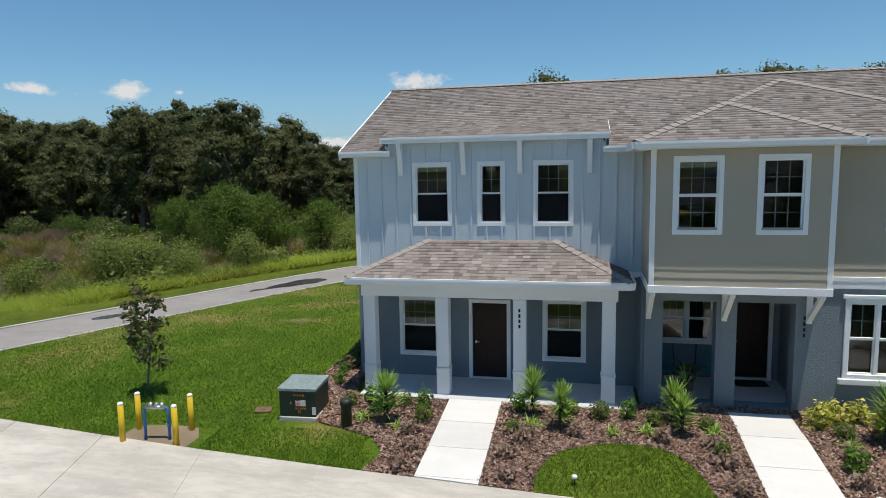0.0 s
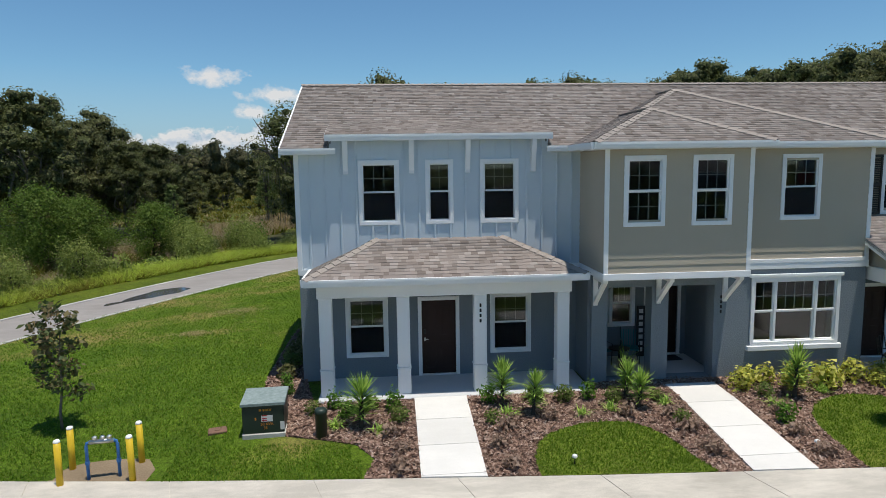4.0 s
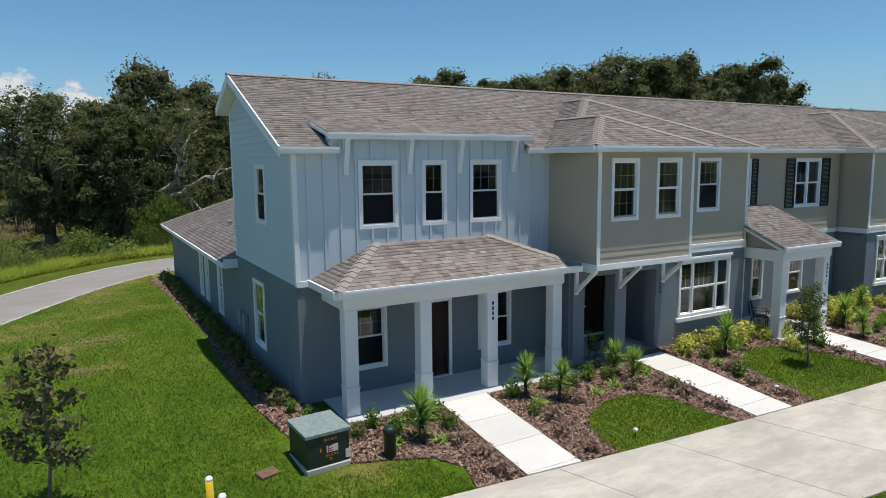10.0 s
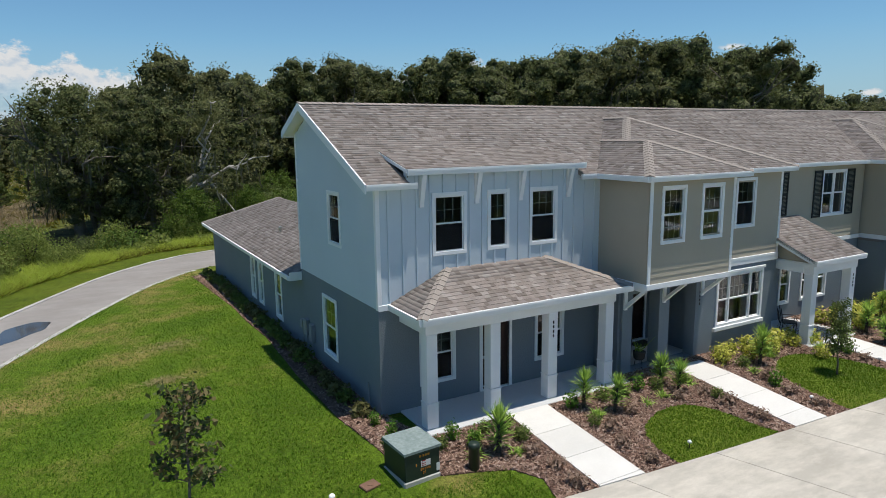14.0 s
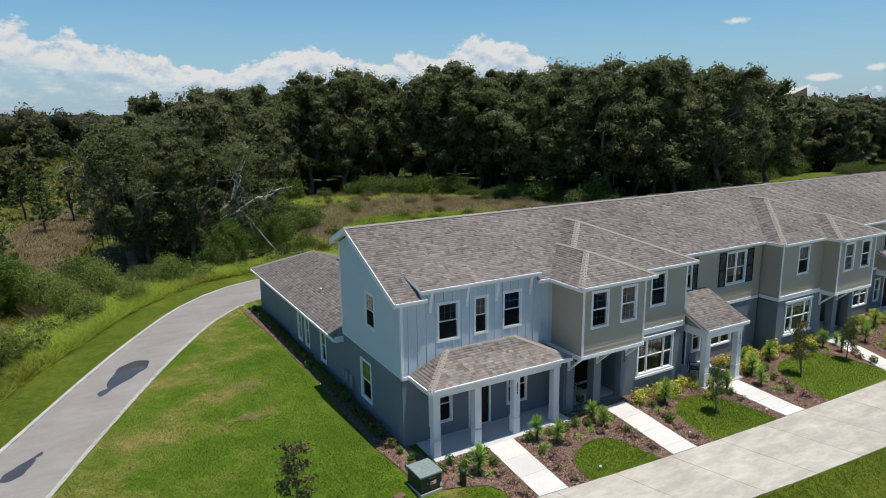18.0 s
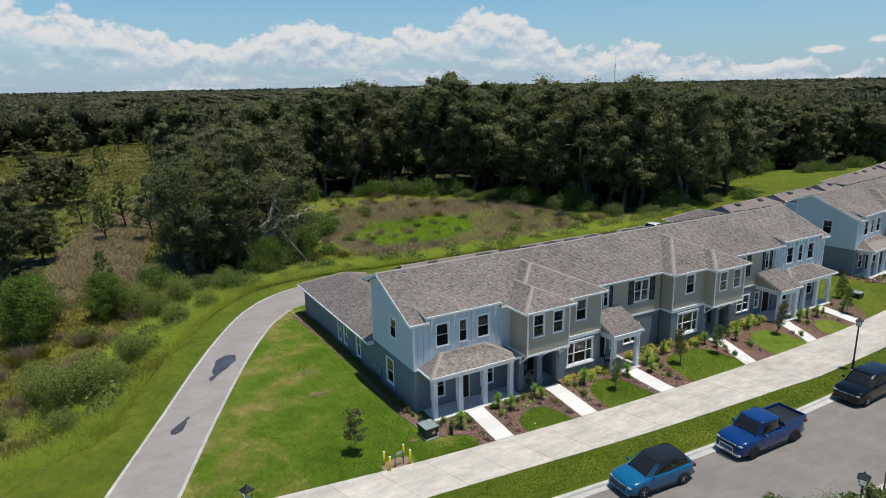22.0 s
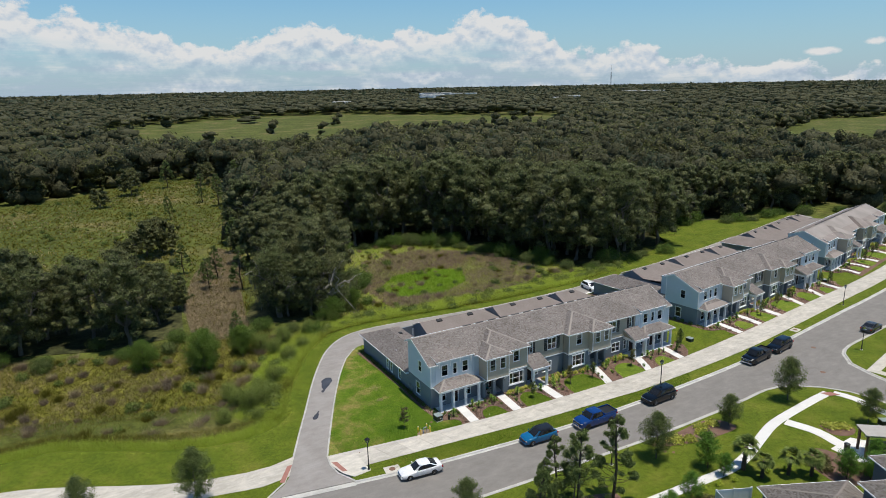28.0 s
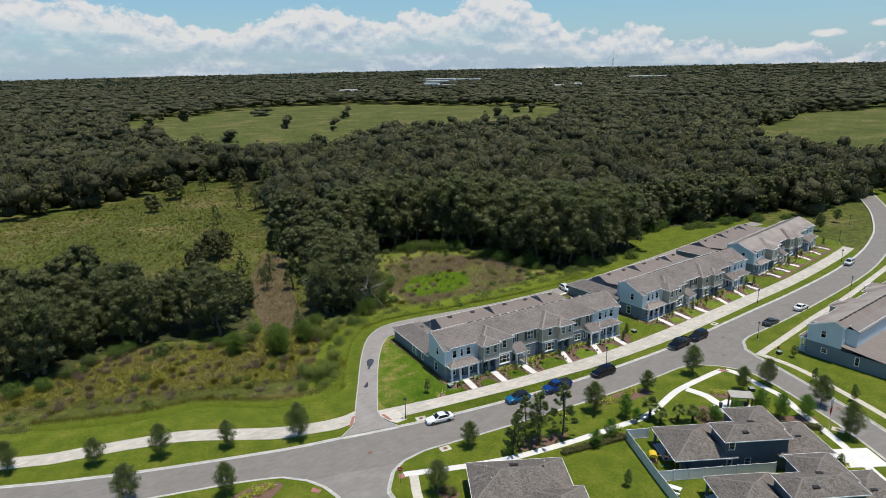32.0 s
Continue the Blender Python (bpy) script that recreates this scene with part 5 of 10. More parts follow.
    roof = s.ob("roof", SHINGLE, b, "long gabled roof of mottled brown-grey shingles")
    v, f = shingle_field(main[:4] + hips + dorm, 0.15, 0.18, 3)
    soup("roof_shingles", v, f, SHINGLE, roof, kind="stuff")
    s = Shape()
    for a, c in caps:
        cap_row(s, a, c)
    s.ob("cap_shingles", CAP, roof, kind="stuff")
    s = Shape()
    cap_row(s, (xa, ridge_y, rz), (xb, ridge_y, rz), 0.15)
    s.ob("cap_shingles", CAP, roof, kind="stuff")
    x = 2.0
    while x < 36:
        Shape().box(x, ridge_y + 0.15, rz - 0.06, x + 1.3, ridge_y + 0.45, rz + 0.03, 0.01).ob("ridge_vent", SHUTTER, roof, "dark ridge vent")
        x += 2.1
    # eaves and rakes
    for a, c in ((xa, -5.02), (0.40, 1.0), (9.05, 15.77), (23.82, 31.35), (36.77, xb)):
        fascia(b, (a, yf, zf), (c, yf, zf))
    for x0, x1, yfr in ((1.0, 5.34, 14.22), (5.34, 9.05, 15.12), (15.77, 19.48, 15.12), (19.48, 23.82, 14.22)):
        fascia(b, (x0, yfr, zf), (x1, yfr, zf))
    for x, y0, y1 in ((1.0, 16.4, 14.22), (15.77, 16.4, 15.12), (19.48, 15.2, 14.22)):
        fascia(b, (x, y0, zf), (x, y1, zf))
    for x, y0, y1 in ((5.34, 14.22, 15.2), (9.05, 15.12, 16.4), (23.82, 14.22, 16.4)):
        fascia(b, (x, y0, zf), (x, y1, zf))
    for x, sg in ((xa, 1), (xb, -1)):
        for p, q in (((yf, zf), (ridge_y, rz)), ((ridge_y, rz), (yb, zb))):
            Shape().prism([(p[0], p[1] - 0.22), (p[0], p[1] + 0.015), (q[0], q[1] + 0.015), (q[0], q[1] - 0.22)], x - 0.015 * sg, x + 0.025 * sg).ob("rake_board", WHITE, b)
        Shape().prism([(yf + 0.1, zf - 0.14), (ridge_y, rz - 0.14), (ridge_y, rz - 0.16), (yf + 0.1, zf - 0.16)], x, x + 0.4 * sg).ob("rake_soffit", WHITE, b)
        Shape().prism([(ridge_y, rz - 0.14), (yb, zb - 0.14), (yb, zb - 0.16), (ridge_y, rz - 0.16)], x, x + 0.4 * sg).ob("rake_soffit", WHITE, b)
        Shape().box(x, yb - 0.02, zb - 0.2, x + sg * 3.0, yb + 0.02, zb).ob("fascia_board", WHITE, b)
    for x0, x1 in ((-6.0, -5.24), (0.52, 31.23), (36.99, X_END)):
        Shape().box(x0, yf + 0.02, zf - 0.16, x1, 16.5, zf - 0.13).ob("eave_soffit", WHITE, b)
    for x0, x1, yfr, yend in ((1.02, 5.3, 14.24, 15.4), (5.3, 9.0, 15.14, 16.5), (15.8, 19.5, 15.14, 16.5), (19.5, 23.8, 14.24, 15.4)):
        Shape().box(x0, yfr, zf - 0.165, x1, yend, zf - 0.135).ob("eave_soffit", WHITE, b)
    # upper storey at the back, floors
    wall(b, "wall_rear_upper", BLUE, lambda u, d, z: (u, 25.0 + d, z), -4.5, X_END - 1.6, BAND, 7.1, (), "pale blue rear upper wall")
    for x in (-4.5, X_END - 1.6):
        Shape().box(x - 0.08, back, BAND, x + 0.08, 25.0, 7.15).ob("rear_return_wall", BLUE, b)
    for x in (-6.07, X_END - 1.5):
        Shape().box(x, back - 0.1, BAND, x + 1.5, back, 7.75).ob("rear_return_wall", BLUE, b)
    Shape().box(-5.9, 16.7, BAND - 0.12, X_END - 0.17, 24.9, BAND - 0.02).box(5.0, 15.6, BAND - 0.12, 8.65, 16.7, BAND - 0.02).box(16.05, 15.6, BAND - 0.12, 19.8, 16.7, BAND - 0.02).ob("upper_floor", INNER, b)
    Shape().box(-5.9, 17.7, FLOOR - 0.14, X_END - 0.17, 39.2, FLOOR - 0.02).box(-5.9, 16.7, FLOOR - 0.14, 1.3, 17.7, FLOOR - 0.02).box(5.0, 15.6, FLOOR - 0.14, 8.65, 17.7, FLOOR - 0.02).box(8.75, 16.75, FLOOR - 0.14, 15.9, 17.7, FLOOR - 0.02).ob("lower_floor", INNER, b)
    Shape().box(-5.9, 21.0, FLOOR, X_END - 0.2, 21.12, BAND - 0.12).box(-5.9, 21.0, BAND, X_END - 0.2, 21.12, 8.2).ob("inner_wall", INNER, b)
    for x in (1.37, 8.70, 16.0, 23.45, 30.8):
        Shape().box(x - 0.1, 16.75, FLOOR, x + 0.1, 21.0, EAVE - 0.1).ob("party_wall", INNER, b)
    # low rear wing with garages
    wall(b, "wall_rear", STUCCO, lambda u, d, z: (u, 39.4 + d, z), -6.07, X_END, -0.1, 2.72, [(x, 0.0, x + 4.6, 2.3) for x in (-4.6, 2.6, 9.9, 17.4, 24.8, 31.8)], "slate-blue stucco rear wall with garage openings")
    for x in (-4.6, 2.6, 9.9, 17.4, 24.8, 31.8):
        Shape().box(x + 0.005, 39.26, 0.0, x + 4.595, 39.34, 2.3, 0.01).ob("garage_door", WHITE, b, "white panelled garage door")
    ez = 2.97
    low, lowcaps = [], []
    s = Shape()
    y0, y1 = 23.0, 39.9
    # first block: hip with its ridge along y
    wx = 0.4
    c, half = (-6.5 + wx) / 2, (wx + 6.5) / 2
    pk = (c, y1 - half, ez + PITCH * half)
    low += [[(-6.5, y1, ez), (-6.5, y0, ez), (c, y0, pk[2]), pk], [(wx, y1, ez), (-6.5, y1, ez), pk], [(wx, y0, ez), (wx, y1, ez), pk, (c, y0, pk[2])]]
    lowcaps += [((-6.5, y1, ez), pk), ((wx, y1, ez), pk)]
    # garage roofs: low ridges along x, a gable at one end and a hip at the other
    gz, ry, yv = 2.75, 37.05, 34.2
    rzl = gz + PITCH * (ry - yv)
    for x0, x1 in ((2.9, 17.2), (17.2, 31.1), (31.1, X_END + 0.4)):
        hx = x1 - (ry - yv)
        low += [[(x1, y1, gz), (x0, y1, gz), (x0, ry, rzl), (hx, ry, rzl)], [(x0, yv, gz), (x1, yv, gz), (hx, ry, rzl), (x0, ry, rzl)], [(x1, yv, gz), (x1, y1, gz), (hx, ry, rzl)]]
        low += [[(x0, 23.0, gz + 1.2), (x1, 23.0, gz + 1.2), (x1, yv + 0.3, gz + 0.02), (x0, yv + 0.3, gz + 0.02)]]
        Shape().prism([(yv + 0.15, gz - 0.1), (39.7, gz - 0.1), (ry, rzl - 0.1)], x0 + 0.1, x0 + 0.22).ob("rear_gable", STUCCO, b)
        Shape().box(x0 + 0.1, 24.9, -0.1, x0 + 0.22, 39.4, gz - 0.1).ob("wing_wall", STUCCO, b)
        lowcaps += [((x0, ry, rzl), (hx, ry, rzl))]
    for pl in low:
        s = Shape()
        slab_of(s, pl, 0.10)
        lr = s.ob("rear_roof", SHINGLE_PLAIN, b, "low hipped rear roof of brown-grey shingles")
    v, f = shingle_field(low[:3], 0.15, 0.18, 9)
    soup("roof_shingles", v, f, SHINGLE, lr, kind="stuff")
    s = Shape()
    for a, c2 in lowcaps:
        cap_row(s, a, c2)
    s.ob("cap_shingles", CAP, lr, kind="stuff")
    fascia(b, (-6.5, y1, ez), (-6.5, y0, ez))
    fascia(b, (wx, y1, ez), (-6.5, y1, ez))
    fascia(b, (X_END + 0.4, y1, gz), (2.9, y1, gz))
    Shape().box(-6.5, y0 - 0.05, ez - 0.17, -6.05, y0, ez + 0.12).ob("fascia_board", WHITE, b)
    Shape().box(-6.48, y0, ez - 0.17, -6.07, y1, ez - 0.15).ob("eave_soffit", WHITE, b)
    for x, y in ((6.35, 36.55), (12.3, 36.5), (21.2, 36.55), (27.2, 36.55), (34.6, 36.5)):
        z = rzl - PITCH * (ry - y)
        s = Shape().prism([(y - 0.26, z - 0.10), (y - 0.26, z + 0.06), (y + 0.26, z + 0.27), (y + 0.26, z + 0.12)], x - 0.5, x + 0.5)
        s.ob("roof_vent", SHUTTER, b, "dark low roof vent")
    s = Shape().prism([(34.3, 3.75), (34.3, 4.05), (34.85, 4.05), (34.85, 3.75)], -2.2, -1.5).ob("roof_vent", SHUTTER, b, "dark low roof vent")
    s = Shape().lathe([(0.05, 0), (0.05, 0.28), (0.09, 0.29), (0.09, 0.36), (0.03, 0.40)], (-5.0, 29.3, 3.45), 10).ob("vent_pipe", METAL, b, "small metal vent pipe")
    # meters and boxes on the side wall
    fn = left_side(-6.07)
    for u, z0, w, h in ((22.3, 1.0, 0.32, 0.55), (22.75, 1.15, 0.22, 0.30), (21.75, 0.9, 0.28, 0.6)):
        Shape().box(u, 0.0, z0, u + w, 0.14, z0 + h, 0.012).mapped(fn).ob("meter_box", two_meter, b, "small grey utility box")
        Shape().tube([(-6.14, u + w / 2, 0.2), (-6.14, u + w / 2, z0)], 0.02, 8).ob("conduit", two_meter, b)
    Shape().tube([(-6.12, 17.2, 0.25), (-6.12, 17.2, 1.05)], 0.02, 8).ob("conduit", two_meter, b)
    return b


two_meter = two_scale("grey_box_paint", (0.22, 0.24, 0.26), (0.28, 0.30, 0.32), (0.16, 0.18, 0.20), 2, 30, 0.5)
TERRACE = terrace()
# the tabs of the nearest porch roof: some as pieces of their own, the rest joined
TABS = 300
for v, f, roof, first in NEAR_TABS:
    if first:
        NEAR_ROOF, PIECES = roof, [v[6 * k:6 * k + 6] for k in range(TABS)]
        v, f = v[6 * TABS:], [tuple(i - 6 * TABS for i in q) for q in f[2 * TABS:]]
    soup("porch_shingles", v, f, SHINGLE, roof, kind="stuff")
for plane, roof in PORCH_PLANES:
    v, f = shingle_field([plane], 0.145, 0.17, 7)
    soup("porch_shingles", v, f, SHINGLE, roof, kind="stuff")


def set_pose(x, y, a):
    """The pose of a copy whose house corner (-6.07, 16.5) comes to (x, y), turned by a degrees."""
    return pose(x, y, 0, 0, 0, a) @ pose(6.07, -16.5, 0)


COPIES = [set_pose(47.37, 18.6, 7.2), set_pose(97.6, 26.4, 13.0)]
# the neighbours stand too far off for single boards
FINE = ("siding_board", "batten")


def plain_copy(ob, m, far=True):
    o = copy_thing(ob, m)
    for c in list(o.children_recursive):
        k = c.name.split(".")[0]
        if k in FINE or (far and k == "roof_shingles"):
            bpy.data.objects.remove(c)
    return o


for k, m in enumerate(COPIES):
    plain_copy(TERRACE, m, k > 0)


# ---- plants ----
TWIG = two_scale("bleached_twigs", (0.30, 0.28, 0.25), (0.38, 0.36, 0.33), (0.22, 0.20, 0.18), 1, 12, 0.9, 0.4)


def cards(rng, centres, size, ragged=0.35):
    """Small leaf sprays as bent four-cornered pieces round the centres; returns vertices and faces."""
    n = len(centres)
    a = rng.normal(size=(n, 3))
    a /= np.linalg.norm(a, axis=1)[:, None]
    b = np.cross(a, rng.normal(size=(n, 3)))
    b /= np.linalg.norm(b, axis=1)[:, None]
    s = (size * (0.55 + 0.9 * rng.rand(n)))[:, None]
    c = np.cross(a, b)
    j = lambda: 1 + ragged * (rng.rand(n, 1) * 2 - 1)
    v = np.stack([centres - a * s * j(), centres + b * s * 0.55 * j() + c * s * 0.15, centres + a * s * j(), centres - b * s * 0.55 * j() + c * s * 0.15], 1)
    return v.reshape(-1, 3), np.arange(4 * n).reshape(n, 4)


def sprays(rng, centres, size, out, loose=0.7):
    """Small pointed leaf sprays, one three-cornered piece each, turned mostly outwards."""
    n = len(centres)
    nn = out + rng.normal(0, loose, (n, 3))
    nn /= np.linalg.norm(nn, axis=1)[:, None]
    a = np.cross(nn, rng.normal(size=(n, 3)))
    a /= np.linalg.norm(a, axis=1)[:, None]
    b = np.cross(nn, a)
    s = (size * (0.55 + 0.9 * rng.rand(n)))[:, None]
    v = np.stack([centres - a * s, centres + a * s * 0.6 + b * s * (0.35 + 0.5 * rng.rand(n, 1)), centres + a * s * 0.7 - b * s * (0.35 + 0.5 * rng.rand(n, 1))], 1)
    return v.reshape(-1, 3), np.arange(3 * n).reshape(n, 3)


def blades(rng, xy, z, height, width, lean=0.35, per=3):
    """Upright grass blades: thin triangles in tufts at the points xy."""
    n = len(xy) * per
    base = np.repeat(np.c_[xy, z], per, 0) + np.c_[rng.normal(0, width * 1.6, (n, 2)), np.zeros(n)]
    th = rng.rand(n) * 2 * np.pi
    side = np.c_[np.cos(th), np.sin(th), np.zeros(n)] * (width * (0.5 + rng.rand(n)))[:, None]
    h = height * (0.5 + 0.8 * rng.rand(n))
    tip = base + np.c_[rng.normal(0, lean, (n, 2)) * h[:, None], h]
    v = np.stack([base - side, base + side, tip], 1).reshape(-1, 3)
    return v, np.arange(3 * n).reshape(n, 3)


def limb_path(rng, a, b, bend=0.15, n=4):
    a, b = np.array(a, float), np.array(b, float)
    d = np.linalg.norm(b - a)
    pts = [a + (b - a) * k / n + (rng.normal(0, bend * d / n, 3) if 0 < k < n else 0) for k in range(n + 1)]
    return [tuple(p) for p in pts]


def ico():
    """Corners and faces of a ball of 80 triangles."""
    q = (1 + 5 ** 0.5) / 2
    v = [(-1, q, 0), (1, q, 0), (-1, -q, 0), (1, -q, 0), (0, -1, q), (0, 1, q), (0, -1, -q), (0, 1, -q), (q, 0, -1), (q, 0, 1), (-q, 0, -1), (-q, 0, 1)]
    f = [(0, 11, 5), (0, 5, 1), (0, 1, 7), (0, 7, 10), (0, 10, 11), (1, 5, 9), (5, 11, 4), (11, 10, 2), (10, 7, 6), (7, 1, 8), (3, 9, 4), (3, 4, 2), (3, 2, 6), (3, 6, 8), (3, 8, 9), (4, 9, 5), (2, 4, 11), (6, 2, 10), (8, 6, 7), (9, 8, 1)]
    v = [tuple(np.array(p) / np.linalg.norm(p)) for p in v]
    v12, f20 = np.array(v), np.array(f)
    mid, out = {}, []

    def m(a, b):
        k = (min(a, b), max(a, b))
        if k not in mid:
            p = np.array(v[a]) + np.array(v[b])
            v.append(tuple(p / np.linalg.norm(p)))
            mid[k] = len(v) - 1
        return mid[k]

    for a, b, c in f:
        x, y, z = m(a, b), m(b, c), m(c, a)
        out += [(a, x, z), (b, y, x), (c, z, y), (x, y, z)]
    return (v12, f20), (np.array(v), np.array(out))


ICO20, ICO80 = ico()


def lobes(rng, centres, radii, ball, rough=0.2):
    """Knobbly rounded leaf masses at the centres."""
    bv, bf = ball
    n, k = len(centres), len(bv)
    d = bv[None] * (1 + rough * rng.normal(size=(n, k, 1)))
    v = centres[:, None, :] + d * radii[:, None, :]
    f = bf[None] + (np.arange(n) * k)[:, None, None]
    return v.reshape(-1, 3), f.reshape(-1, 3)


def make_oak(seed, h=17.0, spread=7.0, count=1700, size=0.55, mats=None, trunk=0.45, low=0.22, bare=0.0, moss=0.0, name="oak_tree", label="", category="tree", bark=None, core=0.66, taper=0.8):
    """A broad tree: forked trunk, crooked limbs and a ragged crown of leaf sprays."""
    rng = np.random.RandomState(seed)
    t = thing(name, label, category)
    s = Shape()
    fork = h * (low + 0.10)
    lean = rng.normal(0, 0.05 * h, 2)
    top = np.array([lean[0], lean[1], fork])
    s.tube(limb_path(rng, (0, 0, -0.5), top, 0.12), [trunk * 1.25, trunk * 1.05, trunk * 0.95, trunk * 0.85, trunk * 0.75], 7)
    tips = []
    for i in range(7):
        th = 2 * math.pi * i / 7 + rng.normal(0, 0.3)
        up = 0.35 + 0.65 * rng.rand()
        r = spread * (1.15 - 0.65 * up) * (0.7 + 0.4 * rng.rand())
        end = np.array([top[0] + r * math.cos(th), top[1] + r * math.sin(th), fork + (h - fork) * up * 0.86])
        path = limb_path(rng, top, end, 0.28)
        s.tube(path, [trunk * 0.55, trunk * 0.42, trunk * 0.3, trunk * 0.2, trunk * 0.08], 5)
        tips.append(end)
        for k in range(3):
            st = np.array(path[2 + (k % 2)])
            e2 = st + rng.normal(0, 1, 3) * spread * 0.32 + np.array([0, 0, spread * 0.16])
            s.tube(limb_path(rng, st, e2, 0.25, 3), [trunk * 0.24, trunk * 0.17, trunk * 0.1, trunk * 0.04], 4)
            tips.append(e2)
    # leaders that stand out over the crown
    for k in np.argsort(-np.array(tips)[:, 2])[:5]:
        st = np.array(tips[k])
        e2 = st + np.array([rng.normal(0, 0.05 * h), rng.normal(0, 0.05 * h), h * (0.05 + 0.06 * rng.rand())])
        e2[2] = max(min(e2[2], h * 0.99), st[2] + 0.1)
        s.tube(limb_path(rng, st, e2, 0.2, 3), [trunk * 0.14, trunk * 0.1, trunk * 0.06, trunk * 0.02], 4)
        tips += [e2, (st + e2) / 2, (st + 2 * e2) / 3 + rng.normal(0, 0.3, 3)]
    s.ob("trunk", bark or BARK, t, "", True)
    tips = np.array(tips)
    # leaf masses: at the limbs' ends, and over an uneven dome from the skirt to the top
    nd = 58 if not bare else 26
    u = rng.normal(size=(nd, 3))
    u /= np.linalg.norm(u, axis=1)[:, None]
    u[:, 2] = np.where(u[:, 2] < -0.8, -u[:, 2], u[:, 2])
    rr = 0.62 + 0.38 * rng.rand(nd) ** 0.7
    mid = h * (1 + low * 0.35) / 2
    dome = np.array([top[0], top[1], mid]) + u * rr[:, None] * [spread * 0.88, spread * 0.88, (h - h * low * 0.35) * 0.48]
    heart = np.array([top[0], top[1], mid]) + rng.normal(0, 1, (9, 3)) * [spread * 0.36, spread * 0.36, (h - fork) * 0.22]
    keep = tips if bare else tips[rng.rand(len(tips)) < 0.6]
    cl = np.concatenate([keep, dome, heart])
    if bare:
        cl = cl[rng.rand(len(cl)) < 0.82]
    cl[:, 2] = np.clip(cl[:, 2], h * low * 0.4, h * 0.97)
    cl[:, :2] = top[:2] + (cl[:, :2] - top[:2]) * np.interp(cl[:, 2] / h, [0.5, 1.0], [1.0, taper])[:, None]
    w = 0.6 * rng.rand(len(cl)) + 0.7
    pick = rng.choice(len(cl), count, p=w / w.sum())
    rad = spread * (0.13 + 0.13 * rng.rand(len(cl)))
    u = rng.normal(size=(count, 3))
    u /= np.linalg.norm(u, axis=1)[:, None]
    c = cl[pick] + u * (rad[pick] * (0.55 + 0.48 * rng.rand(count)))[:, None] * [1.1, 1.1, 0.86]
    nm = int(count * moss)
    # inner lobes: the crown's inside shade is painted into their mottled colour
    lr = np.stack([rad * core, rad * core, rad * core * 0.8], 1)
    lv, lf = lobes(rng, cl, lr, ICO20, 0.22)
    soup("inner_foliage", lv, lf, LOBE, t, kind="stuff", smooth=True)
    v, f = sprays(rng, c[nm:], size, (u + [0, 0, 0.35])[nm:])
    soup("crown", v, f, mats[seed % len(mats)], t)
    if nm:
        b = c[:nm][c[:nm, 2] < h * 0.66]
        nm = len(b)
        hang = np.stack([b + [0, 0, 0.2], b + np.c_[rng.normal(0, 0.045, (nm, 2)), np.full(nm, -0.5)], b + np.c_[rng.normal(0, 0.12, (nm, 2)), -1.0 - 1.3 * rng.rand(nm)], b + np.c_[rng.normal(0, 0.045, (nm, 2)), np.full(nm, -0.6)]], 1)
        soup("hanging_moss", hang.reshape(-1, 3), np.arange(4 * nm).reshape(nm, 4), MOSS, t, "grey hanging moss", "stuff")
    if bare:
        s = Shape()
        for k in range(int(26 * bare)):
            st = tips[rng.randint(len(tips))]
            if st[2] > h * 0.68:
                continue
            e = st + rng.normal(0, 1, 3) * spread * 0.15 + np.array([0, 0, spread * 0.08])
            s.tube(limb_path(rng, st, e, 0.15, 3), [0.09, 0.06, 0.035, 0.012], 4)
        s.ob("bare_branchwork", TWIG, t, "bleached bare branches", kind="stuff")
    return t


def make_pine(seed, h=9.0, label="slender young pine with tufted needles", count=3000, needle=0.15):
    rng = np.random.RandomState(seed)
    t = thing("pine_tree", label, "tree")
    s = Shape()
    s.tube(limb_path(rng, (0, 0, -0.4), (rng.normal(0, .15), rng.normal(0, .15), h), 0.05, 5), [0.16, 0.14, 0.12, 0.09, 0.05, 0.015], 7)
    c = []
    levels = int(h * 1.6)
    for i in range(levels):
        z = h * (0.18 + 0.80 * i / levels)
        r = (1 - (z / h) ** 1.3) * h * 0.24 + 0.25
        for k in range(4):
            th = rng.rand() * 6.28
            e = (r * math.cos(th), r * math.sin(th), z + r * 0.35)
            s.tube([(0, 0, z), (e[0] * 0.5, e[1] * 0.5, z + r * 0.08), e], [0.035, 0.025, 0.01], 4)
            m = max(3, int(count / levels / 4))
            f = 0.62 + 0.45 * rng.rand(m, 1) ** 0.5
            c.append(np.array([0, 0, z]) + (np.array(e) - [0, 0, z]) * f + rng.normal(0, 0.10, (m, 3)))
    s.ob("trunk", DARKBARK, t, "", True)
    c = np.concatenate(c)
    v, f = sprays(rng, c, needle, np.tile([0.0, 0.0, 0.5], (len(c), 1)), 0.9)
    soup("crown", v, f, PINE, t, kind="stuff")
    return t


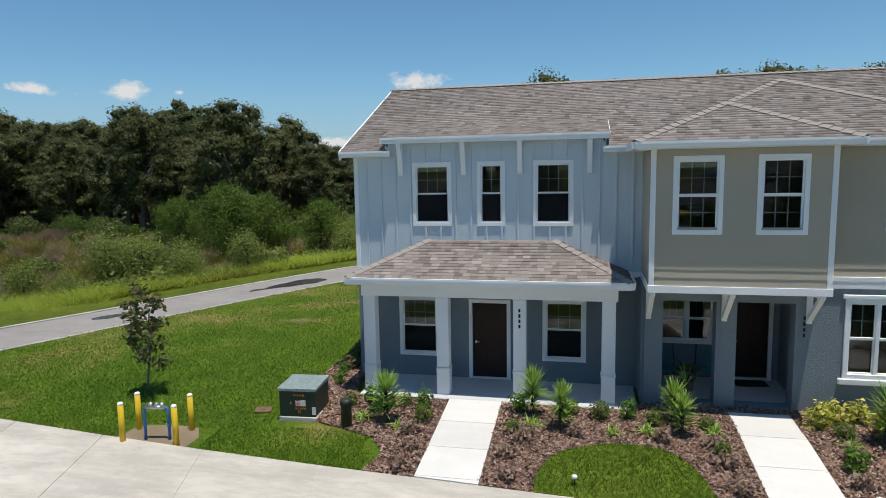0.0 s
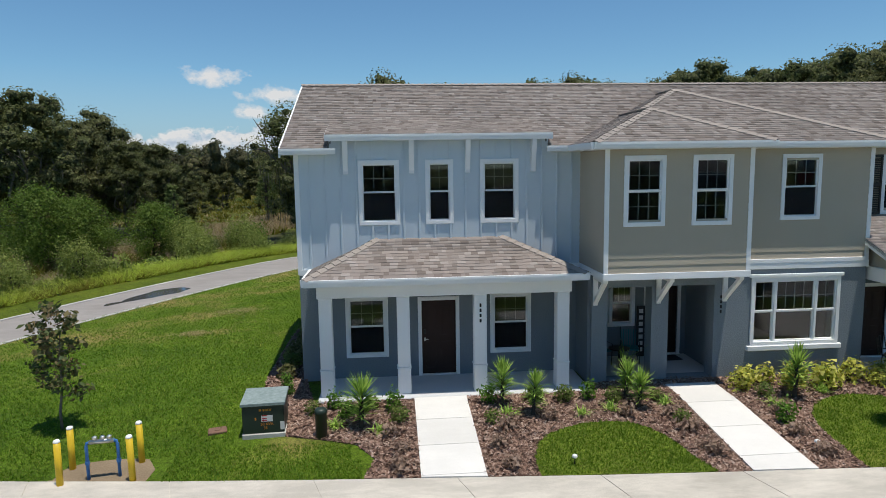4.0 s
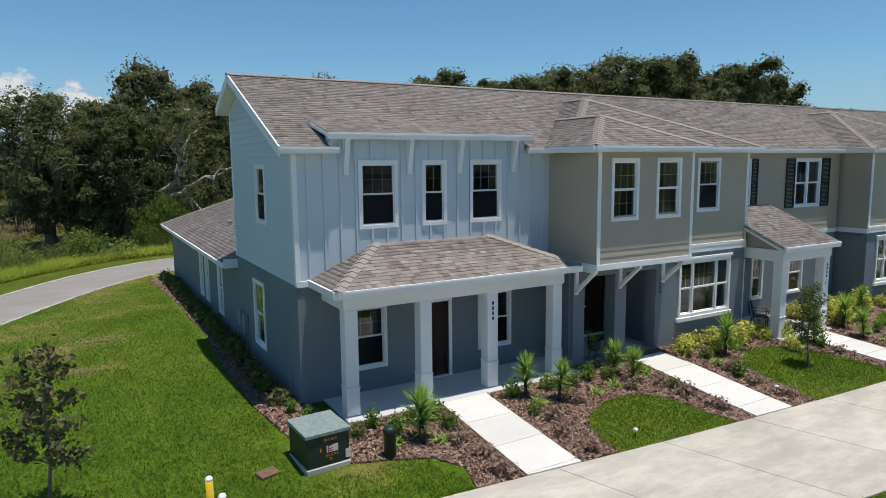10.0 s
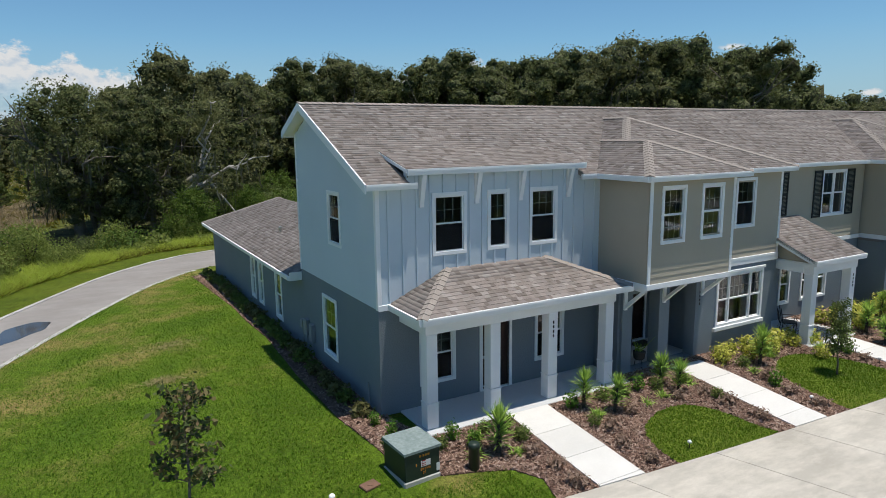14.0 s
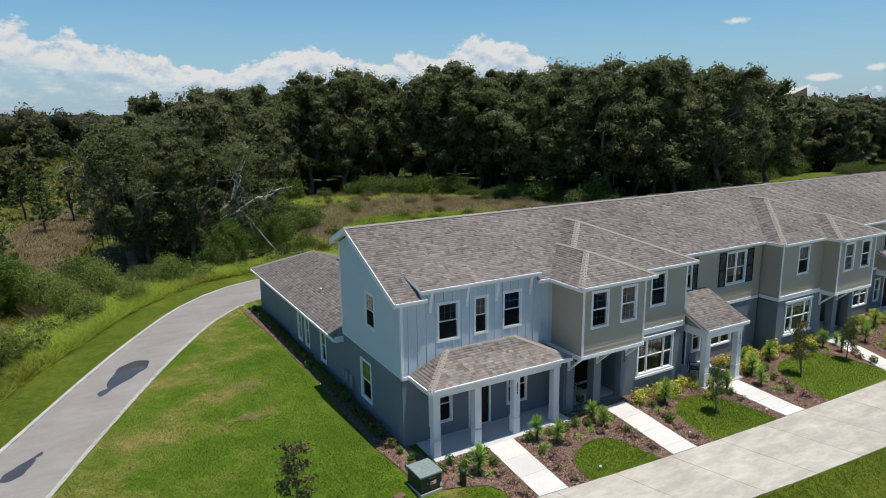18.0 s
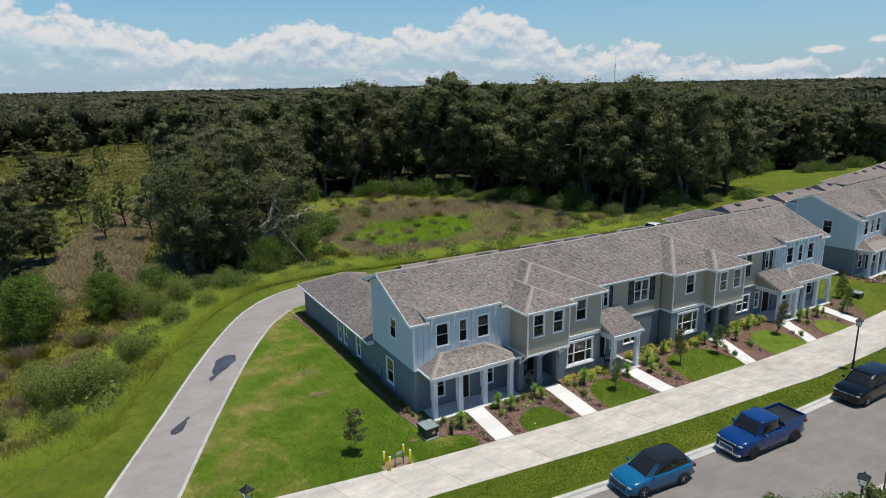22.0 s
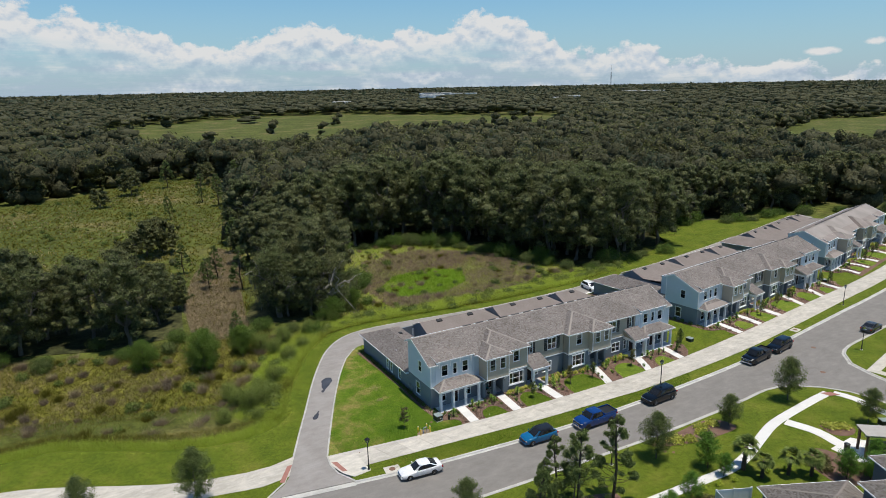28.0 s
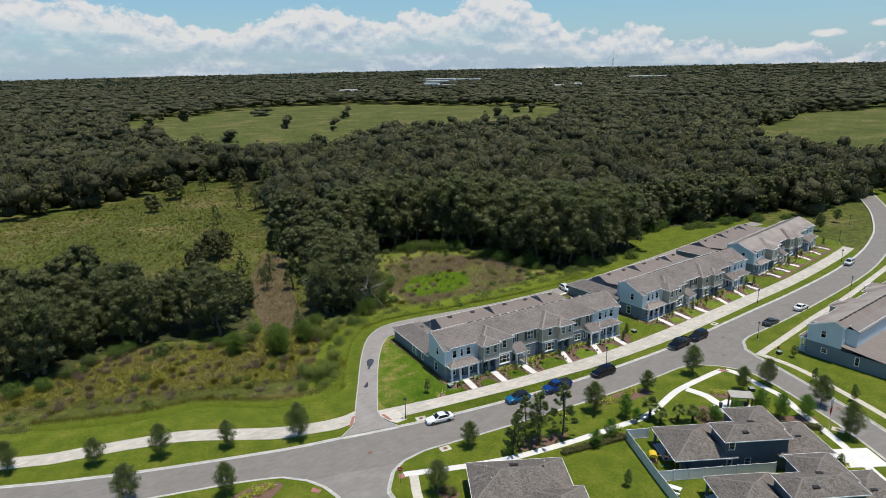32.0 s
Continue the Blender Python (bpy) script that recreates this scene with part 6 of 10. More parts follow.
def make_round_tree(seed, h, r, base, count, size, mat, name, label, bark, trunk=0.07):
    """A young tree with a straight trunk, steep limbs and an egg-shaped crown of fine leaves."""
    rng = np.random.RandomState(seed)
    t = thing(name, label, "tree")
    s, tw = Shape(), Shape()
    s.tube(limb_path(rng, (0, 0, -0.3), (rng.normal(0, 0.05), rng.normal(0, 0.05), h * 0.93), 0.04, 6), [trunk, trunk * 0.85, trunk * 0.72, trunk * 0.55, trunk * 0.4, trunk * 0.22, trunk * 0.06], 7)
    tips = []
    n = 46
    for k in range(n):
        f = k / (n - 1)
        z = base + (h - base) * (0.03 + 0.9 * f)
        w = r * math.sin(math.pi * min(0.97, 0.16 + 0.84 * f) ** 0.8) ** 0.7 * (0.75 + 0.4 * rng.rand())
        th = k * 2.4 + rng.normal(0, 0.3)
        e = np.array([w * math.cos(th), w * math.sin(th), min(z + w * 0.45, h)])
        tw.tube(limb_path(rng, (0, 0, z * 0.92), e, 0.15, 3), [trunk * 0.3, trunk * 0.22, trunk * 0.13, trunk * 0.04], 4)
        for q in (0.45, 0.72, 1.0):
            tips.append(np.array([0, 0, z * 0.92]) * (1 - q) + e * q)
    s.ob("trunk", bark, t, "", True)
    tw.ob("branchwork", bark, t, kind="stuff")
    tips = np.array(tips)
    pick = rng.randint(0, len(tips), count)
    u = rng.normal(size=(count, 3))
    c = tips[pick] + u * r * 0.118
    out = c - [0, 0, (h + base) / 2]
    v, f = sprays(rng, c, size, out / (np.linalg.norm(out, axis=1)[:, None] + 0.1) + [0, 0, 0.4], 0.85)
    soup("crown", v, f, mat, t, kind="stuff")
    return t


def make_bush(seed, r=1.0, h=1.2, mat=None, count=260, size=0.16, name="shrub", label="", stems=6):
    rng = np.random.RandomState(seed)
    t = thing(name, label, "shrub")
    s = Shape()
    tips = []
    for k in range(stems):
        th = 6.28 * k / stems + rng.normal(0, 0.4)
        e = (r * 0.6 * math.cos(th) * rng.rand(), r * 0.6 * math.sin(th) * rng.rand(), h * (0.5 + 0.4 * rng.rand()))
        s.tube([(0, 0, -0.1), (e[0] * 0.4, e[1] * 0.4, e[2] * 0.5), e], [0.03 * h, 0.022 * h, 0.008 * h], 4)
        tips.append(e)
    s.ob("stem_clump", DARKBARK, t, kind="stuff")
    u = rng.normal(size=(count, 3))
    u /= np.linalg.norm(u, axis=1)[:, None]
    lump = 1 + 0.25 * np.sin(3.1 * u[:, 0] * 2 + seed) * np.cos(2.7 * u[:, 1] * 2) + 0.2 * rng.normal(size=count)
    q = u * (lump * (0.55 + 0.45 * rng.rand(count) ** 0.5))[:, None] * [r, r, h * 0.5] + [0, 0, h * 0.52]
    q[:, 2] = np.abs(q[:, 2])
    v, f = sprays(rng, q, size * 1.15, u + [0, 0, 0.4], 0.8)
    soup("leaf_mass", v, f, mat, t, kind="stuff")
    return t


def scatter(proto, spots, rng, z=-1.2, lo=0.8, hi=1.25, group=""):
    """Copies of a plant at spots, turned and sized at random."""
    first = True
    for x, y, *rest in spots:
        k = rest[0] if rest else lo + (hi - lo) * rng.rand()
        zz = rest[1] if len(rest) > 1 else z
        m = pose(x, y, zz, rng.normal(0, 2), rng.normal(0, 2), 360 * rng.rand()) @ Matrix.Diagonal((k, k, k * (0.92 + 0.16 * rng.rand()), 1))
        if first:
            proto.matrix_world = m
            first = False
        else:
            o = copy_thing(proto, m)
            o.matrix_basis = m
        if group:
            proto["group"] = group


rng = np.random.RandomState(11)
WET = [(-8, 50), (2, 52), (14, 50.5), (27, 49.5), (48, 50.5), (60, 55), (56, 66), (52, 80), (46, 95), (38, 107), (26, 109), (14, 109), (5, 99), (4, 80), (6, 70), (-2, 60)]
MEADOW_W = [(-190, 250), (-95, 234), (-70, 240), (-44, 256), (-20, 284), (13, 284), (24, 258), (12, 205), (-3, 160), (-6, 132), (-8, 110), (-10, 92), (-20, 64), (-28, 66), (-27, 84), (-40, 88), (-74, 104), (-110, 118), (-200, 140)]
MARSH_W = [(-22, 26), (-26, 24.5), (-37, 27.5), (-49, 32.5), (-58, 33), (-75, 38.5), (-85, 48), (-79, 58), (-65, 66), (-56, 68), (-43, 63), (-30, 63), (-20, 60), (-11, 54), (-9, 48), (-14, 41)]
FIELD_2 = [(-8, 798), (73, 833), (188, 953), (326, 905), (427, 762), (509, 625), (400, 470), (304, 385), (221, 396), (181, 420), (119, 385), (77, 333), (32, 345), (2, 416), (-27, 510), (-20, 650)]
FIELD_R = [(330, 190), (414, 264), (635, 351), (800, 320), (760, 220), (520, 130), (330, 104), (306, 130)]
LAWN_BACK = [(60, 52), (100, 58), (140, 66), (190, 60), (185, 76), (148, 72), (131, 78), (118, 82), (99, 80), (94, 66), (82, 60)]
CORRIDOR = [(-27.5, 58), (-13.5, 58), (-13.0, 72), (-11, 84), (-9, 94), (-20, 94), (-27.5, 84)]
CLEAR = [WET, MEADOW_W, MARSH_W, FIELD_2, FIELD_R, LAWN_BACK, CORRIDOR]
sheet("lawn_back", [(58, 50.5), (80, 53.5), (100, 57.2), (120, 61), (140, 65.5), (153, 67.5), (160, 62), (190, 62), (185, 74), (148, 70), (131, 76), (118, 80), (99, 78), (93, 66), (80, 60), (66, 56)], LAWN_LUSH, -0.55, step=4, follow=False, label="mown grass behind the rear lane", category="lawn", skirt=1.2)


def wooded(x, y):
    """Where the woods stand."""
    edge = np.interp(x, [-400, -95, -79, -65, -56, -43, -35, -30, -18, -11, -4, 4, 15, 39, 47, 53, 58, 70, 94, 99, 131, 169, 178, 200, 240, 290, 400], [75, 62, 60, 69, 71, 66, 65, 66, 66, 62, 65, 72, 112, 110, 97, 82, 62, 60, 66, 79, 78, 69, 60, 66, 62, 66, 90])
    ok = y > edge
    for c in CLEAR:
        ok &= ~inside(c, x, y)
    scrub = np.sin(x * 12.9898 + y * 78.233) * 43758.5453
    ok |= inside(FIELD_2, x, y) & ((scrub - np.floor(scrub)) < 0.014)
    return ok


def wood_points(r0, r1, step, a0=-62, a1=82, seed=5, origin=(-20, -10)):
    """Jittered places of trees between two distances from the site."""
    g = np.random.RandomState(seed)
    xs = np.arange(-r1 * 1.0, r1 * 1.1, step)
    ys = np.arange(20, r1 * 1.1, step)
    x, y = np.meshgrid(xs, ys)
    x = (x + g.uniform(-0.42, 0.42, x.shape) * step).ravel()
    y = (y + g.uniform(-0.42, 0.42, y.shape) * step).ravel()
    d = np.hypot(x - origin[0], y - origin[1])
    az = np.degrees(np.arctan2(x - origin[0], y - origin[1]))
    ok = (d >= r0) & (d < r1) & (az > a0) & (az < a1) & wooded(x, y)
    return x[ok], y[ok], d[ok]


# near woods: single trees
OAK_LABEL = "tall live oak with a ragged dark crown and hanging moss"
protos = [make_oak(21 + i, 17.5 + 1.2 * (i % 3), 6.4 + 0.7 * (i % 2), 11500 if i < 4 else 5000, 0.18 if i < 4 else 0.26, [OAK_N, OAK_N2, OAK_N], 0.42, 0.13 + 0.05 * (i % 2), 0.0, 0.035 if i % 2 else 0.015, "oak_tree", OAK_LABEL, core=0.62 if i < 4 else 0.72) for i in range(8)]
x, y, d = wood_points(60, 145, 6.6, seed=5)
order = np.argsort(y - np.interp(x, [-90, -30, 0, 30, 50, 70, 100, 180], [60, 65, 68, 110, 85, 60, 78, 60]))
near = order[:230]
rest_near = order[230:]
g = np.random.RandomState(8)
groups = [[] for _ in protos]
for k, i in enumerate(near):
    sc = (0.84 if x[i] < -28 else 1.0) * (0.74 + 0.32 * g.rand())
    if -24 < x[i] < 20:
        sc = float(np.interp(x[i], [-20, -10, -6, 6, 18], [0.52, 0.65, 0.87, 1.01, 1.14])) * (0.80 + 0.26 * g.rand())
    elif x[i] <= -24 and y[i] < 100:
        sc = float(np.interp(x[i], [-48, -40, -36, -33, -31, -26], [0.84, 0.80, 0.74, 0.56, 0.46, 0.42])) * (0.82 + 0.26 * g.rand())
    elif x[i] >= 20:
        sc = float(np.interp(x[i], [20, 45, 70, 105, 125, 170], [1.18, 1.27, 1.18, 1.05, 0.98, 0.95])) * (0.86 + 0.2 * g.rand())
    groups[k % 4 if k < 110 else 4 + k % 4].append((x[i], y[i], sc, -1.3))
for p, spots in zip(protos, groups):
    scatter(p, spots, g, group="oaks of the wood's edge")
xe, ye, de = wood_points(145, 235, 7.0, a0=38, seed=15)
east = np.argsort(ye - np.interp(xe, [60, 94, 99, 131, 169, 178, 200, 240], [60, 66, 79, 78, 69, 60, 66, 62]))[:40]
for k in range(4):
    for i in east[k::4]:
        q = 0.92 + 0.22 * g.rand()
        copy_thing(protos[4 + k], pose(xe[i], ye[i], -1.3, 0, 0, 360 * g.rand()) @ Matrix.Diagonal((q, q, q, 1)))
# the two oaks that stand forward, one of them half bare
big = make_oak(40, 11.6, 7.2, 11000, 0.12, [OAK_N2], 0.70, 0.14, 2.2, 0.03, "oak_tree", "broad live oak with bleached bare limbs and grey moss", bark=TWIG, core=0.2)
big.matrix_world = pose(-3.8, 64.8, -1.3, 0, 0, 40)
big2 = make_oak(41, 14.6, 6.0, 17000, 0.13, [OAK_N], 0.55, 0.10, 0.6, 0.06, "oak_tree", "leaning live oak draped with grey moss", core=0.3, taper=0.45)
big2.matrix_world = pose(-12.4, 66.5, -1.3, 0, 0, 10)
for k, (px, py, hh) in enumerate(((-11.0, 74, 10.5), (-8.4, 71, 13.6))):
    o = make_oak(50 + k, hh, 5.2, 9000, 0.12, [OAK_N2], 0.3, 0.3, 0.5, 0.02, "oak_tree", "tall thin-crowned oak with open branches", core=0.2)
    o.matrix_world = pose(px, py, -1.3, 0, 0, 70 * k)


def wood_mass(name, px, py, per, size, hgt, rad, seed, label, mats, knobs=5, ball=ICO80, lobe=LOBE_FAR):
    """Woods too deep to tell tree from tree: lumpy crowns of leaf sprays, joined."""
    g = np.random.RandomState(seed)
    n = len(px)
    if not n:
        return
    h = hgt * (0.80 + 0.30 * g.rand(n))
    r = rad * (0.75 + 0.6 * g.rand(n))
    q = np.repeat(np.arange(n), knobs)
    w = np.clip(g.normal(size=(len(q), 3)), -1.5, 1.5) * [0.34, 0.34, 0.2]
    cc = np.c_[px[q], py[q], h[q] * 0.58 - 1.2] + w * np.c_[r[q], r[q], h[q] * 0.8]
    cc[::knobs] = np.c_[px, py, h * 0.52 - 1.2]
    if knobs > 3:
        cc[1::knobs] = np.c_[px + g.normal(0, r * 0.3), py + g.normal(0, r * 0.3), h * 0.2 - 1.2]
    rr2 = np.c_[r[q], r[q], h[q] * 0.42] * (0.40 + 0.24 * g.rand(len(q)))[:, None]
    pick = np.repeat(np.arange(n), per) * knobs + g.randint(0, knobs, n * per)
    u = g.normal(size=(n * per, 3))
    u /= np.linalg.norm(u, axis=1)[:, None]
    u[:, 2] = np.where(u[:, 2] < -0.3, -u[:, 2], u[:, 2])
    v, f = sprays(g, cc[pick] + u * rr2[pick] * (0.86 + 0.32 * g.rand(n * per))[:, None], size, u + [0, 0, 0.35])
    rep = pick // knobs
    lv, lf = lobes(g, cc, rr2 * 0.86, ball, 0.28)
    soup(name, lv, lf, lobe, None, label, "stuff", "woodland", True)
    half = len(mats)
    for k, m in enumerate(mats):
        sel = (rep % half) == k
        fi = np.nonzero(sel)[0]
        vv = v.reshape(-1, 3, 3)[fi].reshape(-1, 3)
        soup(name, vv, np.arange(len(vv)).reshape(-1, 3), m, None, label, "stuff", "woodland")


wood_mass("woodland", x[rest_near], y[rest_near], 1100, 0.27, 19.5, 5.2, 1, "dense dark oak woodland", [OAK, OAK_FAR], 6, ICO20)
x2, y2, d2 = wood_points(145, 330, 8.5, seed=6)
wood_mass("woodland", x2, y2, 400, 0.58, 17.0, 6.4, 2, "dense dark oak woodland beyond the meadow", [OAK_FAR, OAK, HAZE_FAR], 5, ICO20)
x3, y3, d3 = wood_points(330, 800, 11.0, a0=-45, a1=75, seed=7)
wood_mass("woodland", x3, y3, 62, 1.15, 15.0, 8.4, 3, "distant dark woodland", [OAK_FAR, OAK, HAZE_FAR], 4, ICO20, LOBE_FAR)
x4, y4, d4 = wood_points(800, 2000, 20.0, a0=-40, a1=72, seed=9)
wood_mass("woodland", x4, y4, 12, 2.4, 15.0, 17.0, 4, "far woodland", [OAK_FAR, HAZE_FAR], 3, ICO20, LOBE_FAR)
x5, y5, d5 = wood_points(2000, 4900, 70.0, a0=-38, a1=70, seed=10)
wood_mass("woodland", x5, y5, 8, 9.0, 17.0, 62.0, 5, "woodland at the horizon", [OAK_FAR, HAZE_FAR], 3, ICO20, LOBE_FAR)
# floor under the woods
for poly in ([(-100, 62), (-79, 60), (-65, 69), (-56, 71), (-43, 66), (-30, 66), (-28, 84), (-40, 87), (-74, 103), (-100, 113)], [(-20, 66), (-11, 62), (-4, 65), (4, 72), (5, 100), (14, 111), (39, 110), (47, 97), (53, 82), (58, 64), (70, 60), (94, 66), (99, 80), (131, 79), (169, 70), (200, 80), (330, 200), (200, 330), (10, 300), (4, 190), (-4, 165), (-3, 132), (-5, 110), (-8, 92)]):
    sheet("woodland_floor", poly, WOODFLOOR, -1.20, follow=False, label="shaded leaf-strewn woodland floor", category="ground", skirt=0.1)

# undergrowth along the wood's edge
under = make_bush(61, 2.0, 2.6, UNDER, 3000, 0.09, "undergrowth_shrub", "dense green undergrowth at the wood's edge")
under2 = make_bush(62, 1.7, 2.2, STREET_LEAF, 2800, 0.09, "undergrowth_shrub", "leafy olive undergrowth at the wood's edge")
EDGE = curve_pts([(-79, 57.5), (-65, 66), (-56, 68.5), (-43, 63.5), (-31, 63.5)], 3) + curve_pts([(-20, 63), (-11, 58.5), (-3, 61), (5, 69), (6, 99), (15, 109), (27, 108), (39, 106), (46, 94), (51, 80), (56, 65), (61, 57.5), (70, 57), (82, 60)], 3.0) + curve_pts([(99, 78), (118, 79), (131, 75), (150, 69), (168, 66)], 4)
EDGE = [(px + 2.0 * (28 - px) / math.hypot(28 - px, 74 - py), py + 2.0 * (74 - py) / math.hypot(28 - px, 74 - py)) if 0 < px < 84 else (px, py - 1.5) for px, py in EDGE]
g = np.random.RandomState(4)
spots = [(px + g.normal(0, 1.7), py + g.normal(0, 1.7), (0.55 + 1.0 * g.rand()) if px > 2 else (0.5 + 0.55 * g.rand()), -1.3) for px, py in EDGE]
scatter(under, spots[::2], g, group="undergrowth")
scatter(under2, spots[1::2], g, group="undergrowth")
# bright young trees at the edge of the marsh
br = make_round_tree(63, 6.0, 2.7, 0.15, 15000, 0.085, MARSHTREE, "young_tree", "dense green young tree at the marsh", DARKBARK, 0.12)
scatter(br, [(-28.5, 53, 0.95, -1.3), (-22, 57, 0.6, -1.3), (-4.5, 58.5, 0.8, -1.3), (1.5, 63, 0.7, -1.3), (-29.4, 48.8, 1.0, -1.3), (-37.6, 54, 0.8, -1.3), (-22.8, 52.6, 0.85, -1.3)], g)
# pines of the meadow
pn = make_pine(70, 9.0)
scatter(pn, [(-17.7, 100, 0.9, -1.3), (-21.3, 98, 0.6, -1.3), (-14.7, 88, 1.15, -1.3), (-9.5, 123, 1.2, -1.3), (-2.6, 211, 1.2, -1.3), (1.3, 199, 1.3, -1.3), (-18, 181, 1.0, -1.3), (-9.3, 260, 1.5, -1.3), (-22.4, 56.5, 0.7, -1.3), (-21, 92, 0.9, -1.3), (-24, 108, 0.9, -1.3), (16, 238, 1.5, -1.3)], g, group="meadow pines")
mt = make_oak(71, 9.0, 4.6, 2600, 0.30, [OAK], 0.25, 0.15, 0, 0, "oak_tree", "round dark oak standing in the meadow")
scatter(mt, [(-30, 131, 1.1, -1.3), (-26, 134, 1.0, -1.3), (-35, 124, 0.7, -1.3), (-25, 247, 1.2, -1.3), (-38, 221, 0.8, -1.3), (-60, 250, 1.2, -1.3), (8, 262, 1.1, -1.3), (-36, 283, 1.2, -1.3), (13, 218, 1.0, -1.3)], g, group="meadow oaks")
# pale scrub on the bank
ps = make_bush(72, 1.2, 2.8, PALE, 4600, 0.058, "scrub_bush", "pale grey-green scrub bush on the bank", 9)
scatter(ps, [(-24.6, 31.6, 1.2, -0.65), (-26.2, 31.2, 1.12, -0.7), (-24.1, 34.6, 0.95, -0.65), (-21.4, 37.4, 1.0, -0.65), (-17.0, 44.5, 1.0, -1.1), (-18.3, 48.6, 0.98, -0.8), (-13.6, 47.6, 0.9, -1.0), (-19.8, 51.5, 1.2, -1.2), (-30, 29, 0.8, -1.0), (-22.6, 33, 0.8, -0.9), (-15.7, 52.5, 1.1, -1.2), (-10.5, 54.6, 1.0, -1.2), (-5, 57.6, 0.9, -1.2), (-27.5, 33.5, 1.0, -1.1), (-26, 27.6, 0.7, -0.8), (-28, 36.5, 0.9, -1.2)], g, group="scrub on the bank")
along = [p for p in offset_line(BANK, 5.6) if -45 < p[0] < 70]
for k, (mat, lbl, rr, hh) in enumerate(((SHRUB, "leafy green shrub on the bank", 0.9, 1.1), (PALE, "pale feathery shrub on the bank", 0.8, 1.3), (REED, "bright green rank growth on the bank", 0.8, 0.8))):
    bb = make_bush(130 + k, rr, hh, mat, 700, 0.085, "bank_shrub", lbl, 6)
    sp = []
    for j in range(56):
        q = along[g.randint(len(along))]
        sp.append((q[0] + g.normal(0, 1.3), q[1] + g.normal(0, 1.3), 0.6 + 0.9 * g.rand(), -1.0))
    scatter(bb, sp, g, group="shrubs of the bank")
gs = make_bush(73, 1.0, 1.2, SHRUB, 450, 0.12, "shrub", "low green shrub in the wet meadow")
spots = []
for poly, n in ((MARSH_W, 46), (WET, 60), (MEADOW_W, 60)):
    px, py = g.uniform(-110, 60, 6000), g.uniform(24, 282, 6000)
    ok = inside(poly, px, py)
    spots += [(a, b, 0.35 + 0.75 * g.rand(), -1.25) for a, b in list(zip(px[ok], py[ok]))[:n]]
scatter(gs, spots, g, group="meadow shrubs")

# tussocks
def make_tussock(seed, mat, label, h=0.8):
    rng = np.random.RandomState(seed)
    t = thing("sedge_tussock", label, "grass")
    v, f = blades(rng, rng.normal(0, 0.17, (120, 2)), np.zeros(120), h, 0.022, 0.5, 3)
    soup("foliage", v, f, mat, t, kind="stuff")
    return t


for k, (mat, lbl) in enumerate(((TUSSOCK, "grey-brown dead sedge tussock in the marsh"), (MEADOWG, "bright green sedge tussock in the marsh"), (DRY, "straw-coloured sedge tussock in the marsh"))):
    px, py = g.uniform(-85, 60, 9000), g.uniform(24, 110, 9000)
    ok = inside(MARSH_W, px, py)
    ok2 = inside(WET, px, py)
    sp = [(a, b, 0.7 + 0.9 * g.rand(), -1.3) for a, b in list(zip(px[ok], py[ok]))[:(90 if k == 0 else 40)] + list(zip(px[ok2], py[ok2]))[:45]]
    scatter(make_tussock(120 + k, mat, lbl), sp, g, group="tussocks of the marsh")

# rough grasses
def grass_stuff(name, poly, n, hgt, wid, mat, label, seed, z=-1.27, lean=0.8, per=3, keep=None):
    g = np.random.RandomState(seed)
    xs, ys = [p[0] for p in poly], [p[1] for p in poly]
    pts = []
    need = n
    tries = 0
    while need > 0 and tries < 40:
        px, py = g.uniform(min(xs), max(xs), 4 * n), g.uniform(min(ys), max(ys), 4 * n)
        ok = inside(poly, px, py)
        if keep is not None:
            ok &= keep(px, py, g)
        q = np.c_[px[ok], py[ok]][:need]
        pts.append(q)
        need -= len(q)
        tries += 1
    xy = np.concatenate(pts)
    zz = z(xy[:, 0], xy[:, 1]) if callable(z) else np.full(len(xy), z)
    v, f = blades(g, xy, zz, hgt, wid, lean, per)
    return soup(name, v, f, mat, None, label, "stuff", "grass")


def clumpy(scale, level, ox=0.0):
    def fn(px, py, g):
        s = np.sin(px / scale + ox) * np.cos(py / scale * 1.3 + 2 * ox) + 0.6 * np.sin(px / scale * 2.3 + 1.7 + ox) * np.sin(py / scale * 2.1 + 0.4) + 0.5 * g.normal(size=px.shape)
        return s > level
    return fn


GREEN_POOL = [(12, 64), (22, 62), (30, 67), (33, 74), (28, 80), (17, 78), (11, 72)]
sheet("wet_meadow", WET, WETGROUND, -1.262, follow=False, label="wet meadow of brown sedge and green rushes", category="meadow", skirt=0.1)
grass_stuff("meadow_grass", WET, 20000, 0.6, 0.035, REED, "mixed green sedge of the wet meadow", 1)
grass_stuff("dry_grass", [(8, 58), (24, 54), (41, 58), (50, 66), (47, 84), (34, 97), (16, 94), (8, 72)], 14000, 0.7, 0.035, PURPLE, "brown seedheads of the wet meadow", 2, keep=lambda px, py, g: clumpy(7, 0.0)(px, py, g) & ~inside(GREEN_POOL, px, py))
grass_stuff("dry_grass", [(8, 58), (24, 54), (41, 58), (50, 66), (47, 84), (34, 97), (16, 94), (8, 72)], 9000, 0.7, 0.03, DRY, "straw-coloured grass of the wet meadow", 12, keep=lambda px, py, g: clumpy(6, 0.1, 2)(px, py, g) & ~inside(GREEN_POOL, px, py))
grass_stuff("green_patch_grass", GREEN_POOL, 15000, 0.45, 0.05, LIME, "bright green water plants", 3, keep=clumpy(4, -0.4, 1))
sheet("marsh", MARSH_W, MARSHGROUND, -1.262, follow=False, label="marshy meadow of sedge below the bank", category="meadow", skirt=0.1)
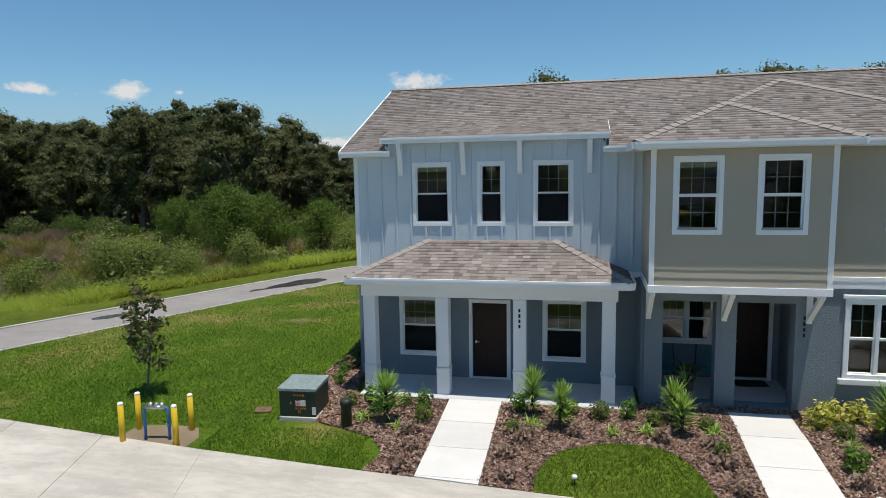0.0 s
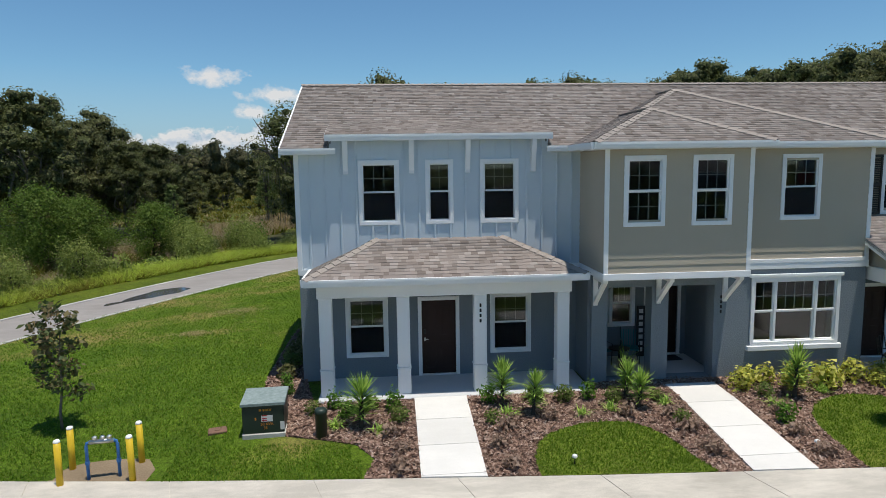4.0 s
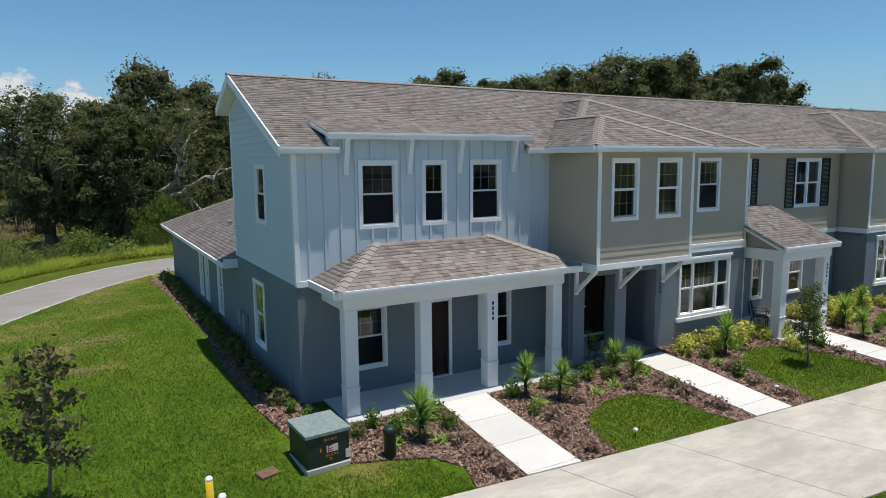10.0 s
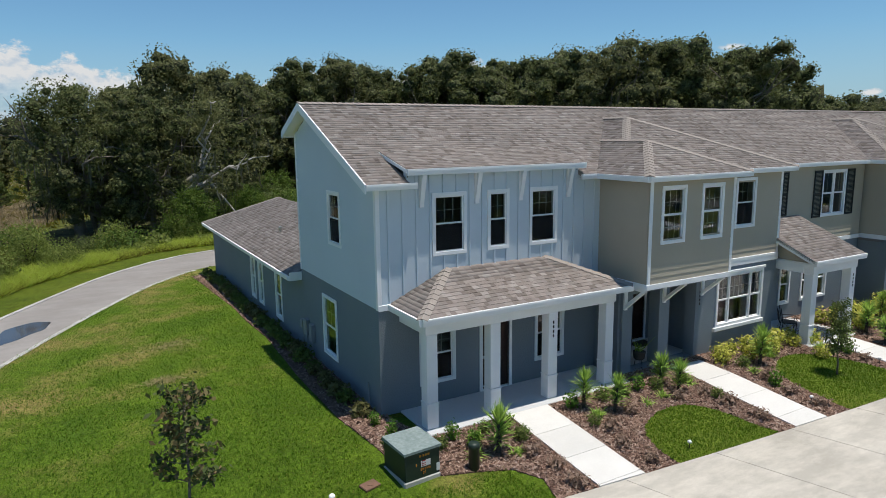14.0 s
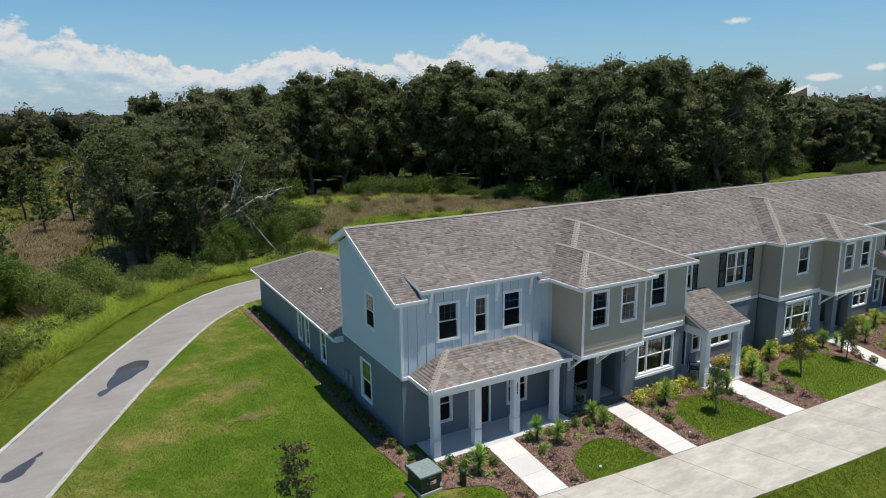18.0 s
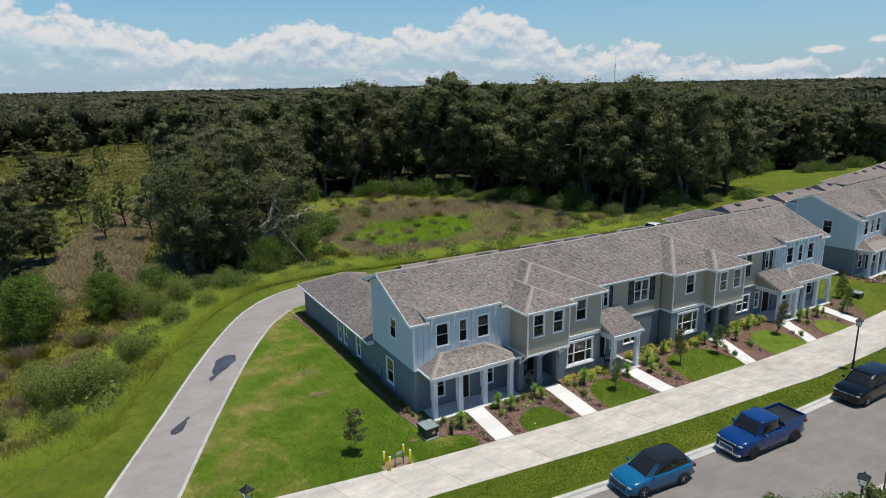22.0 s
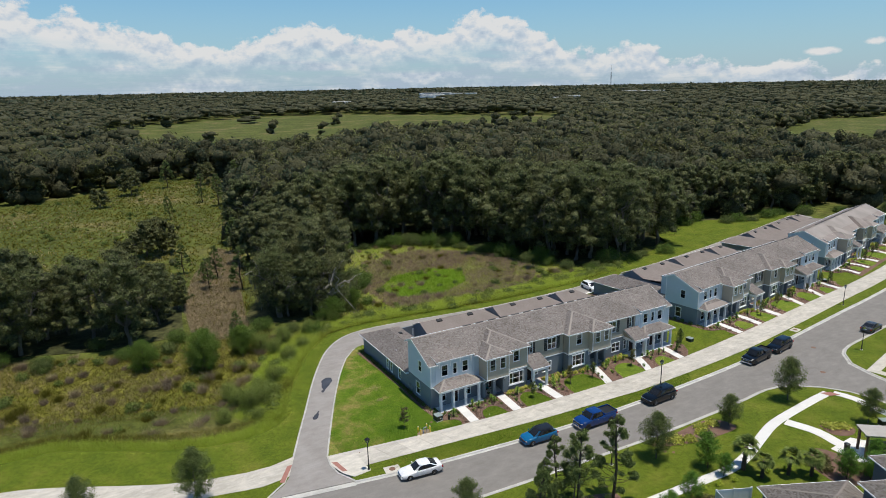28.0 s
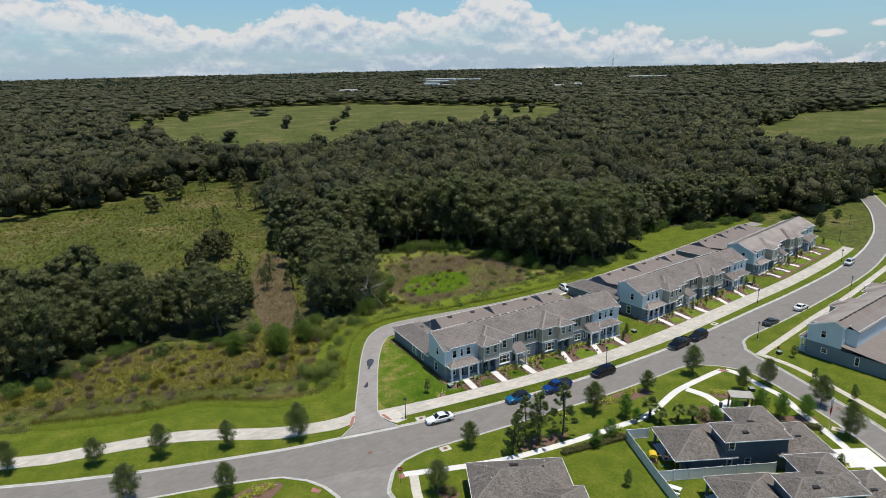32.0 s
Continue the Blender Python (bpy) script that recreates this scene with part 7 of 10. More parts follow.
grass_stuff("meadow_grass", MARSH_W, 30000, 0.4, 0.028, MEADOWG, "mixed green sedge below the bank", 4)
grass_stuff("dry_grass", MARSH_W, 4000, 0.45, 0.022, TUSSOCK, "brown dead stems in the sedge", 5, keep=clumpy(6, 0.1))
grass_stuff("dry_grass", MARSH_W, 6000, 0.45, 0.022, DRY, "straw-coloured stems in the sedge", 15, keep=clumpy(5, 0.2, 3))
DRY_STRIP = [(-29, 60), (-19.5, 61), (-16.5, 80), (-13.5, 96), (-8.5, 118), (-12, 130), (-22, 106), (-27.5, 84)]
sheet("dry_meadow", DRY_STRIP, DRYGROUND, -1.25, follow=False, label="bleached pinkish dry grass between the oaks", category="meadow", skirt=0.1)
grass_stuff("dry_grass", DRY_STRIP, 14000, 0.5, 0.05, DRY, "straw-coloured dry grass between the oaks", 6)
grass_stuff("meadow_grass", MEADOW_W, 16000, 0.6, 0.16, MEADOWG, "sunlit green meadow grass", 7)
grass_stuff("dry_grass", MEADOW_W, 2600, 0.5, 0.12, DRY, "dry meadow grass", 8, keep=clumpy(14, 0.2))
bank_in, bank_out = offset_line(BANK, 3.05), offset_line(BANK, 9.5)
strip = [p for p in bank_in if p[0] < 62] + list(reversed([p for p in bank_out if p[0] < 62]))
bank_line = np.array(resample(BANK, 160))


def bank_z(px, py):
    d = np.sqrt(((px[:, None] - bank_line[None, :, 0]) ** 2 + (py[:, None] - bank_line[None, :, 1]) ** 2).min(1))
    return np.interp(d, [0.2, 3.1, 7.5, 11], [0.0, -0.14, -0.97, -1.26])


grass_stuff("tall_grass", strip, 46000, 0.75, 0.017, REED, "tall bright grass along the bank", 9, bank_z, 1.0, 4, keep=clumpy(5, -0.5))
grass_stuff("tall_grass", strip, 30000, 0.5, 0.018, MEADOWG, "darker rank grass along the bank", 19, bank_z, 1.0, 4)
tall = TALL_EDGE[:11]
strip2 = tall + list(reversed([(a, b + 2.6) for a, b in tall]))
grass_stuff("tall_grass", strip2, 9000, 0.75, 0.022, REED, "tall bright grass below the west lawn", 10, -0.5, 0.7, 4)
strip3 = tall + list(reversed([(a, b + 5.0) for a, b in tall]))
grass_stuff("tall_grass", strip3, 9000, 0.7, 0.022, MEADOWG, "darker rank grass below the west lawn", 20, -0.7, 0.8, 4)


# ---- front gardens ----
WALKS = [(-3.20, -1.93, 14.79, 0.0), (3.18, 4.46, 15.0, 0.0), (9.75, 11.05, 13.9, 0.35), (20.1, 21.35, 15.0, -1.2), (28.1, 29.35, 13.9, -1.2), (34.4, 35.6, 14.7, 0.1)]
PATCHES = [[(-0.9, 10.6), (-0.85, 12.0), (-0.4, 12.75), (0.5, 13.15), (1.5, 13.1), (2.05, 12.5), (2.3, 11.6), (2.3, 10.6)],
           [(5.45, 10.2), (5.6, 12.6), (6.3, 13.6), (7.4, 13.9), (8.3, 13.5), (9.0, 12.6), (9.35, 11.5), (9.2, 10.2)],
           [(13.3, 10.2), (13.4, 12.6), (14.2, 13.9), (15.8, 14.3), (17.4, 14.2), (18.5, 13.3), (19.0, 11.8), (19.1, 10.2)],
           [(22.4, 10.2), (22.8, 12.6), (23.7, 13.6), (25.2, 13.9), (26.3, 13.4), (26.8, 12.0), (26.7, 10.2)],
           [(29.9, 10.4), (30.4, 12.0), (31.4, 12.8), (32.6, 12.8), (33.2, 11.9), (33.2, 10.6)]]


def round_poly(poly, step=0.35):
    p = curve_pts(poly + poly[:1], step)
    return p[:-1]


def garden(m, seed, dense):
    """Beds, grass patches and paths in front of one terrace; m carries the terrace's plan to its place."""
    def W(p):
        q = m @ Vector((p[0], p[1], 0))
        return (q.x, max(q.y, float(np.interp(q.x, [v[0] for v in WALK_N], [v[1] for v in WALK_N])) + 0.01))

    bed = [W(p) for p in [(-4.3, 11.4), (-4.1, 12.2), (-4.5, 12.8), (-5.3, 13.1), (-6.1, 13.35), (-6.8, 14.2), (-7.1, 17.0), (-7.1, 20.5), (-6.98, 23.0), (-6.88, 25.2), (-6.98, 28.0), (-6.95, 30.7), (-7.12, 34.0), (-7.2, 36.2), (-7.38, 39.5), (-6.0, 39.5), (-6.0, 16.5), (-5.6, 14.78), (1.0, 14.78), (1.5, 15.5), (9.0, 15.5), (11.2, 16.6), (15.9, 16.6), (16.0, 15.5), (23.3, 15.5), (23.4, 16.6), (28, 16.6), (28.2, 14.9), (37.6, 14.9), (38.6, 15.6), (38.9, 14.0), (38.0, 12.3), (36.9, 11.4)] + [(36.6 - 1.7 * k, 9.5) for k in range(25)]]
    sheet("mulch_bed", bed, MULCH, 0.022, step=0.6, label="planting bed of reddish brown bark mulch", category="flower bed", skirt=0.02)
    for poly in PATCHES:
        sheet("lawn_patch", [W(p) for p in round_poly(poly)], LAWN_PATCH, 0.04, step=0.6, label="small rounded grass patch in the mulch", category="lawn", skirt=0.03)
    for a, b, top, drift in WALKS:
        t = thing("front_path", "white concrete front path of broad slabs", "path", "front paths")
        n = 4
        for i in range(n):
            y1, y0 = top - (top - 10.3) * i / n, top - (top - 10.3) * (i + 1) / n + 0.012
            s1, s0 = drift * i / n, drift * (i + 1) / n
            q = [W(p) for p in ((a + s0, y0), (b + s0, y0), (b + s1, y1), (a + s1, y1))]
            s = Shape()
            zs = [float(ground_z(x, y)) + 0.055 for x, y in q]
            s.add([(x, y, z) for (x, y), z in zip(q, zs)] + [(x, y, z - 0.12) for (x, y), z in zip(q, zs)], [(0, 1, 2, 3), (7, 6, 5, 4), (0, 4, 5, 1), (1, 5, 6, 2), (2, 6, 7, 3), (3, 7, 4, 0)])
            s.ob("slab", NEWCONC, t)
    # chips
    g = np.random.RandomState(seed)
    n = 72000 if dense else 5000
    lx = g.uniform(-7.4, 38.8, 6 * n)
    ly = g.uniform(10.6, 16.6, 6 * n) if not dense else np.where(g.rand(6 * n) < 0.55, g.uniform(10.6, 16.6, 6 * n), g.uniform(16, 39.5, 6 * n))
    if dense:
        far = (lx > 12) & (g.rand(6 * n) < 0.7)
        lx[far] = g.uniform(-7.4, 12, far.sum())
    R = np.array(m.to_3x3())[:2, :2]
    T = np.array(m.translation)[:2]
    wxy = np.c_[lx, ly] @ R.T + T
    ok = inside(bed, wxy[:, 0], wxy[:, 1])
    for poly in PATCHES:
        ok &= ~inside(round_poly(poly), lx, ly)
    for a, b, top, drift in WALKS:
        ok &= ~((lx > a + min(0, drift)) & (lx < b + max(0, drift)) & (ly < top))
    kerb_y = np.interp(wxy[:, 0], [p[0] for p in WALK_N], [p[1] for p in WALK_N])
    ok &= wxy[:, 1] > kerb_y + 0.03
    c = wxy[ok][:n]
    k = len(c)
    cz = ground_z(c[:, 0], c[:, 1]) + 0.038
    cen = np.c_[c, cz]
    th = g.rand(k) * 6.283
    ln = (0.018 + 0.036 * g.rand(k)) * (1 if dense else 3.5)
    u = np.c_[np.cos(th), np.sin(th), g.normal(0, 0.35, k)] * ln[:, None]
    w = np.c_[-np.sin(th), np.cos(th), g.normal(0, 0.4, k)] * (ln * 0.42)[:, None]
    v = np.stack([cen - u - w, cen + u - w * 0.7, cen + u + w, cen - u + w * 0.8], 1).reshape(-1, 3)
    soup("mulch_chips", v, np.arange(4 * k).reshape(k, 4), CHIPS, None, "loose reddish bark chips", "stuff", "mulch")
    # blades on the grass patches
    pts = []
    for poly in PATCHES[: (3 if dense else 0)]:
        rp = round_poly(poly)
        px, py = g.uniform(min(p[0] for p in rp), max(p[0] for p in rp), 11000), g.uniform(10.6, 14.4, 11000)
        o = inside(rp, px, py)
        pts.append(np.c_[px[o], py[o]])
    if pts:
        xy = np.concatenate(pts) @ R.T + T
        ok = xy[:, 1] > np.interp(xy[:, 0], [p[0] for p in WALK_N], [p[1] for p in WALK_N]) + 0.02
        xy = xy[ok]
        v, f = blades(g, xy, ground_z(xy[:, 0], xy[:, 1]) + 0.03, 0.06, 0.0055, 0.4, 4)
        soup("grass", v, f, GRASS_BLADES, None, "mown grass blades", "stuff", "grass")


def make_yucca(seed, n=150, L=0.46, stem=0.74):
    rng = np.random.RandomState(seed)
    t = thing("yucca_plant", "spiky green yucca on a short stem in the mulch", "plant")
    Shape().tube([(0, 0, -0.08), (0.01, 0, stem * 0.5), (0, 0.01, stem)], [0.05, 0.045, 0.03], 7).ob("stem", DARKBARK, t)
    vs, fs = [], []
    for i in range(n):
        el = rng.uniform(0.0, 1.5)
        th = rng.rand() * 6.283
        d = np.array([math.cos(th) * math.cos(el), math.sin(th) * math.cos(el), math.sin(el)])
        side = np.array([-math.sin(th), math.cos(th), 0]) * 0.015
        z0 = stem * (1.0 if el > 0.8 else rng.uniform(0.22, 1.0) ** 0.8)
        ln = L * rng.uniform(0.7, 1.1) * (0.62 + 0.38 * z0 / stem)
        b = np.array([0, 0, z0])
        droop = np.array([0, 0, -0.05 * (1 - el / 1.5)]) * ln
        k = len(vs)
        vs += [b - side, b + side, b + d * ln * 0.5 + side * 1.1, b + d * ln * 0.5 - side * 1.1, b + d * ln + droop]
        fs += [(k, k + 1, k + 2), (k, k + 2, k + 3), (k + 3, k + 2, k + 4)]
    soup("foliage", np.array(vs), np.array(fs), YUCCA, t, kind="stuff")
    return t


def make_liriope(seed, n=60, L=0.4, mat=None, label="tuft of strappy green grass in the mulch"):
    rng = np.random.RandomState(seed)
    t = thing("grass_tuft", label, "plant")
    vs, fs = [], []
    for i in range(n):
        th, el = rng.rand() * 6.283, rng.uniform(0.5, 1.45)
        d = np.array([math.cos(th) * math.cos(el), math.sin(th) * math.cos(el), math.sin(el)])
        side = np.array([-math.sin(th), math.cos(th), 0]) * 0.012
        b = np.array([rng.normal(0, .04), rng.normal(0, .04), -0.02])
        ln = L * rng.uniform(0.6, 1.1)
        k = len(vs)
        vs += [b - side, b + side, b + d * ln * 0.6 + side, b + d * ln * 0.6 - side, b + d * ln * 0.95 + [d[0] * 0.12, d[1] * 0.12, -0.06]]
        fs += [(k, k + 1, k + 2), (k, k + 2, k + 3), (k + 3, k + 2, k + 4)]
    soup("foliage", np.array(vs), np.array(fs), mat or YUCCA, t, kind="stuff")
    return t


def make_sapling(seed, h=2.6, mat=None, count=260, size=0.12, label="", spread=0.55):
    rng = np.random.RandomState(seed)
    t = thing("sapling", label, "tree")
    s = Shape()
    s.tube(limb_path(rng, (0, 0, -0.1), (0.05, 0.02, h * 0.95), 0.06, 5), [0.035, 0.03, 0.026, 0.02, 0.014, 0.006], 7)
    c, br = [], Shape()
    for i in range(16):
        z = h * (0.28 + 0.66 * i / 16)
        th = i * 2.4 + rng.normal(0, .3)
        r = spread * (1.0 - 0.55 * (z / h)) * (0.7 + 0.5 * rng.rand())
        e = (r * math.cos(th), r * math.sin(th), z + r * 0.5)
        br.tube([(0.02, 0.01, z), (e[0] * 0.5, e[1] * 0.5, z + r * 0.2), e], [0.012, 0.009, 0.004], 5)
        m = count // 16
        f = 0.4 + 0.7 * rng.rand(m, 1)
        c.append(np.array([0, 0, z]) + (np.array(e) - [0, 0, z]) * f + rng.normal(0, 0.09, (m, 3)))
    s.ob("trunk", BARK, t, "", True)
    br.ob("branchwork", BARK, t, kind="stuff")
    v, f = cards(rng, np.concatenate(c), size)
    soup("leaf_mass", v, f, mat, t, kind="stuff")
    return t


ID = Matrix.Identity(4)
garden(ID, 1, True)
garden(COPIES[0], 2, False)
garden(COPIES[1], 3, False)

YUC = [make_yucca(80, 230, 0.5), make_yucca(81, 190, 0.48, 0.6)]
GREEN = [make_bush(82, 0.27, 0.52, SHRUB, 300, 0.045, "garden_shrub", "small fresh green shrub in the mulch", 5), make_bush(83, 0.22, 0.62, BRIGHT, 260, 0.045, "garden_shrub", "upright bright green shrub in the mulch", 5)]
YEL = [make_bush(84, 0.27, 0.52, YELLOW, 260, 0.05, "croton_shrub", "yellow-green variegated shrub in the mulch", 5)]
DEAD = [make_bush(85, 0.22, 0.30, PURPLE, 110, 0.05, "twiggy_shrub", "small leafless reddish shrub in the mulch", 7)]
TUFT = [make_liriope(86), make_liriope(87, 50, 0.32)]
HEDGE = [make_bush(88, 0.34, 0.55, SHRUB, 170, 0.08, "hedge_shrub", "leafy green shrub along the side wall", 6), make_bush(89, 0.30, 0.5, OAK2, 170, 0.08, "hedge_shrub", "dark leafy shrub along the side wall", 6)]
SAP = [make_sapling(90, 2.7, STREET_LEAF, 2600, 0.036, "slim young tree in a ring of mulch", 0.5), make_sapling(91, 2.6, OAK2, 2400, 0.036, "slim dark young tree in the grass patch", 0.42)]
used = {}


def plant(protos, x, y, m, g, k=1.0, i=None, lift=0.0):
    p = protos[(i if i is not None else g.randint(len(protos))) % len(protos)]
    q = m @ Vector((x, y, 0))
    z = float(ground_z(q.x, q.y)) + 0.0 + lift
    s = k * (0.82 + 0.36 * g.rand())
    mm = pose(q.x, q.y, z, g.normal(0, 3), g.normal(0, 3), 360 * g.rand()) @ Matrix.Diagonal((s, s, s, 1))
    if p.name in used:
        o = copy_thing(p, mm)
    else:
        used[p.name] = 1
        o = p
    o.matrix_basis = mm
    return o


def planting(m, seed, full):
    g = np.random.RandomState(seed)
    for x, y in ((-4.42, 13.5), (-0.52, 13.7), (2.0, 13.75), (5.9, 13.9), (9.6, 13.4), (12.1, 13.9), (14.6, 14.7), (18.9, 14.3), (21.8, 13.6), (24.6, 14.6), (30.2, 13.6), (32.6, 13.4), (36.5, 13.3)):
        plant(YUC, x, y, m, g, 1.12)
    for x, y in ((-5.55, 14.25), (-4.8, 13.95), (-3.7, 14.25), (-1.45, 14.35), (-0.35, 14.35), (0.35, 14.3), (0.95, 14.3), (1.5, 14.1), (2.55, 14.1), (-6.3, 15.4), (-6.45, 16.1), (-6.6, 14.9), (12.6, 15.4), (13.4, 15.8), (21.9, 14.4), (24.0, 15.4), (25.0, 15.9), (29.9, 14.3), (31.2, 14.2), (33.6, 14.2), (36.4, 14.3), (37.5, 14.0)):
        plant(GREEN, x, y, m, g, 0.72)
    for x, y in ((5.3, 14.85), (5.75, 14.9), (6.5, 14.8), (7.2, 14.75), (7.9, 14.7), (8.35, 14.3), (8.3, 13.3), (11.9, 14.6), (12.4, 14.2), (13.0, 14.9), (11.8, 15.5), (13.9, 15.4), (14.6, 15.9), (15.3, 15.3), (16.5, 14.9), (17.2, 14.9), (17.9, 14.8), (18.6, 14.9), (24.2, 15.6), (24.9, 15.2), (25.6, 15.8), (26.3, 15.4), (27.0, 15.9), (25.2, 14.9)):
        plant(YEL, x, y, m, g, 1.0)
    for x, y in ((-3.55, 12.4), (-3.6, 11.7), (-3.75, 13.1), (-1.5, 12.4), (-1.4, 11.6), (-1.2, 13.1), (-0.2, 13.45), (1.6, 13.45), (2.7, 12.6), (2.75, 11.7), (2.6, 13.3), (4.9, 12.2), (5.0, 11.4), (5.1, 13.1), (9.5, 12.6), (12.6, 11.4), (12.9, 12.6), (19.4, 12.6), (22.2, 11.6), (27.4, 12.3), (33.7, 12.1), (36.1, 12.3)):
        plant(DEAD, x, y, m, g, 1.0)
    for x, y in ((-5.0, 13.6), (-4.05, 13.25), (-4.6, 14.2), (0.6, 13.6), (-1.1, 13.75), (1.3, 13.7), (2.7, 13.9), (5.2, 13.6), (6.7, 14.1), (8.9, 13.7), (12.2, 13.2), (12.8, 13.6), (13.3, 14.3), (12.0, 12.4), (14.0, 14.8), (18.7, 13.9), (24.3, 14.3), (22.3, 13.0), (28.0, 14.5), (30.8, 13.2), (33.4, 13.1), (36.2, 13.4)):
        plant(TUFT, x, y, m, g, 1.0)
    if full:
        for x, y in ((-1.15, 14.2), (1.9, 14.35), (11.6, 13.0), (13.1, 15.2), (17.6, 15.6), (19.3, 13.5), (20.0, 14.2), (23.0, 14.4), (26.4, 14.7), (31.6, 13.7), (33.9, 13.6)):
            plant(YUC, x, y, m, g, 0.85)
        for x, y in ((4.9, 14.5), (6.1, 14.3), (7.0, 14.35), (9.2, 14.2), (8.8, 14.8), (12.2, 15.0), (12.9, 14.4), (13.6, 14.9), (14.3, 15.3), (15.0, 14.8), (16.0, 15.4), (16.9, 14.6), (18.2, 14.5), (19.2, 15.1), (22.5, 14.9), (23.4, 15.4), (25.9, 14.9), (27.3, 15.0)):
            plant(YEL, x, y, m, g, 1.1)
        for x, y in ((-5.1, 14.5), (-4.2, 14.4), (-3.6, 13.7), (-1.5, 13.4), (2.7, 13.0), (4.95, 12.7), (5.2, 14.0), (9.4, 13.1), (12.4, 12.0), (12.7, 13.1), (13.2, 13.9), (17.9, 14.2), (19.5, 11.9), (19.7, 13.0), (22.0, 12.4), (27.2, 13.4), (27.6, 11.7), (30.3, 12.8)):
            plant(GREEN, x, y, m, g, 0.75)
    for x, y, k in ((7.4, 12.3, 0), (14.3, 12.7, 1), (18.5, 12.8, 0), (26.1, 12.9, 1), (35.9, 12.6, 0)):
        plant(SAP, x, y, m, g, 1.0, k)
    if full:
        for i in range(36):
            plant(HEDGE, -6.55 + g.normal(0, 0.05), 17.2 + i * 0.62 + g.normal(0, 0.12), m, g, 0.80)
    else:
        for i in range(5):
            plant(HEDGE, -6.6, 17.3 + i * 1.6, m, g, 1.0)


planting(ID, 21, True)
planting(COPIES[0], 22, False)
planting(COPIES[1], 23, False)
mag = make_sapling(95, 3.1, MAGN, 1050, 0.068, "young magnolia with leathery olive leaves in the lawn", 0.75)
mag.matrix_world = pose(-11.14, 14.25, 0.05)
s = Shape()
s.lathe([(0.55, 0.0), (0.5, 0.05), (0.1, 0.07)], (-11.14, 14.25, 0.02), 20).ob("mulch_ring", MULCH, None, "round dark mulch ring at the young tree", False, "", "flower bed")
# grass blades of the side lawn, thick near the street
g = np.random.RandomState(31)
pts = []
for n in (90000,):
    px, py = g.uniform(-20, -3.4, n), 11.5 + 30 * g.rand(n) ** 1.8
    ok = inside(SIDE_LAWN, px, py) & ~((px > -7.12) & (py > 13.0)) & ~((px > -4.6) & (py > 12.2)) & ~((px > -4.35))
    ok &= ~((px > -10.5) & (px < -8.2) & (py < 12.75))
    pts.append(np.c_[px[ok], py[ok]])
xy = np.concatenate(pts)
v, f = blades(g, xy, ground_z(xy[:, 0], xy[:, 1]), 0.062, 0.0065, 0.45, 3)
soup("grass", v, f, GRASS_BLADES, None, "mown grass blades of the side lawn", "stuff", "grass")

verge = [p for p in KERB_N if -18 < p[0] < 32]
verge = [(a, b + 0.22) for a, b in verge] + [(a, b - 0.03) for a, b in reversed([p for p in WALK_S if -18 < p[0] < 32])]
grass_stuff("grass", verge, 16000, 0.07, 0.011, GRASS_BLADES, "mown grass blades of the street verge", 33, 0.0, 0.5, 3)


# ---- street furniture and utilities ----
YELLOWP = two_scale("yellow_paint", (0.62, 0.42, 0.02), (0.70, 0.48, 0.03), (0.50, 0.33, 0.02), 2, 40, 0.5, 0.1, 0.003)
PIPE = two_scale("blue_pipe_paint", (0.03, 0.13, 0.38), (0.05, 0.18, 0.46), (0.02, 0.08, 0.26), 3, 40, 0.45, 0.1, 0.003)
TXGREEN = two_scale("utility_green", (0.018, 0.032, 0.024), (0.025, 0.042, 0.031), (0.014, 0.024, 0.018), 1.5, 30, 0.45, 0.1, 0.003)
TXTOP = two_scale("chalky_green_lid", (0.15, 0.20, 0.19), (0.22, 0.27, 0.26), (0.34, 0.39, 0.38), 2.2, 12, 0.6, 0.15, 0.004, amount=0.6)
PAPER = two_scale("sticker_white", g3(0.6), g3(0.68), g3(0.5), 6, 60, 0.6, 0)
ORANGE = two_scale("orange_stencil", (0.55, 0.20, 0.02), (0.6, 0.24, 0.03), (0.4, 0.14, 0.02), 6, 60, 0.7, 0)
REDP = two_scale("red_paint", (0.42, 0.02, 0.02), (0.48, 0.03, 0.025), (0.34, 0.015, 0.015), 3, 40, 0.45, 0.05)
IRON = two_scale("rusty_iron", (0.16, 0.09, 0.06), (0.22, 0.12, 0.08), (0.09, 0.06, 0.045), 3, 40, 0.8, 0.4)
TIMBER = two_scale("stained_timber", (0.26, 0.13, 0.06), (0.34, 0.18, 0.08), (0.18, 0.09, 0.04), 2, 30, 0.7, 0.3)
PERG = two_scale("weathered_slats", (0.36, 0.335, 0.30), (0.44, 0.415, 0.375), (0.28, 0.26, 0.23), 1, 30, 0.8, 0.2)
VINYL = two_scale("white_vinyl", g3(0.72), g3(0.78), g3(0.66), 1, 40, 0.4, 0.04)
LAMPGLASS = glass_material("lamp_glass", (0.85, 0.85, 0.82))


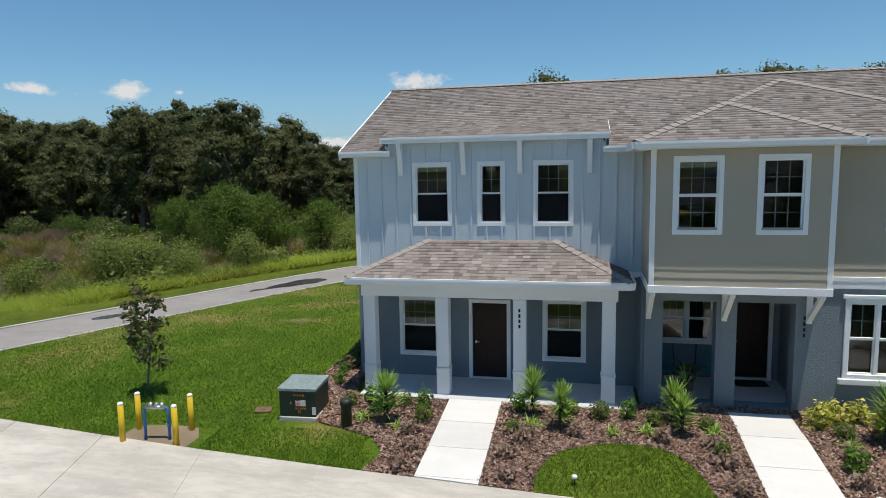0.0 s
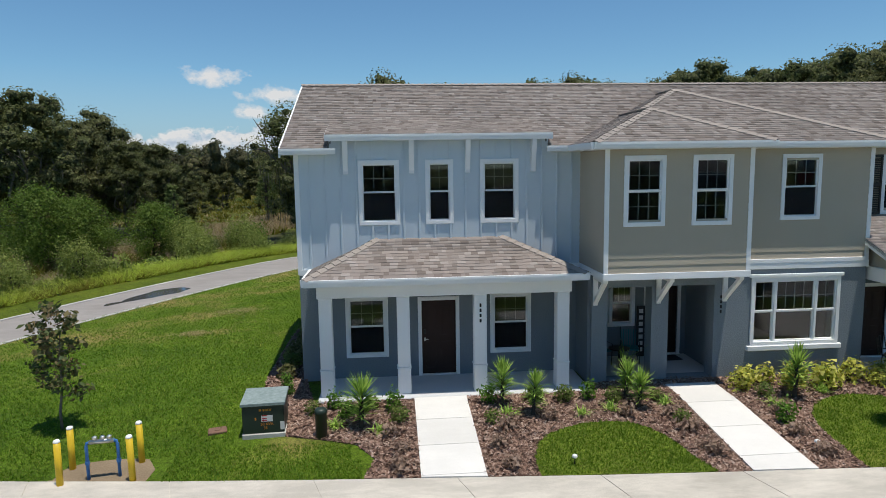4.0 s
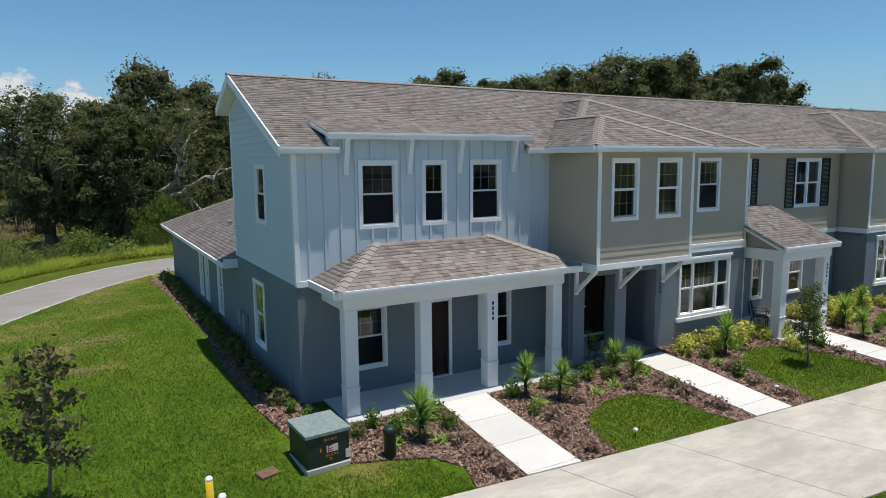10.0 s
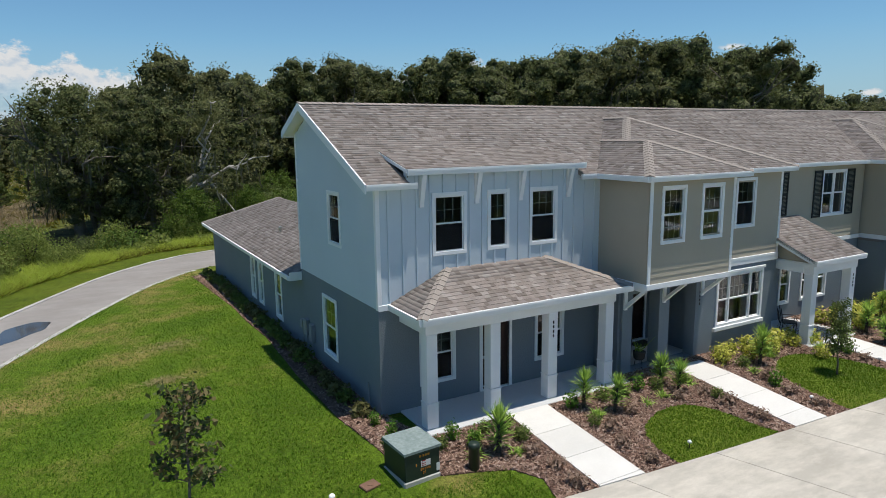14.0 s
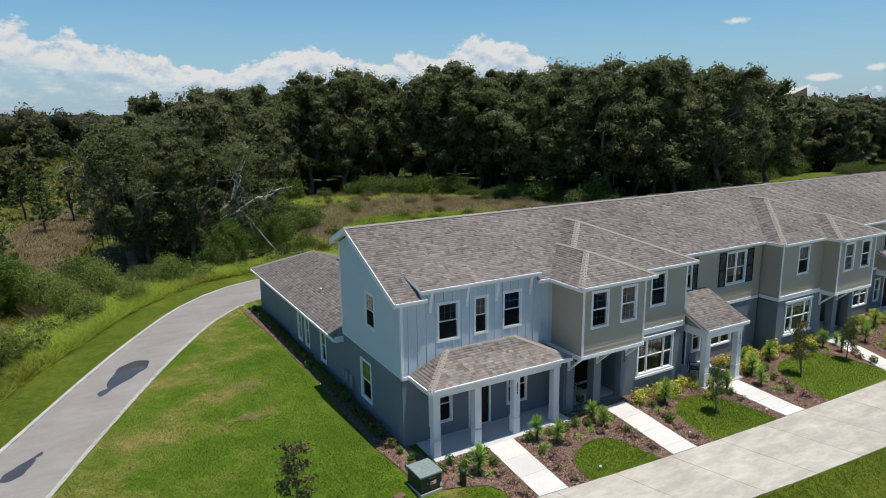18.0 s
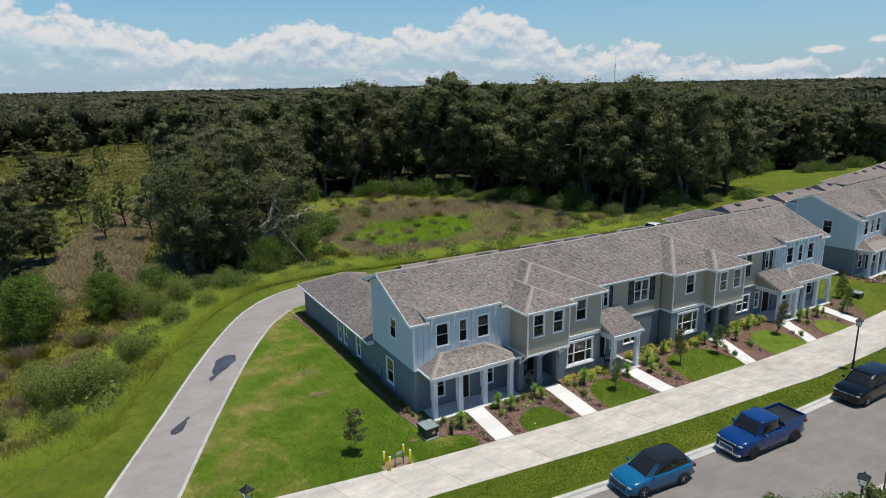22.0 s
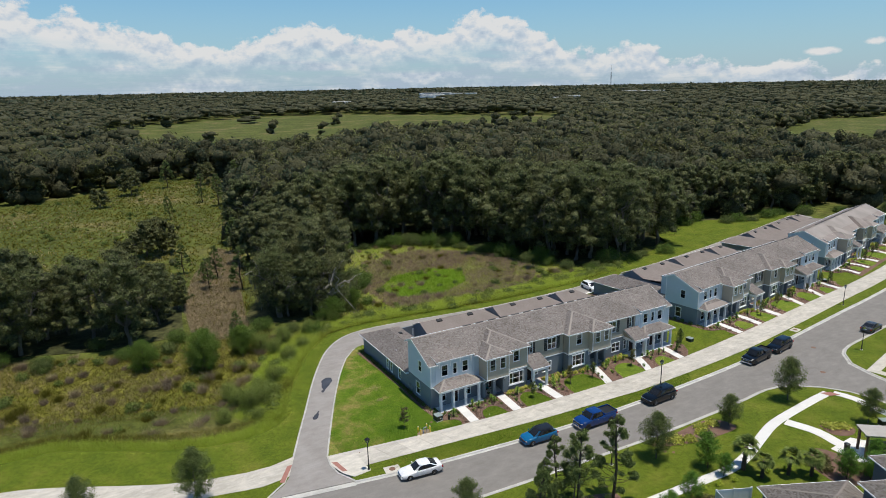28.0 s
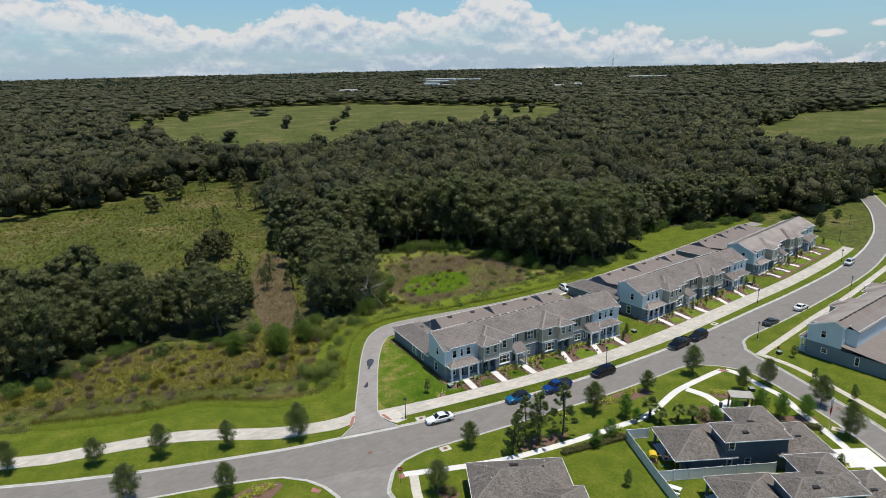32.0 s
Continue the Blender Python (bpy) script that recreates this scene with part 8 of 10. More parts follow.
def transformer(x, y, z, a, numbers=True):
    t = thing("transformer_box", "dark green utility transformer with a chalky pale lid", "utility box")
    Shape().box(-0.46, -0.49, -0.25, 0.46, 0.49, 0.04, 0.02).ob("pad", KERB, t)
    body = Shape().box(-0.44, -0.47, 0.04, 0.44, 0.47, 0.66, 0.012).ob("body", TXGREEN, t)
    Shape().rings([[(-0.47, -0.50, 0.66), (0.47, -0.50, 0.66), (0.47, 0.50, 0.66), (-0.47, 0.50, 0.66)], [(-0.47, -0.50, 0.72), (0.47, -0.50, 0.72), (0.47, 0.50, 0.74), (-0.47, 0.50, 0.74)]]).ob("lid", TXTOP, t, "chalky weathered lid")
    Shape().box(-0.005, -0.478, 0.08, 0.005, -0.468, 0.58).ob("door_seam", BLACK, t)
    if numbers:
        for u, w, z0, z1, m in ((0.02, 0.24, 0.30, 0.44, PAPER), (0.34, 0.09, 0.10, 0.28, PAPER), (-0.22, 0.03, 0.34, 0.40, ORANGE), (-0.12, 0.05, 0.535, 0.58, ORANGE), (-0.05, 0.05, 0.535, 0.58, ORANGE), (0.02, 0.05, 0.535, 0.58, ORANGE), (0.09, 0.05, 0.535, 0.58, ORANGE)):
            Shape().box(u - w / 2 + 0.06, -0.476, z0, u + w / 2 + 0.06, -0.470, z1).ob("sticker", m, t)
        for u, s, zz in ((0.0, "50 KVA", 0.215), (0.06, "3S", 0.13)):
            cu = bpy.data.curves.new("lettering", "FONT")
            cu.body, cu.size, cu.extrude = s, 0.085, 0.002
            o = new("lettering", cu)
            cu.materials.append(ORANGE)
            o.parent = t
            o.matrix_local = pose(u - 0.06, -0.473, zz, 90, 0, 0)
        for zz in (0.425, 0.365, 0.32):
            Shape().box(-0.02, -0.478, zz, 0.08, -0.4765, zz + 0.018).ob("sticker_bar", REDP, t)
    t.matrix_world = pose(x, y, z, 0, 0, a)
    return t


transformer(-6.55, 13.8, 0.22, 4)
transformer(41.0, 14.6, 0.10, 6, False)
transformer(90.0, 21.5, 0.1, 12, False)
transformer(40.0, -15.6, 0, 60, False)
transformer(40.4, -17.6, 0, 60, False)
transformer(58.2, -8.6, 0, 10, False)
t = thing("cable_pedestal", "dark green round-topped cable pedestal in the mulch", "utility post")
Shape().lathe([(0.125, -0.1), (0.125, 0.44), (0.135, 0.45), (0.135, 0.52), (0.11, 0.56), (0.05, 0.575)], (0, 0, 0), 20).ob("body", TXGREEN, t, "", True)
t.matrix_world = pose(-5.27, 13.22, 0.24)
for x, y in ((-10.05, 11.85), (-10.12, 12.5), (-8.74, 11.92), (-8.82, 12.62)):
    t = thing("bollard", "yellow steel bollard with a white cap", "bollard", "yellow bollards round the valve")
    Shape().lathe([(0.062, -0.1), (0.062, 0.86)], (0, 0, 0), 16).ob("post", YELLOWP, t, "", True)
    Shape().lathe([(0.063, 0.86), (0.063, 0.885), (0.045, 0.91), (0.015, 0.92)], (0, 0, 0), 16).ob("cap", WHITE, t, "", True)
    t.matrix_world = pose(x, y, 0.02, 0.6, 0.8 if x < -9 else -0.5, 0)
t = thing("backflow_valve", "blue pipe loop with a brass valve between bollards", "pipework")
for px in (-0.28, 0.28):
    Shape().tube([(px, 0, -0.1), (px, 0, 0.66), (px * 0.93, 0, 0.72), (px * 0.75, 0, 0.74)], 0.032, 10).ob("riser", PIPE, t, "", True)
    Shape().lathe([(0.045, 0.30), (0.045, 0.36)], (px, 0, 0), 10).ob("coupling", PIPE, t)
Shape().tube([(-0.22, 0, 0.74), (0.22, 0, 0.74)], 0.045, 10).ob("valve_body", METAL, t, "dull metal valve body", True)
for px in (-0.12, 0.02, 0.14):
    Shape().lathe([(0.035, 0.0), (0.05, 0.02), (0.05, 0.06), (0.02, 0.08)], (px, 0, 0.775), 10).ob("test_cock", METAL, t)
t.matrix_world = pose(-9.34, 12.1, 0.02, 0, 0, 8)
sheet("bare_soil", curve_pts([(-10.4, 11.75), (-10.3, 12.5), (-9.6, 12.75), (-8.7, 12.7), (-8.45, 12.3), (-8.5, 11.85), (-9.4, 11.82), (-10.4, 11.75)], 0.3)[:-1], DIRT, 0.006, follow=True, step=0.6, label="trampled bare soil round the bollards", category="soil", skirt=0.02)
for k, (cx, cy, r) in enumerate(((-10.1, 26.5, 0.55), (-10.7, 22.7, 0.3))):
    gg = np.random.RandomState(200 + k)
    c = np.c_[gg.normal(cx, r, 420), gg.normal(cy, r * 0.6, 420)]
    v, f = blades(gg, c, ground_z(c[:, 0], c[:, 1]) + 0.012, 0.03, 0.008, 2.6, 5)
    soup("dead_grass", v, f, STRAW, None, "dry bleached patch in the lawn", "stuff", "grass")
t = thing("valve_box", "flat dark meter lid in the grass", "utility lid")
Shape().box(-0.2, -0.14, -0.1, 0.2, 0.14, 0.02, 0.015).ob("lid", IRON, t)
Shape().lathe([(0.07, 0.02), (0.07, 0.03)], (0, 0, 0), 14).ob("cap", IRON, t)
t.matrix_world = pose(-7.6, 13.72, float(ground_z(-7.6, 13.72)) + 0.03, 4, 0, 15)
for x, y in ((12.6, -6.0), (13.3, -6.6), (-13.5, -5.5), (-11.8, -7.8), (-18.0, 12.2)):
    o = copy_thing(t, pose(x, y, 0.01, 0, 0, 30))
for x, y, zz in ((-0.16, 11.55, 0.05), (4.9, 11.6, 0.08), (9.55, 11.3, 0.08), (9.62, 12.2, 0.15), (9.7, 13.0, 0.25)):
    t = thing("path_light", "small white solar path light in the mulch", "path light", "path lights")
    Shape().tube([(0, 0, -0.05), (0, 0, 0.16)], 0.01, 6).ob("stake", BLACK, t)
    Shape().lathe([(0.045, 0.15), (0.055, 0.17), (0.05, 0.20), (0.02, 0.22)], (0, 0, 0), 12).ob("head", VINYL, t)
    t.matrix_world = pose(x, y, zz)


def lamp_post(x, y, a=0):
    t = thing("street_lamp", "black street lamp with a four-sided lantern", "street lamp", "street lamps")
    Shape().lathe([(0.22, -0.1), (0.22, 0.04)], (0, 0, 0), 16).ob("footing", KERB, t)
    Shape().lathe([(0.13, 0.04), (0.13, 0.12), (0.095, 0.2), (0.085, 0.7), (0.06, 0.78), (0.05, 3.2), (0.045, 3.32), (0.08, 3.36), (0.08, 3.40)], (0, 0, 0), 14).ob("pole", BLACK, t, "", True)
    b = [(0.11, 3.42), (0.19, 3.80)]
    Shape().rings([[(s * r, u * r, z) for s, u in ((1, 1), (-1, 1), (-1, -1), (1, -1))] for r, z in b]).ob("lantern_glass", LAMPGLASS, t)
    f = Shape()
    for s, u in ((1, 1), (-1, 1), (-1, -1), (1, -1)):
        f.tube([(s * 0.112, u * 0.112, 3.40), (s * 0.193, u * 0.193, 3.81)], 0.012, 5)
    f.ob("lantern_frame", BLACK, t)
    Shape().rings([[(s * r, u * r, z) for s, u in ((1, 1), (-1, 1), (-1, -1), (1, -1))] for r, z in ((0.25, 3.79), (0.23, 3.83), (0.09, 3.96), (0.03, 4.02), (0.02, 4.10))]).ob("lantern_roof", BLACK, t)
    t.matrix_world = pose(x, y, 0.0, 0, 0, a)
    return t


for x, y in ((-18.4, 8.5), (24.9, 6.0), (5.45, -4.75), (61.2, -1.5), (79.6, 11.8), (107.6, 5.2), (129.6, 20.4), (175, 44), (150, 33)):
    lamp_post(x, y, 20)

# stop sign
t = thing("stop_sign", "red octagonal stop sign on a thin post", "road sign")
Shape().tube([(0, 0, -0.2), (0, 0, 2.6)], 0.035, 8).ob("post", BLACK, t)
Shape().rings([[(0.38 * math.cos(math.pi * (k + 0.5) / 4), yy, 2.35 + 0.38 * math.sin(math.pi * (k + 0.5) / 4)) for k in range(8)] for yy in (-0.05, -0.06)]).ob("plate", REDP, t)
for k in range(4):
    Shape().box(-0.22 + k * 0.12, -0.066, 2.27, -0.14 + k * 0.12, -0.061, 2.43).ob("lettering_bar", VINYL, t)
t.matrix_world = pose(-26.8, -7.0, 0, 0, 0, -30)
copy_thing(t, pose(56.0, -9.6, 0, 0, 0, 70))

# inlets and covers
def inlet(x, y, a):
    t = thing("storm_inlet", "concrete storm drain top with a round iron cover", "drain")
    Shape().box(-0.9, -0.65, -0.3, 0.9, 0.65, 0.035, 0.02).ob("slab", CONCRETE, t)
    Shape().lathe([(0.36, 0.035), (0.36, 0.05), (0.30, 0.05), (0.30, 0.045)], (0, 0, 0), 20).ob("cover", IRON, t)
    t.matrix_world = pose(x, y, 0, 0, 0, a)


for x, y, a in ((-16.1, 7.2, -8), (-16.9, -2.75, -4), (60.4, 8.9, 10), (40.6, -31, -65)):
    inlet(x, y, a)
for x, y in ((-27.6, 2.5), (48.5, -3.0), (56, 3.0), (47.5, -27)):
    t = thing("manhole_cover", "round iron manhole cover in the asphalt", "manhole")
    Shape().lathe([(0.36, -0.12), (0.36, -0.095), (0.33, -0.093), (0.33, -0.096), (0.1, -0.096), (0.1, -0.09)], (0, 0, 0), 24).ob("cover", IRON, t)
    t.matrix_world = pose(x, y, 0)
sheet("pavement_ramp", [(-21.45, 13.3), (-20.0, 13.0), (-18.4, 11.6), (-18.3, 8.2), (-20.3, 8.0), (-21.15, 9.2), (-21.75, 11.4)], CONCRETE, 0.036, follow=False, label="pale concrete ramp of the pavement to the lane", category="pavement", skirt=0.25)
for q in ([(-21.56, 11.95), (-20.96, 11.72), (-20.57, 9.46), (-21.07, 9.63)], [(-26.15, 13.85), (-25.57, 13.84), (-27.31, 10.93), (-27.76, 11.19)], [(-26.2, -4.9), (-25.4, -5.3), (-25.7, -6.4), (-26.5, -6.1)], [(41.6, -6.7), (43.0, -7.3), (43.4, -8.4), (41.9, -7.9)], [(-38.2, -1.5), (-37.3, -2.7), (-37.8, -3.2), (-38.8, -2.2)]):
    sheet("tactile_ramp", q, RED, 0.046, follow=False, label="brick-red textured kerb ramp", category="paving", skirt=0.02)

# the joints of the wide pavement: slabs side by side
def slab_row(name, north, south, n, group_label):
    base = thing(name, group_label, "pavement")
    base["kind"] = "structure"
    a, b = resample(north, n + 1), resample(south, n + 1)
    for i in range(n):
        q = [Vector((*p, 0)) for p in (a[i], a[i + 1], b[i + 1], b[i])]
        c = sum(q, Vector()) / 4
        d = (q[1] - q[0]).normalized() * 0.008
        q = [q[0] + d, q[1] - d, q[2] - d, q[3] + d]
        s = Shape()
        s.add([(p.x, p.y, 0.032) for p in q] + [(p.x, p.y, 0.0) for p in q], [(3, 2, 1, 0), (0, 1, 5, 4), (1, 2, 6, 5), (2, 3, 7, 6), (3, 0, 4, 7)])
        s.ob("slab", CONCRETE_SLAB, base)


CONCRETE_SLAB = concrete("pale_slab_concrete", (0.50, 0.46, 0.395), (0.605, 0.56, 0.49), stain=0.24)
slab_row("pavement_slabs", WALK_N, WALK_S, 62, "wide pale concrete slabs with fine joints and dusty stains")
slab_row("footpath_slabs", WWALK_N[:60], WWALK_S[:60], 44, "winding pale concrete footpath slabs")


# ---- cars ----
def car_paint(name, c, rough=0.25):
    m, n, l, b = material(name, rough, 0.0, 0.3)
    f = noise_at(n, l, 3.0, 3.0)
    r = ramp(n, ((0.3, tuple(v * 0.9 for v in c)), (0.7, tuple(v * 1.08 for v in c))))
    l.new(f.outputs[0], r.inputs[0])
    l.new(r.outputs[0], b.inputs["Base Color"])
    b.inputs["Coat Weight"].default_value = 0.55
    b.inputs["Coat Roughness"].default_value = 0.05
    return m


RUBBER = two_scale("tyre_rubber", g3(0.018), g3(0.025), g3(0.012), 3, 50, 0.85, 0.3)
CARGLASS = two_scale("tinted_car_glass", g3(0.012), g3(0.016), g3(0.010), 1, 20, 0.06, 0.0, spec=0.6)
CHROME = two_scale("chrome", g3(0.6), g3(0.65), g3(0.55), 3, 40, 0.15, 0.0, metal=1.0)
CLEARL = two_scale("clear_lens", g3(0.28), g3(0.34), g3(0.2), 6, 40, 0.12, 0.0)
REDL = two_scale("red_lens", (0.28, 0.01, 0.01), (0.32, 0.015, 0.012), (0.2, 0.01, 0.01), 6, 40, 0.15, 0.0)
CARS = {
    "sedan": dict(L=4.85, W=1.84, belt=[(0, .56), (.03, .68), (.12, .76), (.28, .88), (.36, .93), (.70, .98), (.86, 1.02), (.97, .98), (1, .80)], cab=((.29, .90), (.45, .70)), roof=1.45, wheel=.33, axles=(.19, .78)),
    "suv": dict(L=4.55, W=1.88, belt=[(0, .62), (.025, .82), (.10, .93), (.27, 1.02), (.34, 1.06), (.70, 1.10), (.93, 1.14), (.985, 1.06), (1, .80)], cab=((.24, .975), (.43, .86)), roof=1.66, wheel=.37, axles=(.19, .80)),
    "large_suv": dict(L=5.15, W=1.98, belt=[(0, .66), (.025, .90), (.09, 1.02), (.26, 1.12), (.32, 1.15), (.70, 1.18), (.95, 1.20), (.99, 1.10), (1, .80)], cab=((.23, .985), (.40, .90)), roof=1.79, wheel=.38, axles=(.18, .79)),
    "pickup": dict(L=5.85, W=2.02, belt=[(0, .70), (.02, 1.00), (.07, 1.10), (.23, 1.18), (.30, 1.22), (.60, 1.24), (.62, 1.24), (.99, 1.26), (1, .85)], cab=((.23, .62), (.325, .585)), roof=1.93, wheel=.42, axles=(.17, .80)),
}


def make_car(kind, name, label, paint, roof_mat=None):
    c = CARS[kind]
    L, W, H = c["L"], c["W"], c["roof"]
    t = thing(name, label, "car", "cars on the street")
    bx = lambda u: -L / 2 + u * L
    us = [0.0, 0.012, 0.04, 0.10, 0.18, 0.26, 0.34, 0.45, 0.58, 0.70, 0.82, 0.91, 0.965, 0.99, 1.0]
    pu, pz = [p[0] for p in c["belt"]], [p[1] for p in c["belt"]]
    rings = []
    for u in us:
        z = float(np.interp(u, pu, pz))
        e = min(1.0, u / 0.11, (1 - u) / 0.08)
        w = W / 2 * (0.74 + 0.26 * math.sin(e * math.pi / 2) ** 0.8)
        zb = 0.24 + 0.14 * (1 - min(1, u / 0.05, (1 - u) / 0.05))
        x = bx(u)
        prof = [(0.90, zb), (0.985, zb + 0.10), (1.0, zb + (z - zb) * 0.42), (0.985, zb + (z - zb) * 0.66), (0.975, z - 0.11), (0.93, z - 0.035), (0.80, z + 0.01), (0.45, z + 0.035)]
        rings.append([(x, -w * k, h) for k, h in prof] + [(x, 0, z + 0.042)] + [(x, w * k, h) for k, h in reversed(prof)])
    Shape().rings(rings).ob("body", paint, t, "", True)
    (b0, b1), (r0, r1) = c["cab"]
    zb = np.interp([b0, b1], pu, pz) - 0.02
    wb, wr = W / 2 - 0.10, W / 2 - 0.27

    def loop(k):
        """The glasshouse outline at the share k of its height, bowed outwards."""
        bow = 0.06 * math.sin(k * math.pi * 0.6)
        x0, x1 = bx(b0 + (r0 - b0) * k), bx(b1 + (r1 - b1) * k)
        w = wb + (wr - wb) * k + bow * 0.5
        z0, z1 = zb[0] + (H - 0.07 - zb[0]) * k, zb[1] + (H - 0.08 - zb[1]) * k
        f, n = 0.10 * (x1 - x0), (x1 - x0)
        return [(x0 - bow, -w * 0.45, z0), (x0, -w * 0.82, z0), (x0 + f, -w, z0 + 0.01), (x0 + n * 0.5, -w * 1.01, (z0 + z1) / 2 + 0.01), (x1 - f * 0.7, -w, z1), (x1, -w * 0.82, z1), (x1 + bow, -w * 0.45, z1), (x1 + bow, w * 0.45, z1), (x1, w * 0.82, z1), (x1 - f * 0.7, w, z1), (x0 + n * 0.5, w * 1.01, (z0 + z1) / 2 + 0.01), (x0 + f, w, z0 + 0.01), (x0, w * 0.82, z0), (x0 - bow, w * 0.45, z0)]

    levels = [loop(k / 4) for k in range(5)]
    Shape().rings(levels).ob("window_glass", CARGLASS, t, "dark tinted glazing", True)
    mid = bx((r0 + r1) / 2)
    grow = lambda r, k, z: [(mid + (p[0] - mid) * k, p[1] * k, p[2] + z) for p in r]
    Shape().rings([grow(levels[4], 1.015, -0.03), grow(levels[4], 1.02, 0.01), grow(levels[4], 0.95, 0.045), grow(levels[4], 0.75, 0.068), grow(levels[4], 0.3, 0.08)]).ob("roof_panel", roof_mat or paint, t, "", True)
    for q in ((1, 2), (4, 5), (8, 9), (11, 12)):
        plate = [[(mid + (l[k][0] - mid) * e, l[k][1] * e, l[k][2]) for l in levels for k in q] for e in (1.012, 0.99)]
        n = len(levels)
        Shape().add(plate[0] + plate[1], [(2 * i, 2 * i + 1, 2 * i + 3, 2 * i + 2) for i in range(n - 1)] + [(2 * n + 2 * i + 2, 2 * n + 2 * i + 3, 2 * n + 2 * i + 1, 2 * n + 2 * i) for i in range(n - 1)] + [(2 * i + 2 * n + e, 2 * i + 2 + 2 * n + e, 2 * i + 2 + e, 2 * i + e) for i in range(n - 1) for e in (0, 1)]).ob("pillar", paint, t, "", True)
    lo, hi = [levels[0][q] for q in (1, 2, 4, 5, 8, 9, 11, 12)], [levels[4][q] for q in (1, 2, 4, 5, 8, 9, 11, 12)]
    lerp = lambda p, q, k: tuple(a + (b - a) * k for a, b in zip(p, q))
    for side, (a, b) in ((-1, (1, 2)), (1, (6, 5))):
        for k in ((0.46,) if kind != "large_suv" else (0.40, 0.72)):
            p, q = lerp(lo[a], lo[b], k), lerp(hi[a], hi[b], k * 0.95)
            Shape().tube([p, q], 0.035, 5).ob("pillar", BLACK, t)
    for ax in c["axles"]:
        for sd in (-1, 1):
            x, r = bx(ax), c["wheel"]
            y = sd * (W / 2 - 0.085)
            prof = [(r * 0.62, -0.11), (r * 0.95, -0.11), (r, -0.07), (r, 0.07), (r * 0.95, 0.11), (r * 0.62, 0.11)]
            n = 20
            wh = Shape().rings([[(x + q * math.cos(6.2832 * k / n), y + d, r + q * math.sin(6.2832 * k / n)) for k in range(n)] for q, d in prof]).ob("wheel", RUBBER, t, "", True)
            rim = Shape().rings([[(x + r * 0.62 * math.cos(6.2832 * k / n), y + d, r + r * 0.62 * math.sin(6.2832 * k / n)) for k in range(n)] for d in (-0.04, 0.04)])
            for k in range(5):
                th = 6.2832 * k / 5
                rim.tube([(x, y + sd * 0.09, r), (x + r * 0.6 * math.cos(th), y + sd * 0.10, r + r * 0.6 * math.sin(th))], 0.03, 5)
            rim.ob("rim", BLACK if kind == "pickup" else CHROME, wh)
            arch = [[(x + q * math.cos(3.1416 * k / 12), y + sd * d, r * 0.9 + q * math.sin(3.1416 * k / 12)) for k in range(13)] for q, d in ((r * 1.12, -0.06), (r * 1.12, 0.112), (r * 1.0, 0.112), (r * 1.0, -0.06))]
            arch.append(arch[0])
            Shape().rings(arch, False).ob("wheel_arch", BLACK, t)
    zf = np.interp(0.03, [p[0] for p in c["belt"]], [p[1] for p in c["belt"]])
    Shape().box(bx(0) - 0.03, -W * 0.26, zf - 0.36, bx(0) + 0.10, W * 0.26, zf - 0.10, 0.03).ob("grille", BLACK, t)
    Shape().box(bx(0) - 0.04, -W * 0.27, zf - 0.10, bx(0) + 0.06, W * 0.27, zf - 0.06, 0.015).ob("grille_trim", CHROME, t)
    Shape().box(bx(0) - 0.05, -W * 0.42, 0.26, bx(0) + 0.12, W * 0.42, 0.46, 0.05).ob("front_bumper", CHROME if kind == "pickup" else paint, t)
    Shape().box(bx(1) - 0.10, -W * 0.43, 0.30, bx(1) + 0.05, W * 0.43, 0.52, 0.05).ob("rear_bumper", CHROME if kind == "pickup" else paint, t)
    for sd in (-1, 1):
        Shape().box(bx(0.005), sd * W * 0.30, zf - 0.17, bx(0.045), sd * W * 0.425, zf - 0.07, 0.03).ob("headlight", CLEARL, t)
        Shape().box(bx(0.965), sd * W * 0.34, zf - 0.02, bx(1) + 0.02, sd * W * 0.475, zf + 0.16, 0.03).ob("tail_light", REDL, t)
        Shape().box(bx(b0 + 0.07), sd * (W / 2 - 0.02), zb[0] + 0.05, bx(b0 + 0.07) + 0.13, sd * (W / 2 + 0.17), zb[0] + 0.20, 0.03).ob("side_mirror", paint, t)
        for k in (b0 + 0.20, b0 + 0.20 + 0.21 * (4.85 / L)):
            Shape().box(bx(k), sd * (W / 2 - 0.01), zb[0] - 0.14, bx(k) + 0.17, sd * (W / 2 + 0.02), zb[0] - 0.11, 0.008).ob("door_handle", CHROME, t)
        Shape().box(bx(0.26), sd * (W / 2 - 0.06), 0.22, bx(0.72), sd * (W / 2 + 0.005), 0.30, 0.02).ob("side_sill", BLACK, t)
    Shape().box(bx(1) + 0.03, -0.16, 0.66, bx(1) + 0.055, 0.16, 0.78, 0.008).ob("plate_bar", VINYL, t)
    if kind == "pickup":
        x0, x1, y = bx(0.635), bx(0.985), W / 2 - 0.10
        s = Shape().box(x0, -y + 0.08, 1.20, x1, y - 0.08, 1.325)
        s.ob("bed_liner", BLACK, t, "dark open load bed")
        for a in ((x0, -y - 0.03, x1, -y + 0.06), (x0, y - 0.06, x1, y + 0.03), (x1 - 0.06, -y, x1 + 0.01, y), (x0 - 0.02, -y, x0 + 0.05, y)):
            Shape().box(a[0], a[1], 1.18, a[2], a[3], 1.47, 0.02).ob("bed_wall", paint, t)
        Shape().tube([(bx(0) - 0.10, -0.45, 0.45), (bx(0) - 0.14, -0.42, 0.80), (bx(0) - 0.14, 0.42, 0.80), (bx(0) - 0.10, 0.45, 0.45)], 0.035, 8).ob("bull_bar", CHROME, t)
    return t


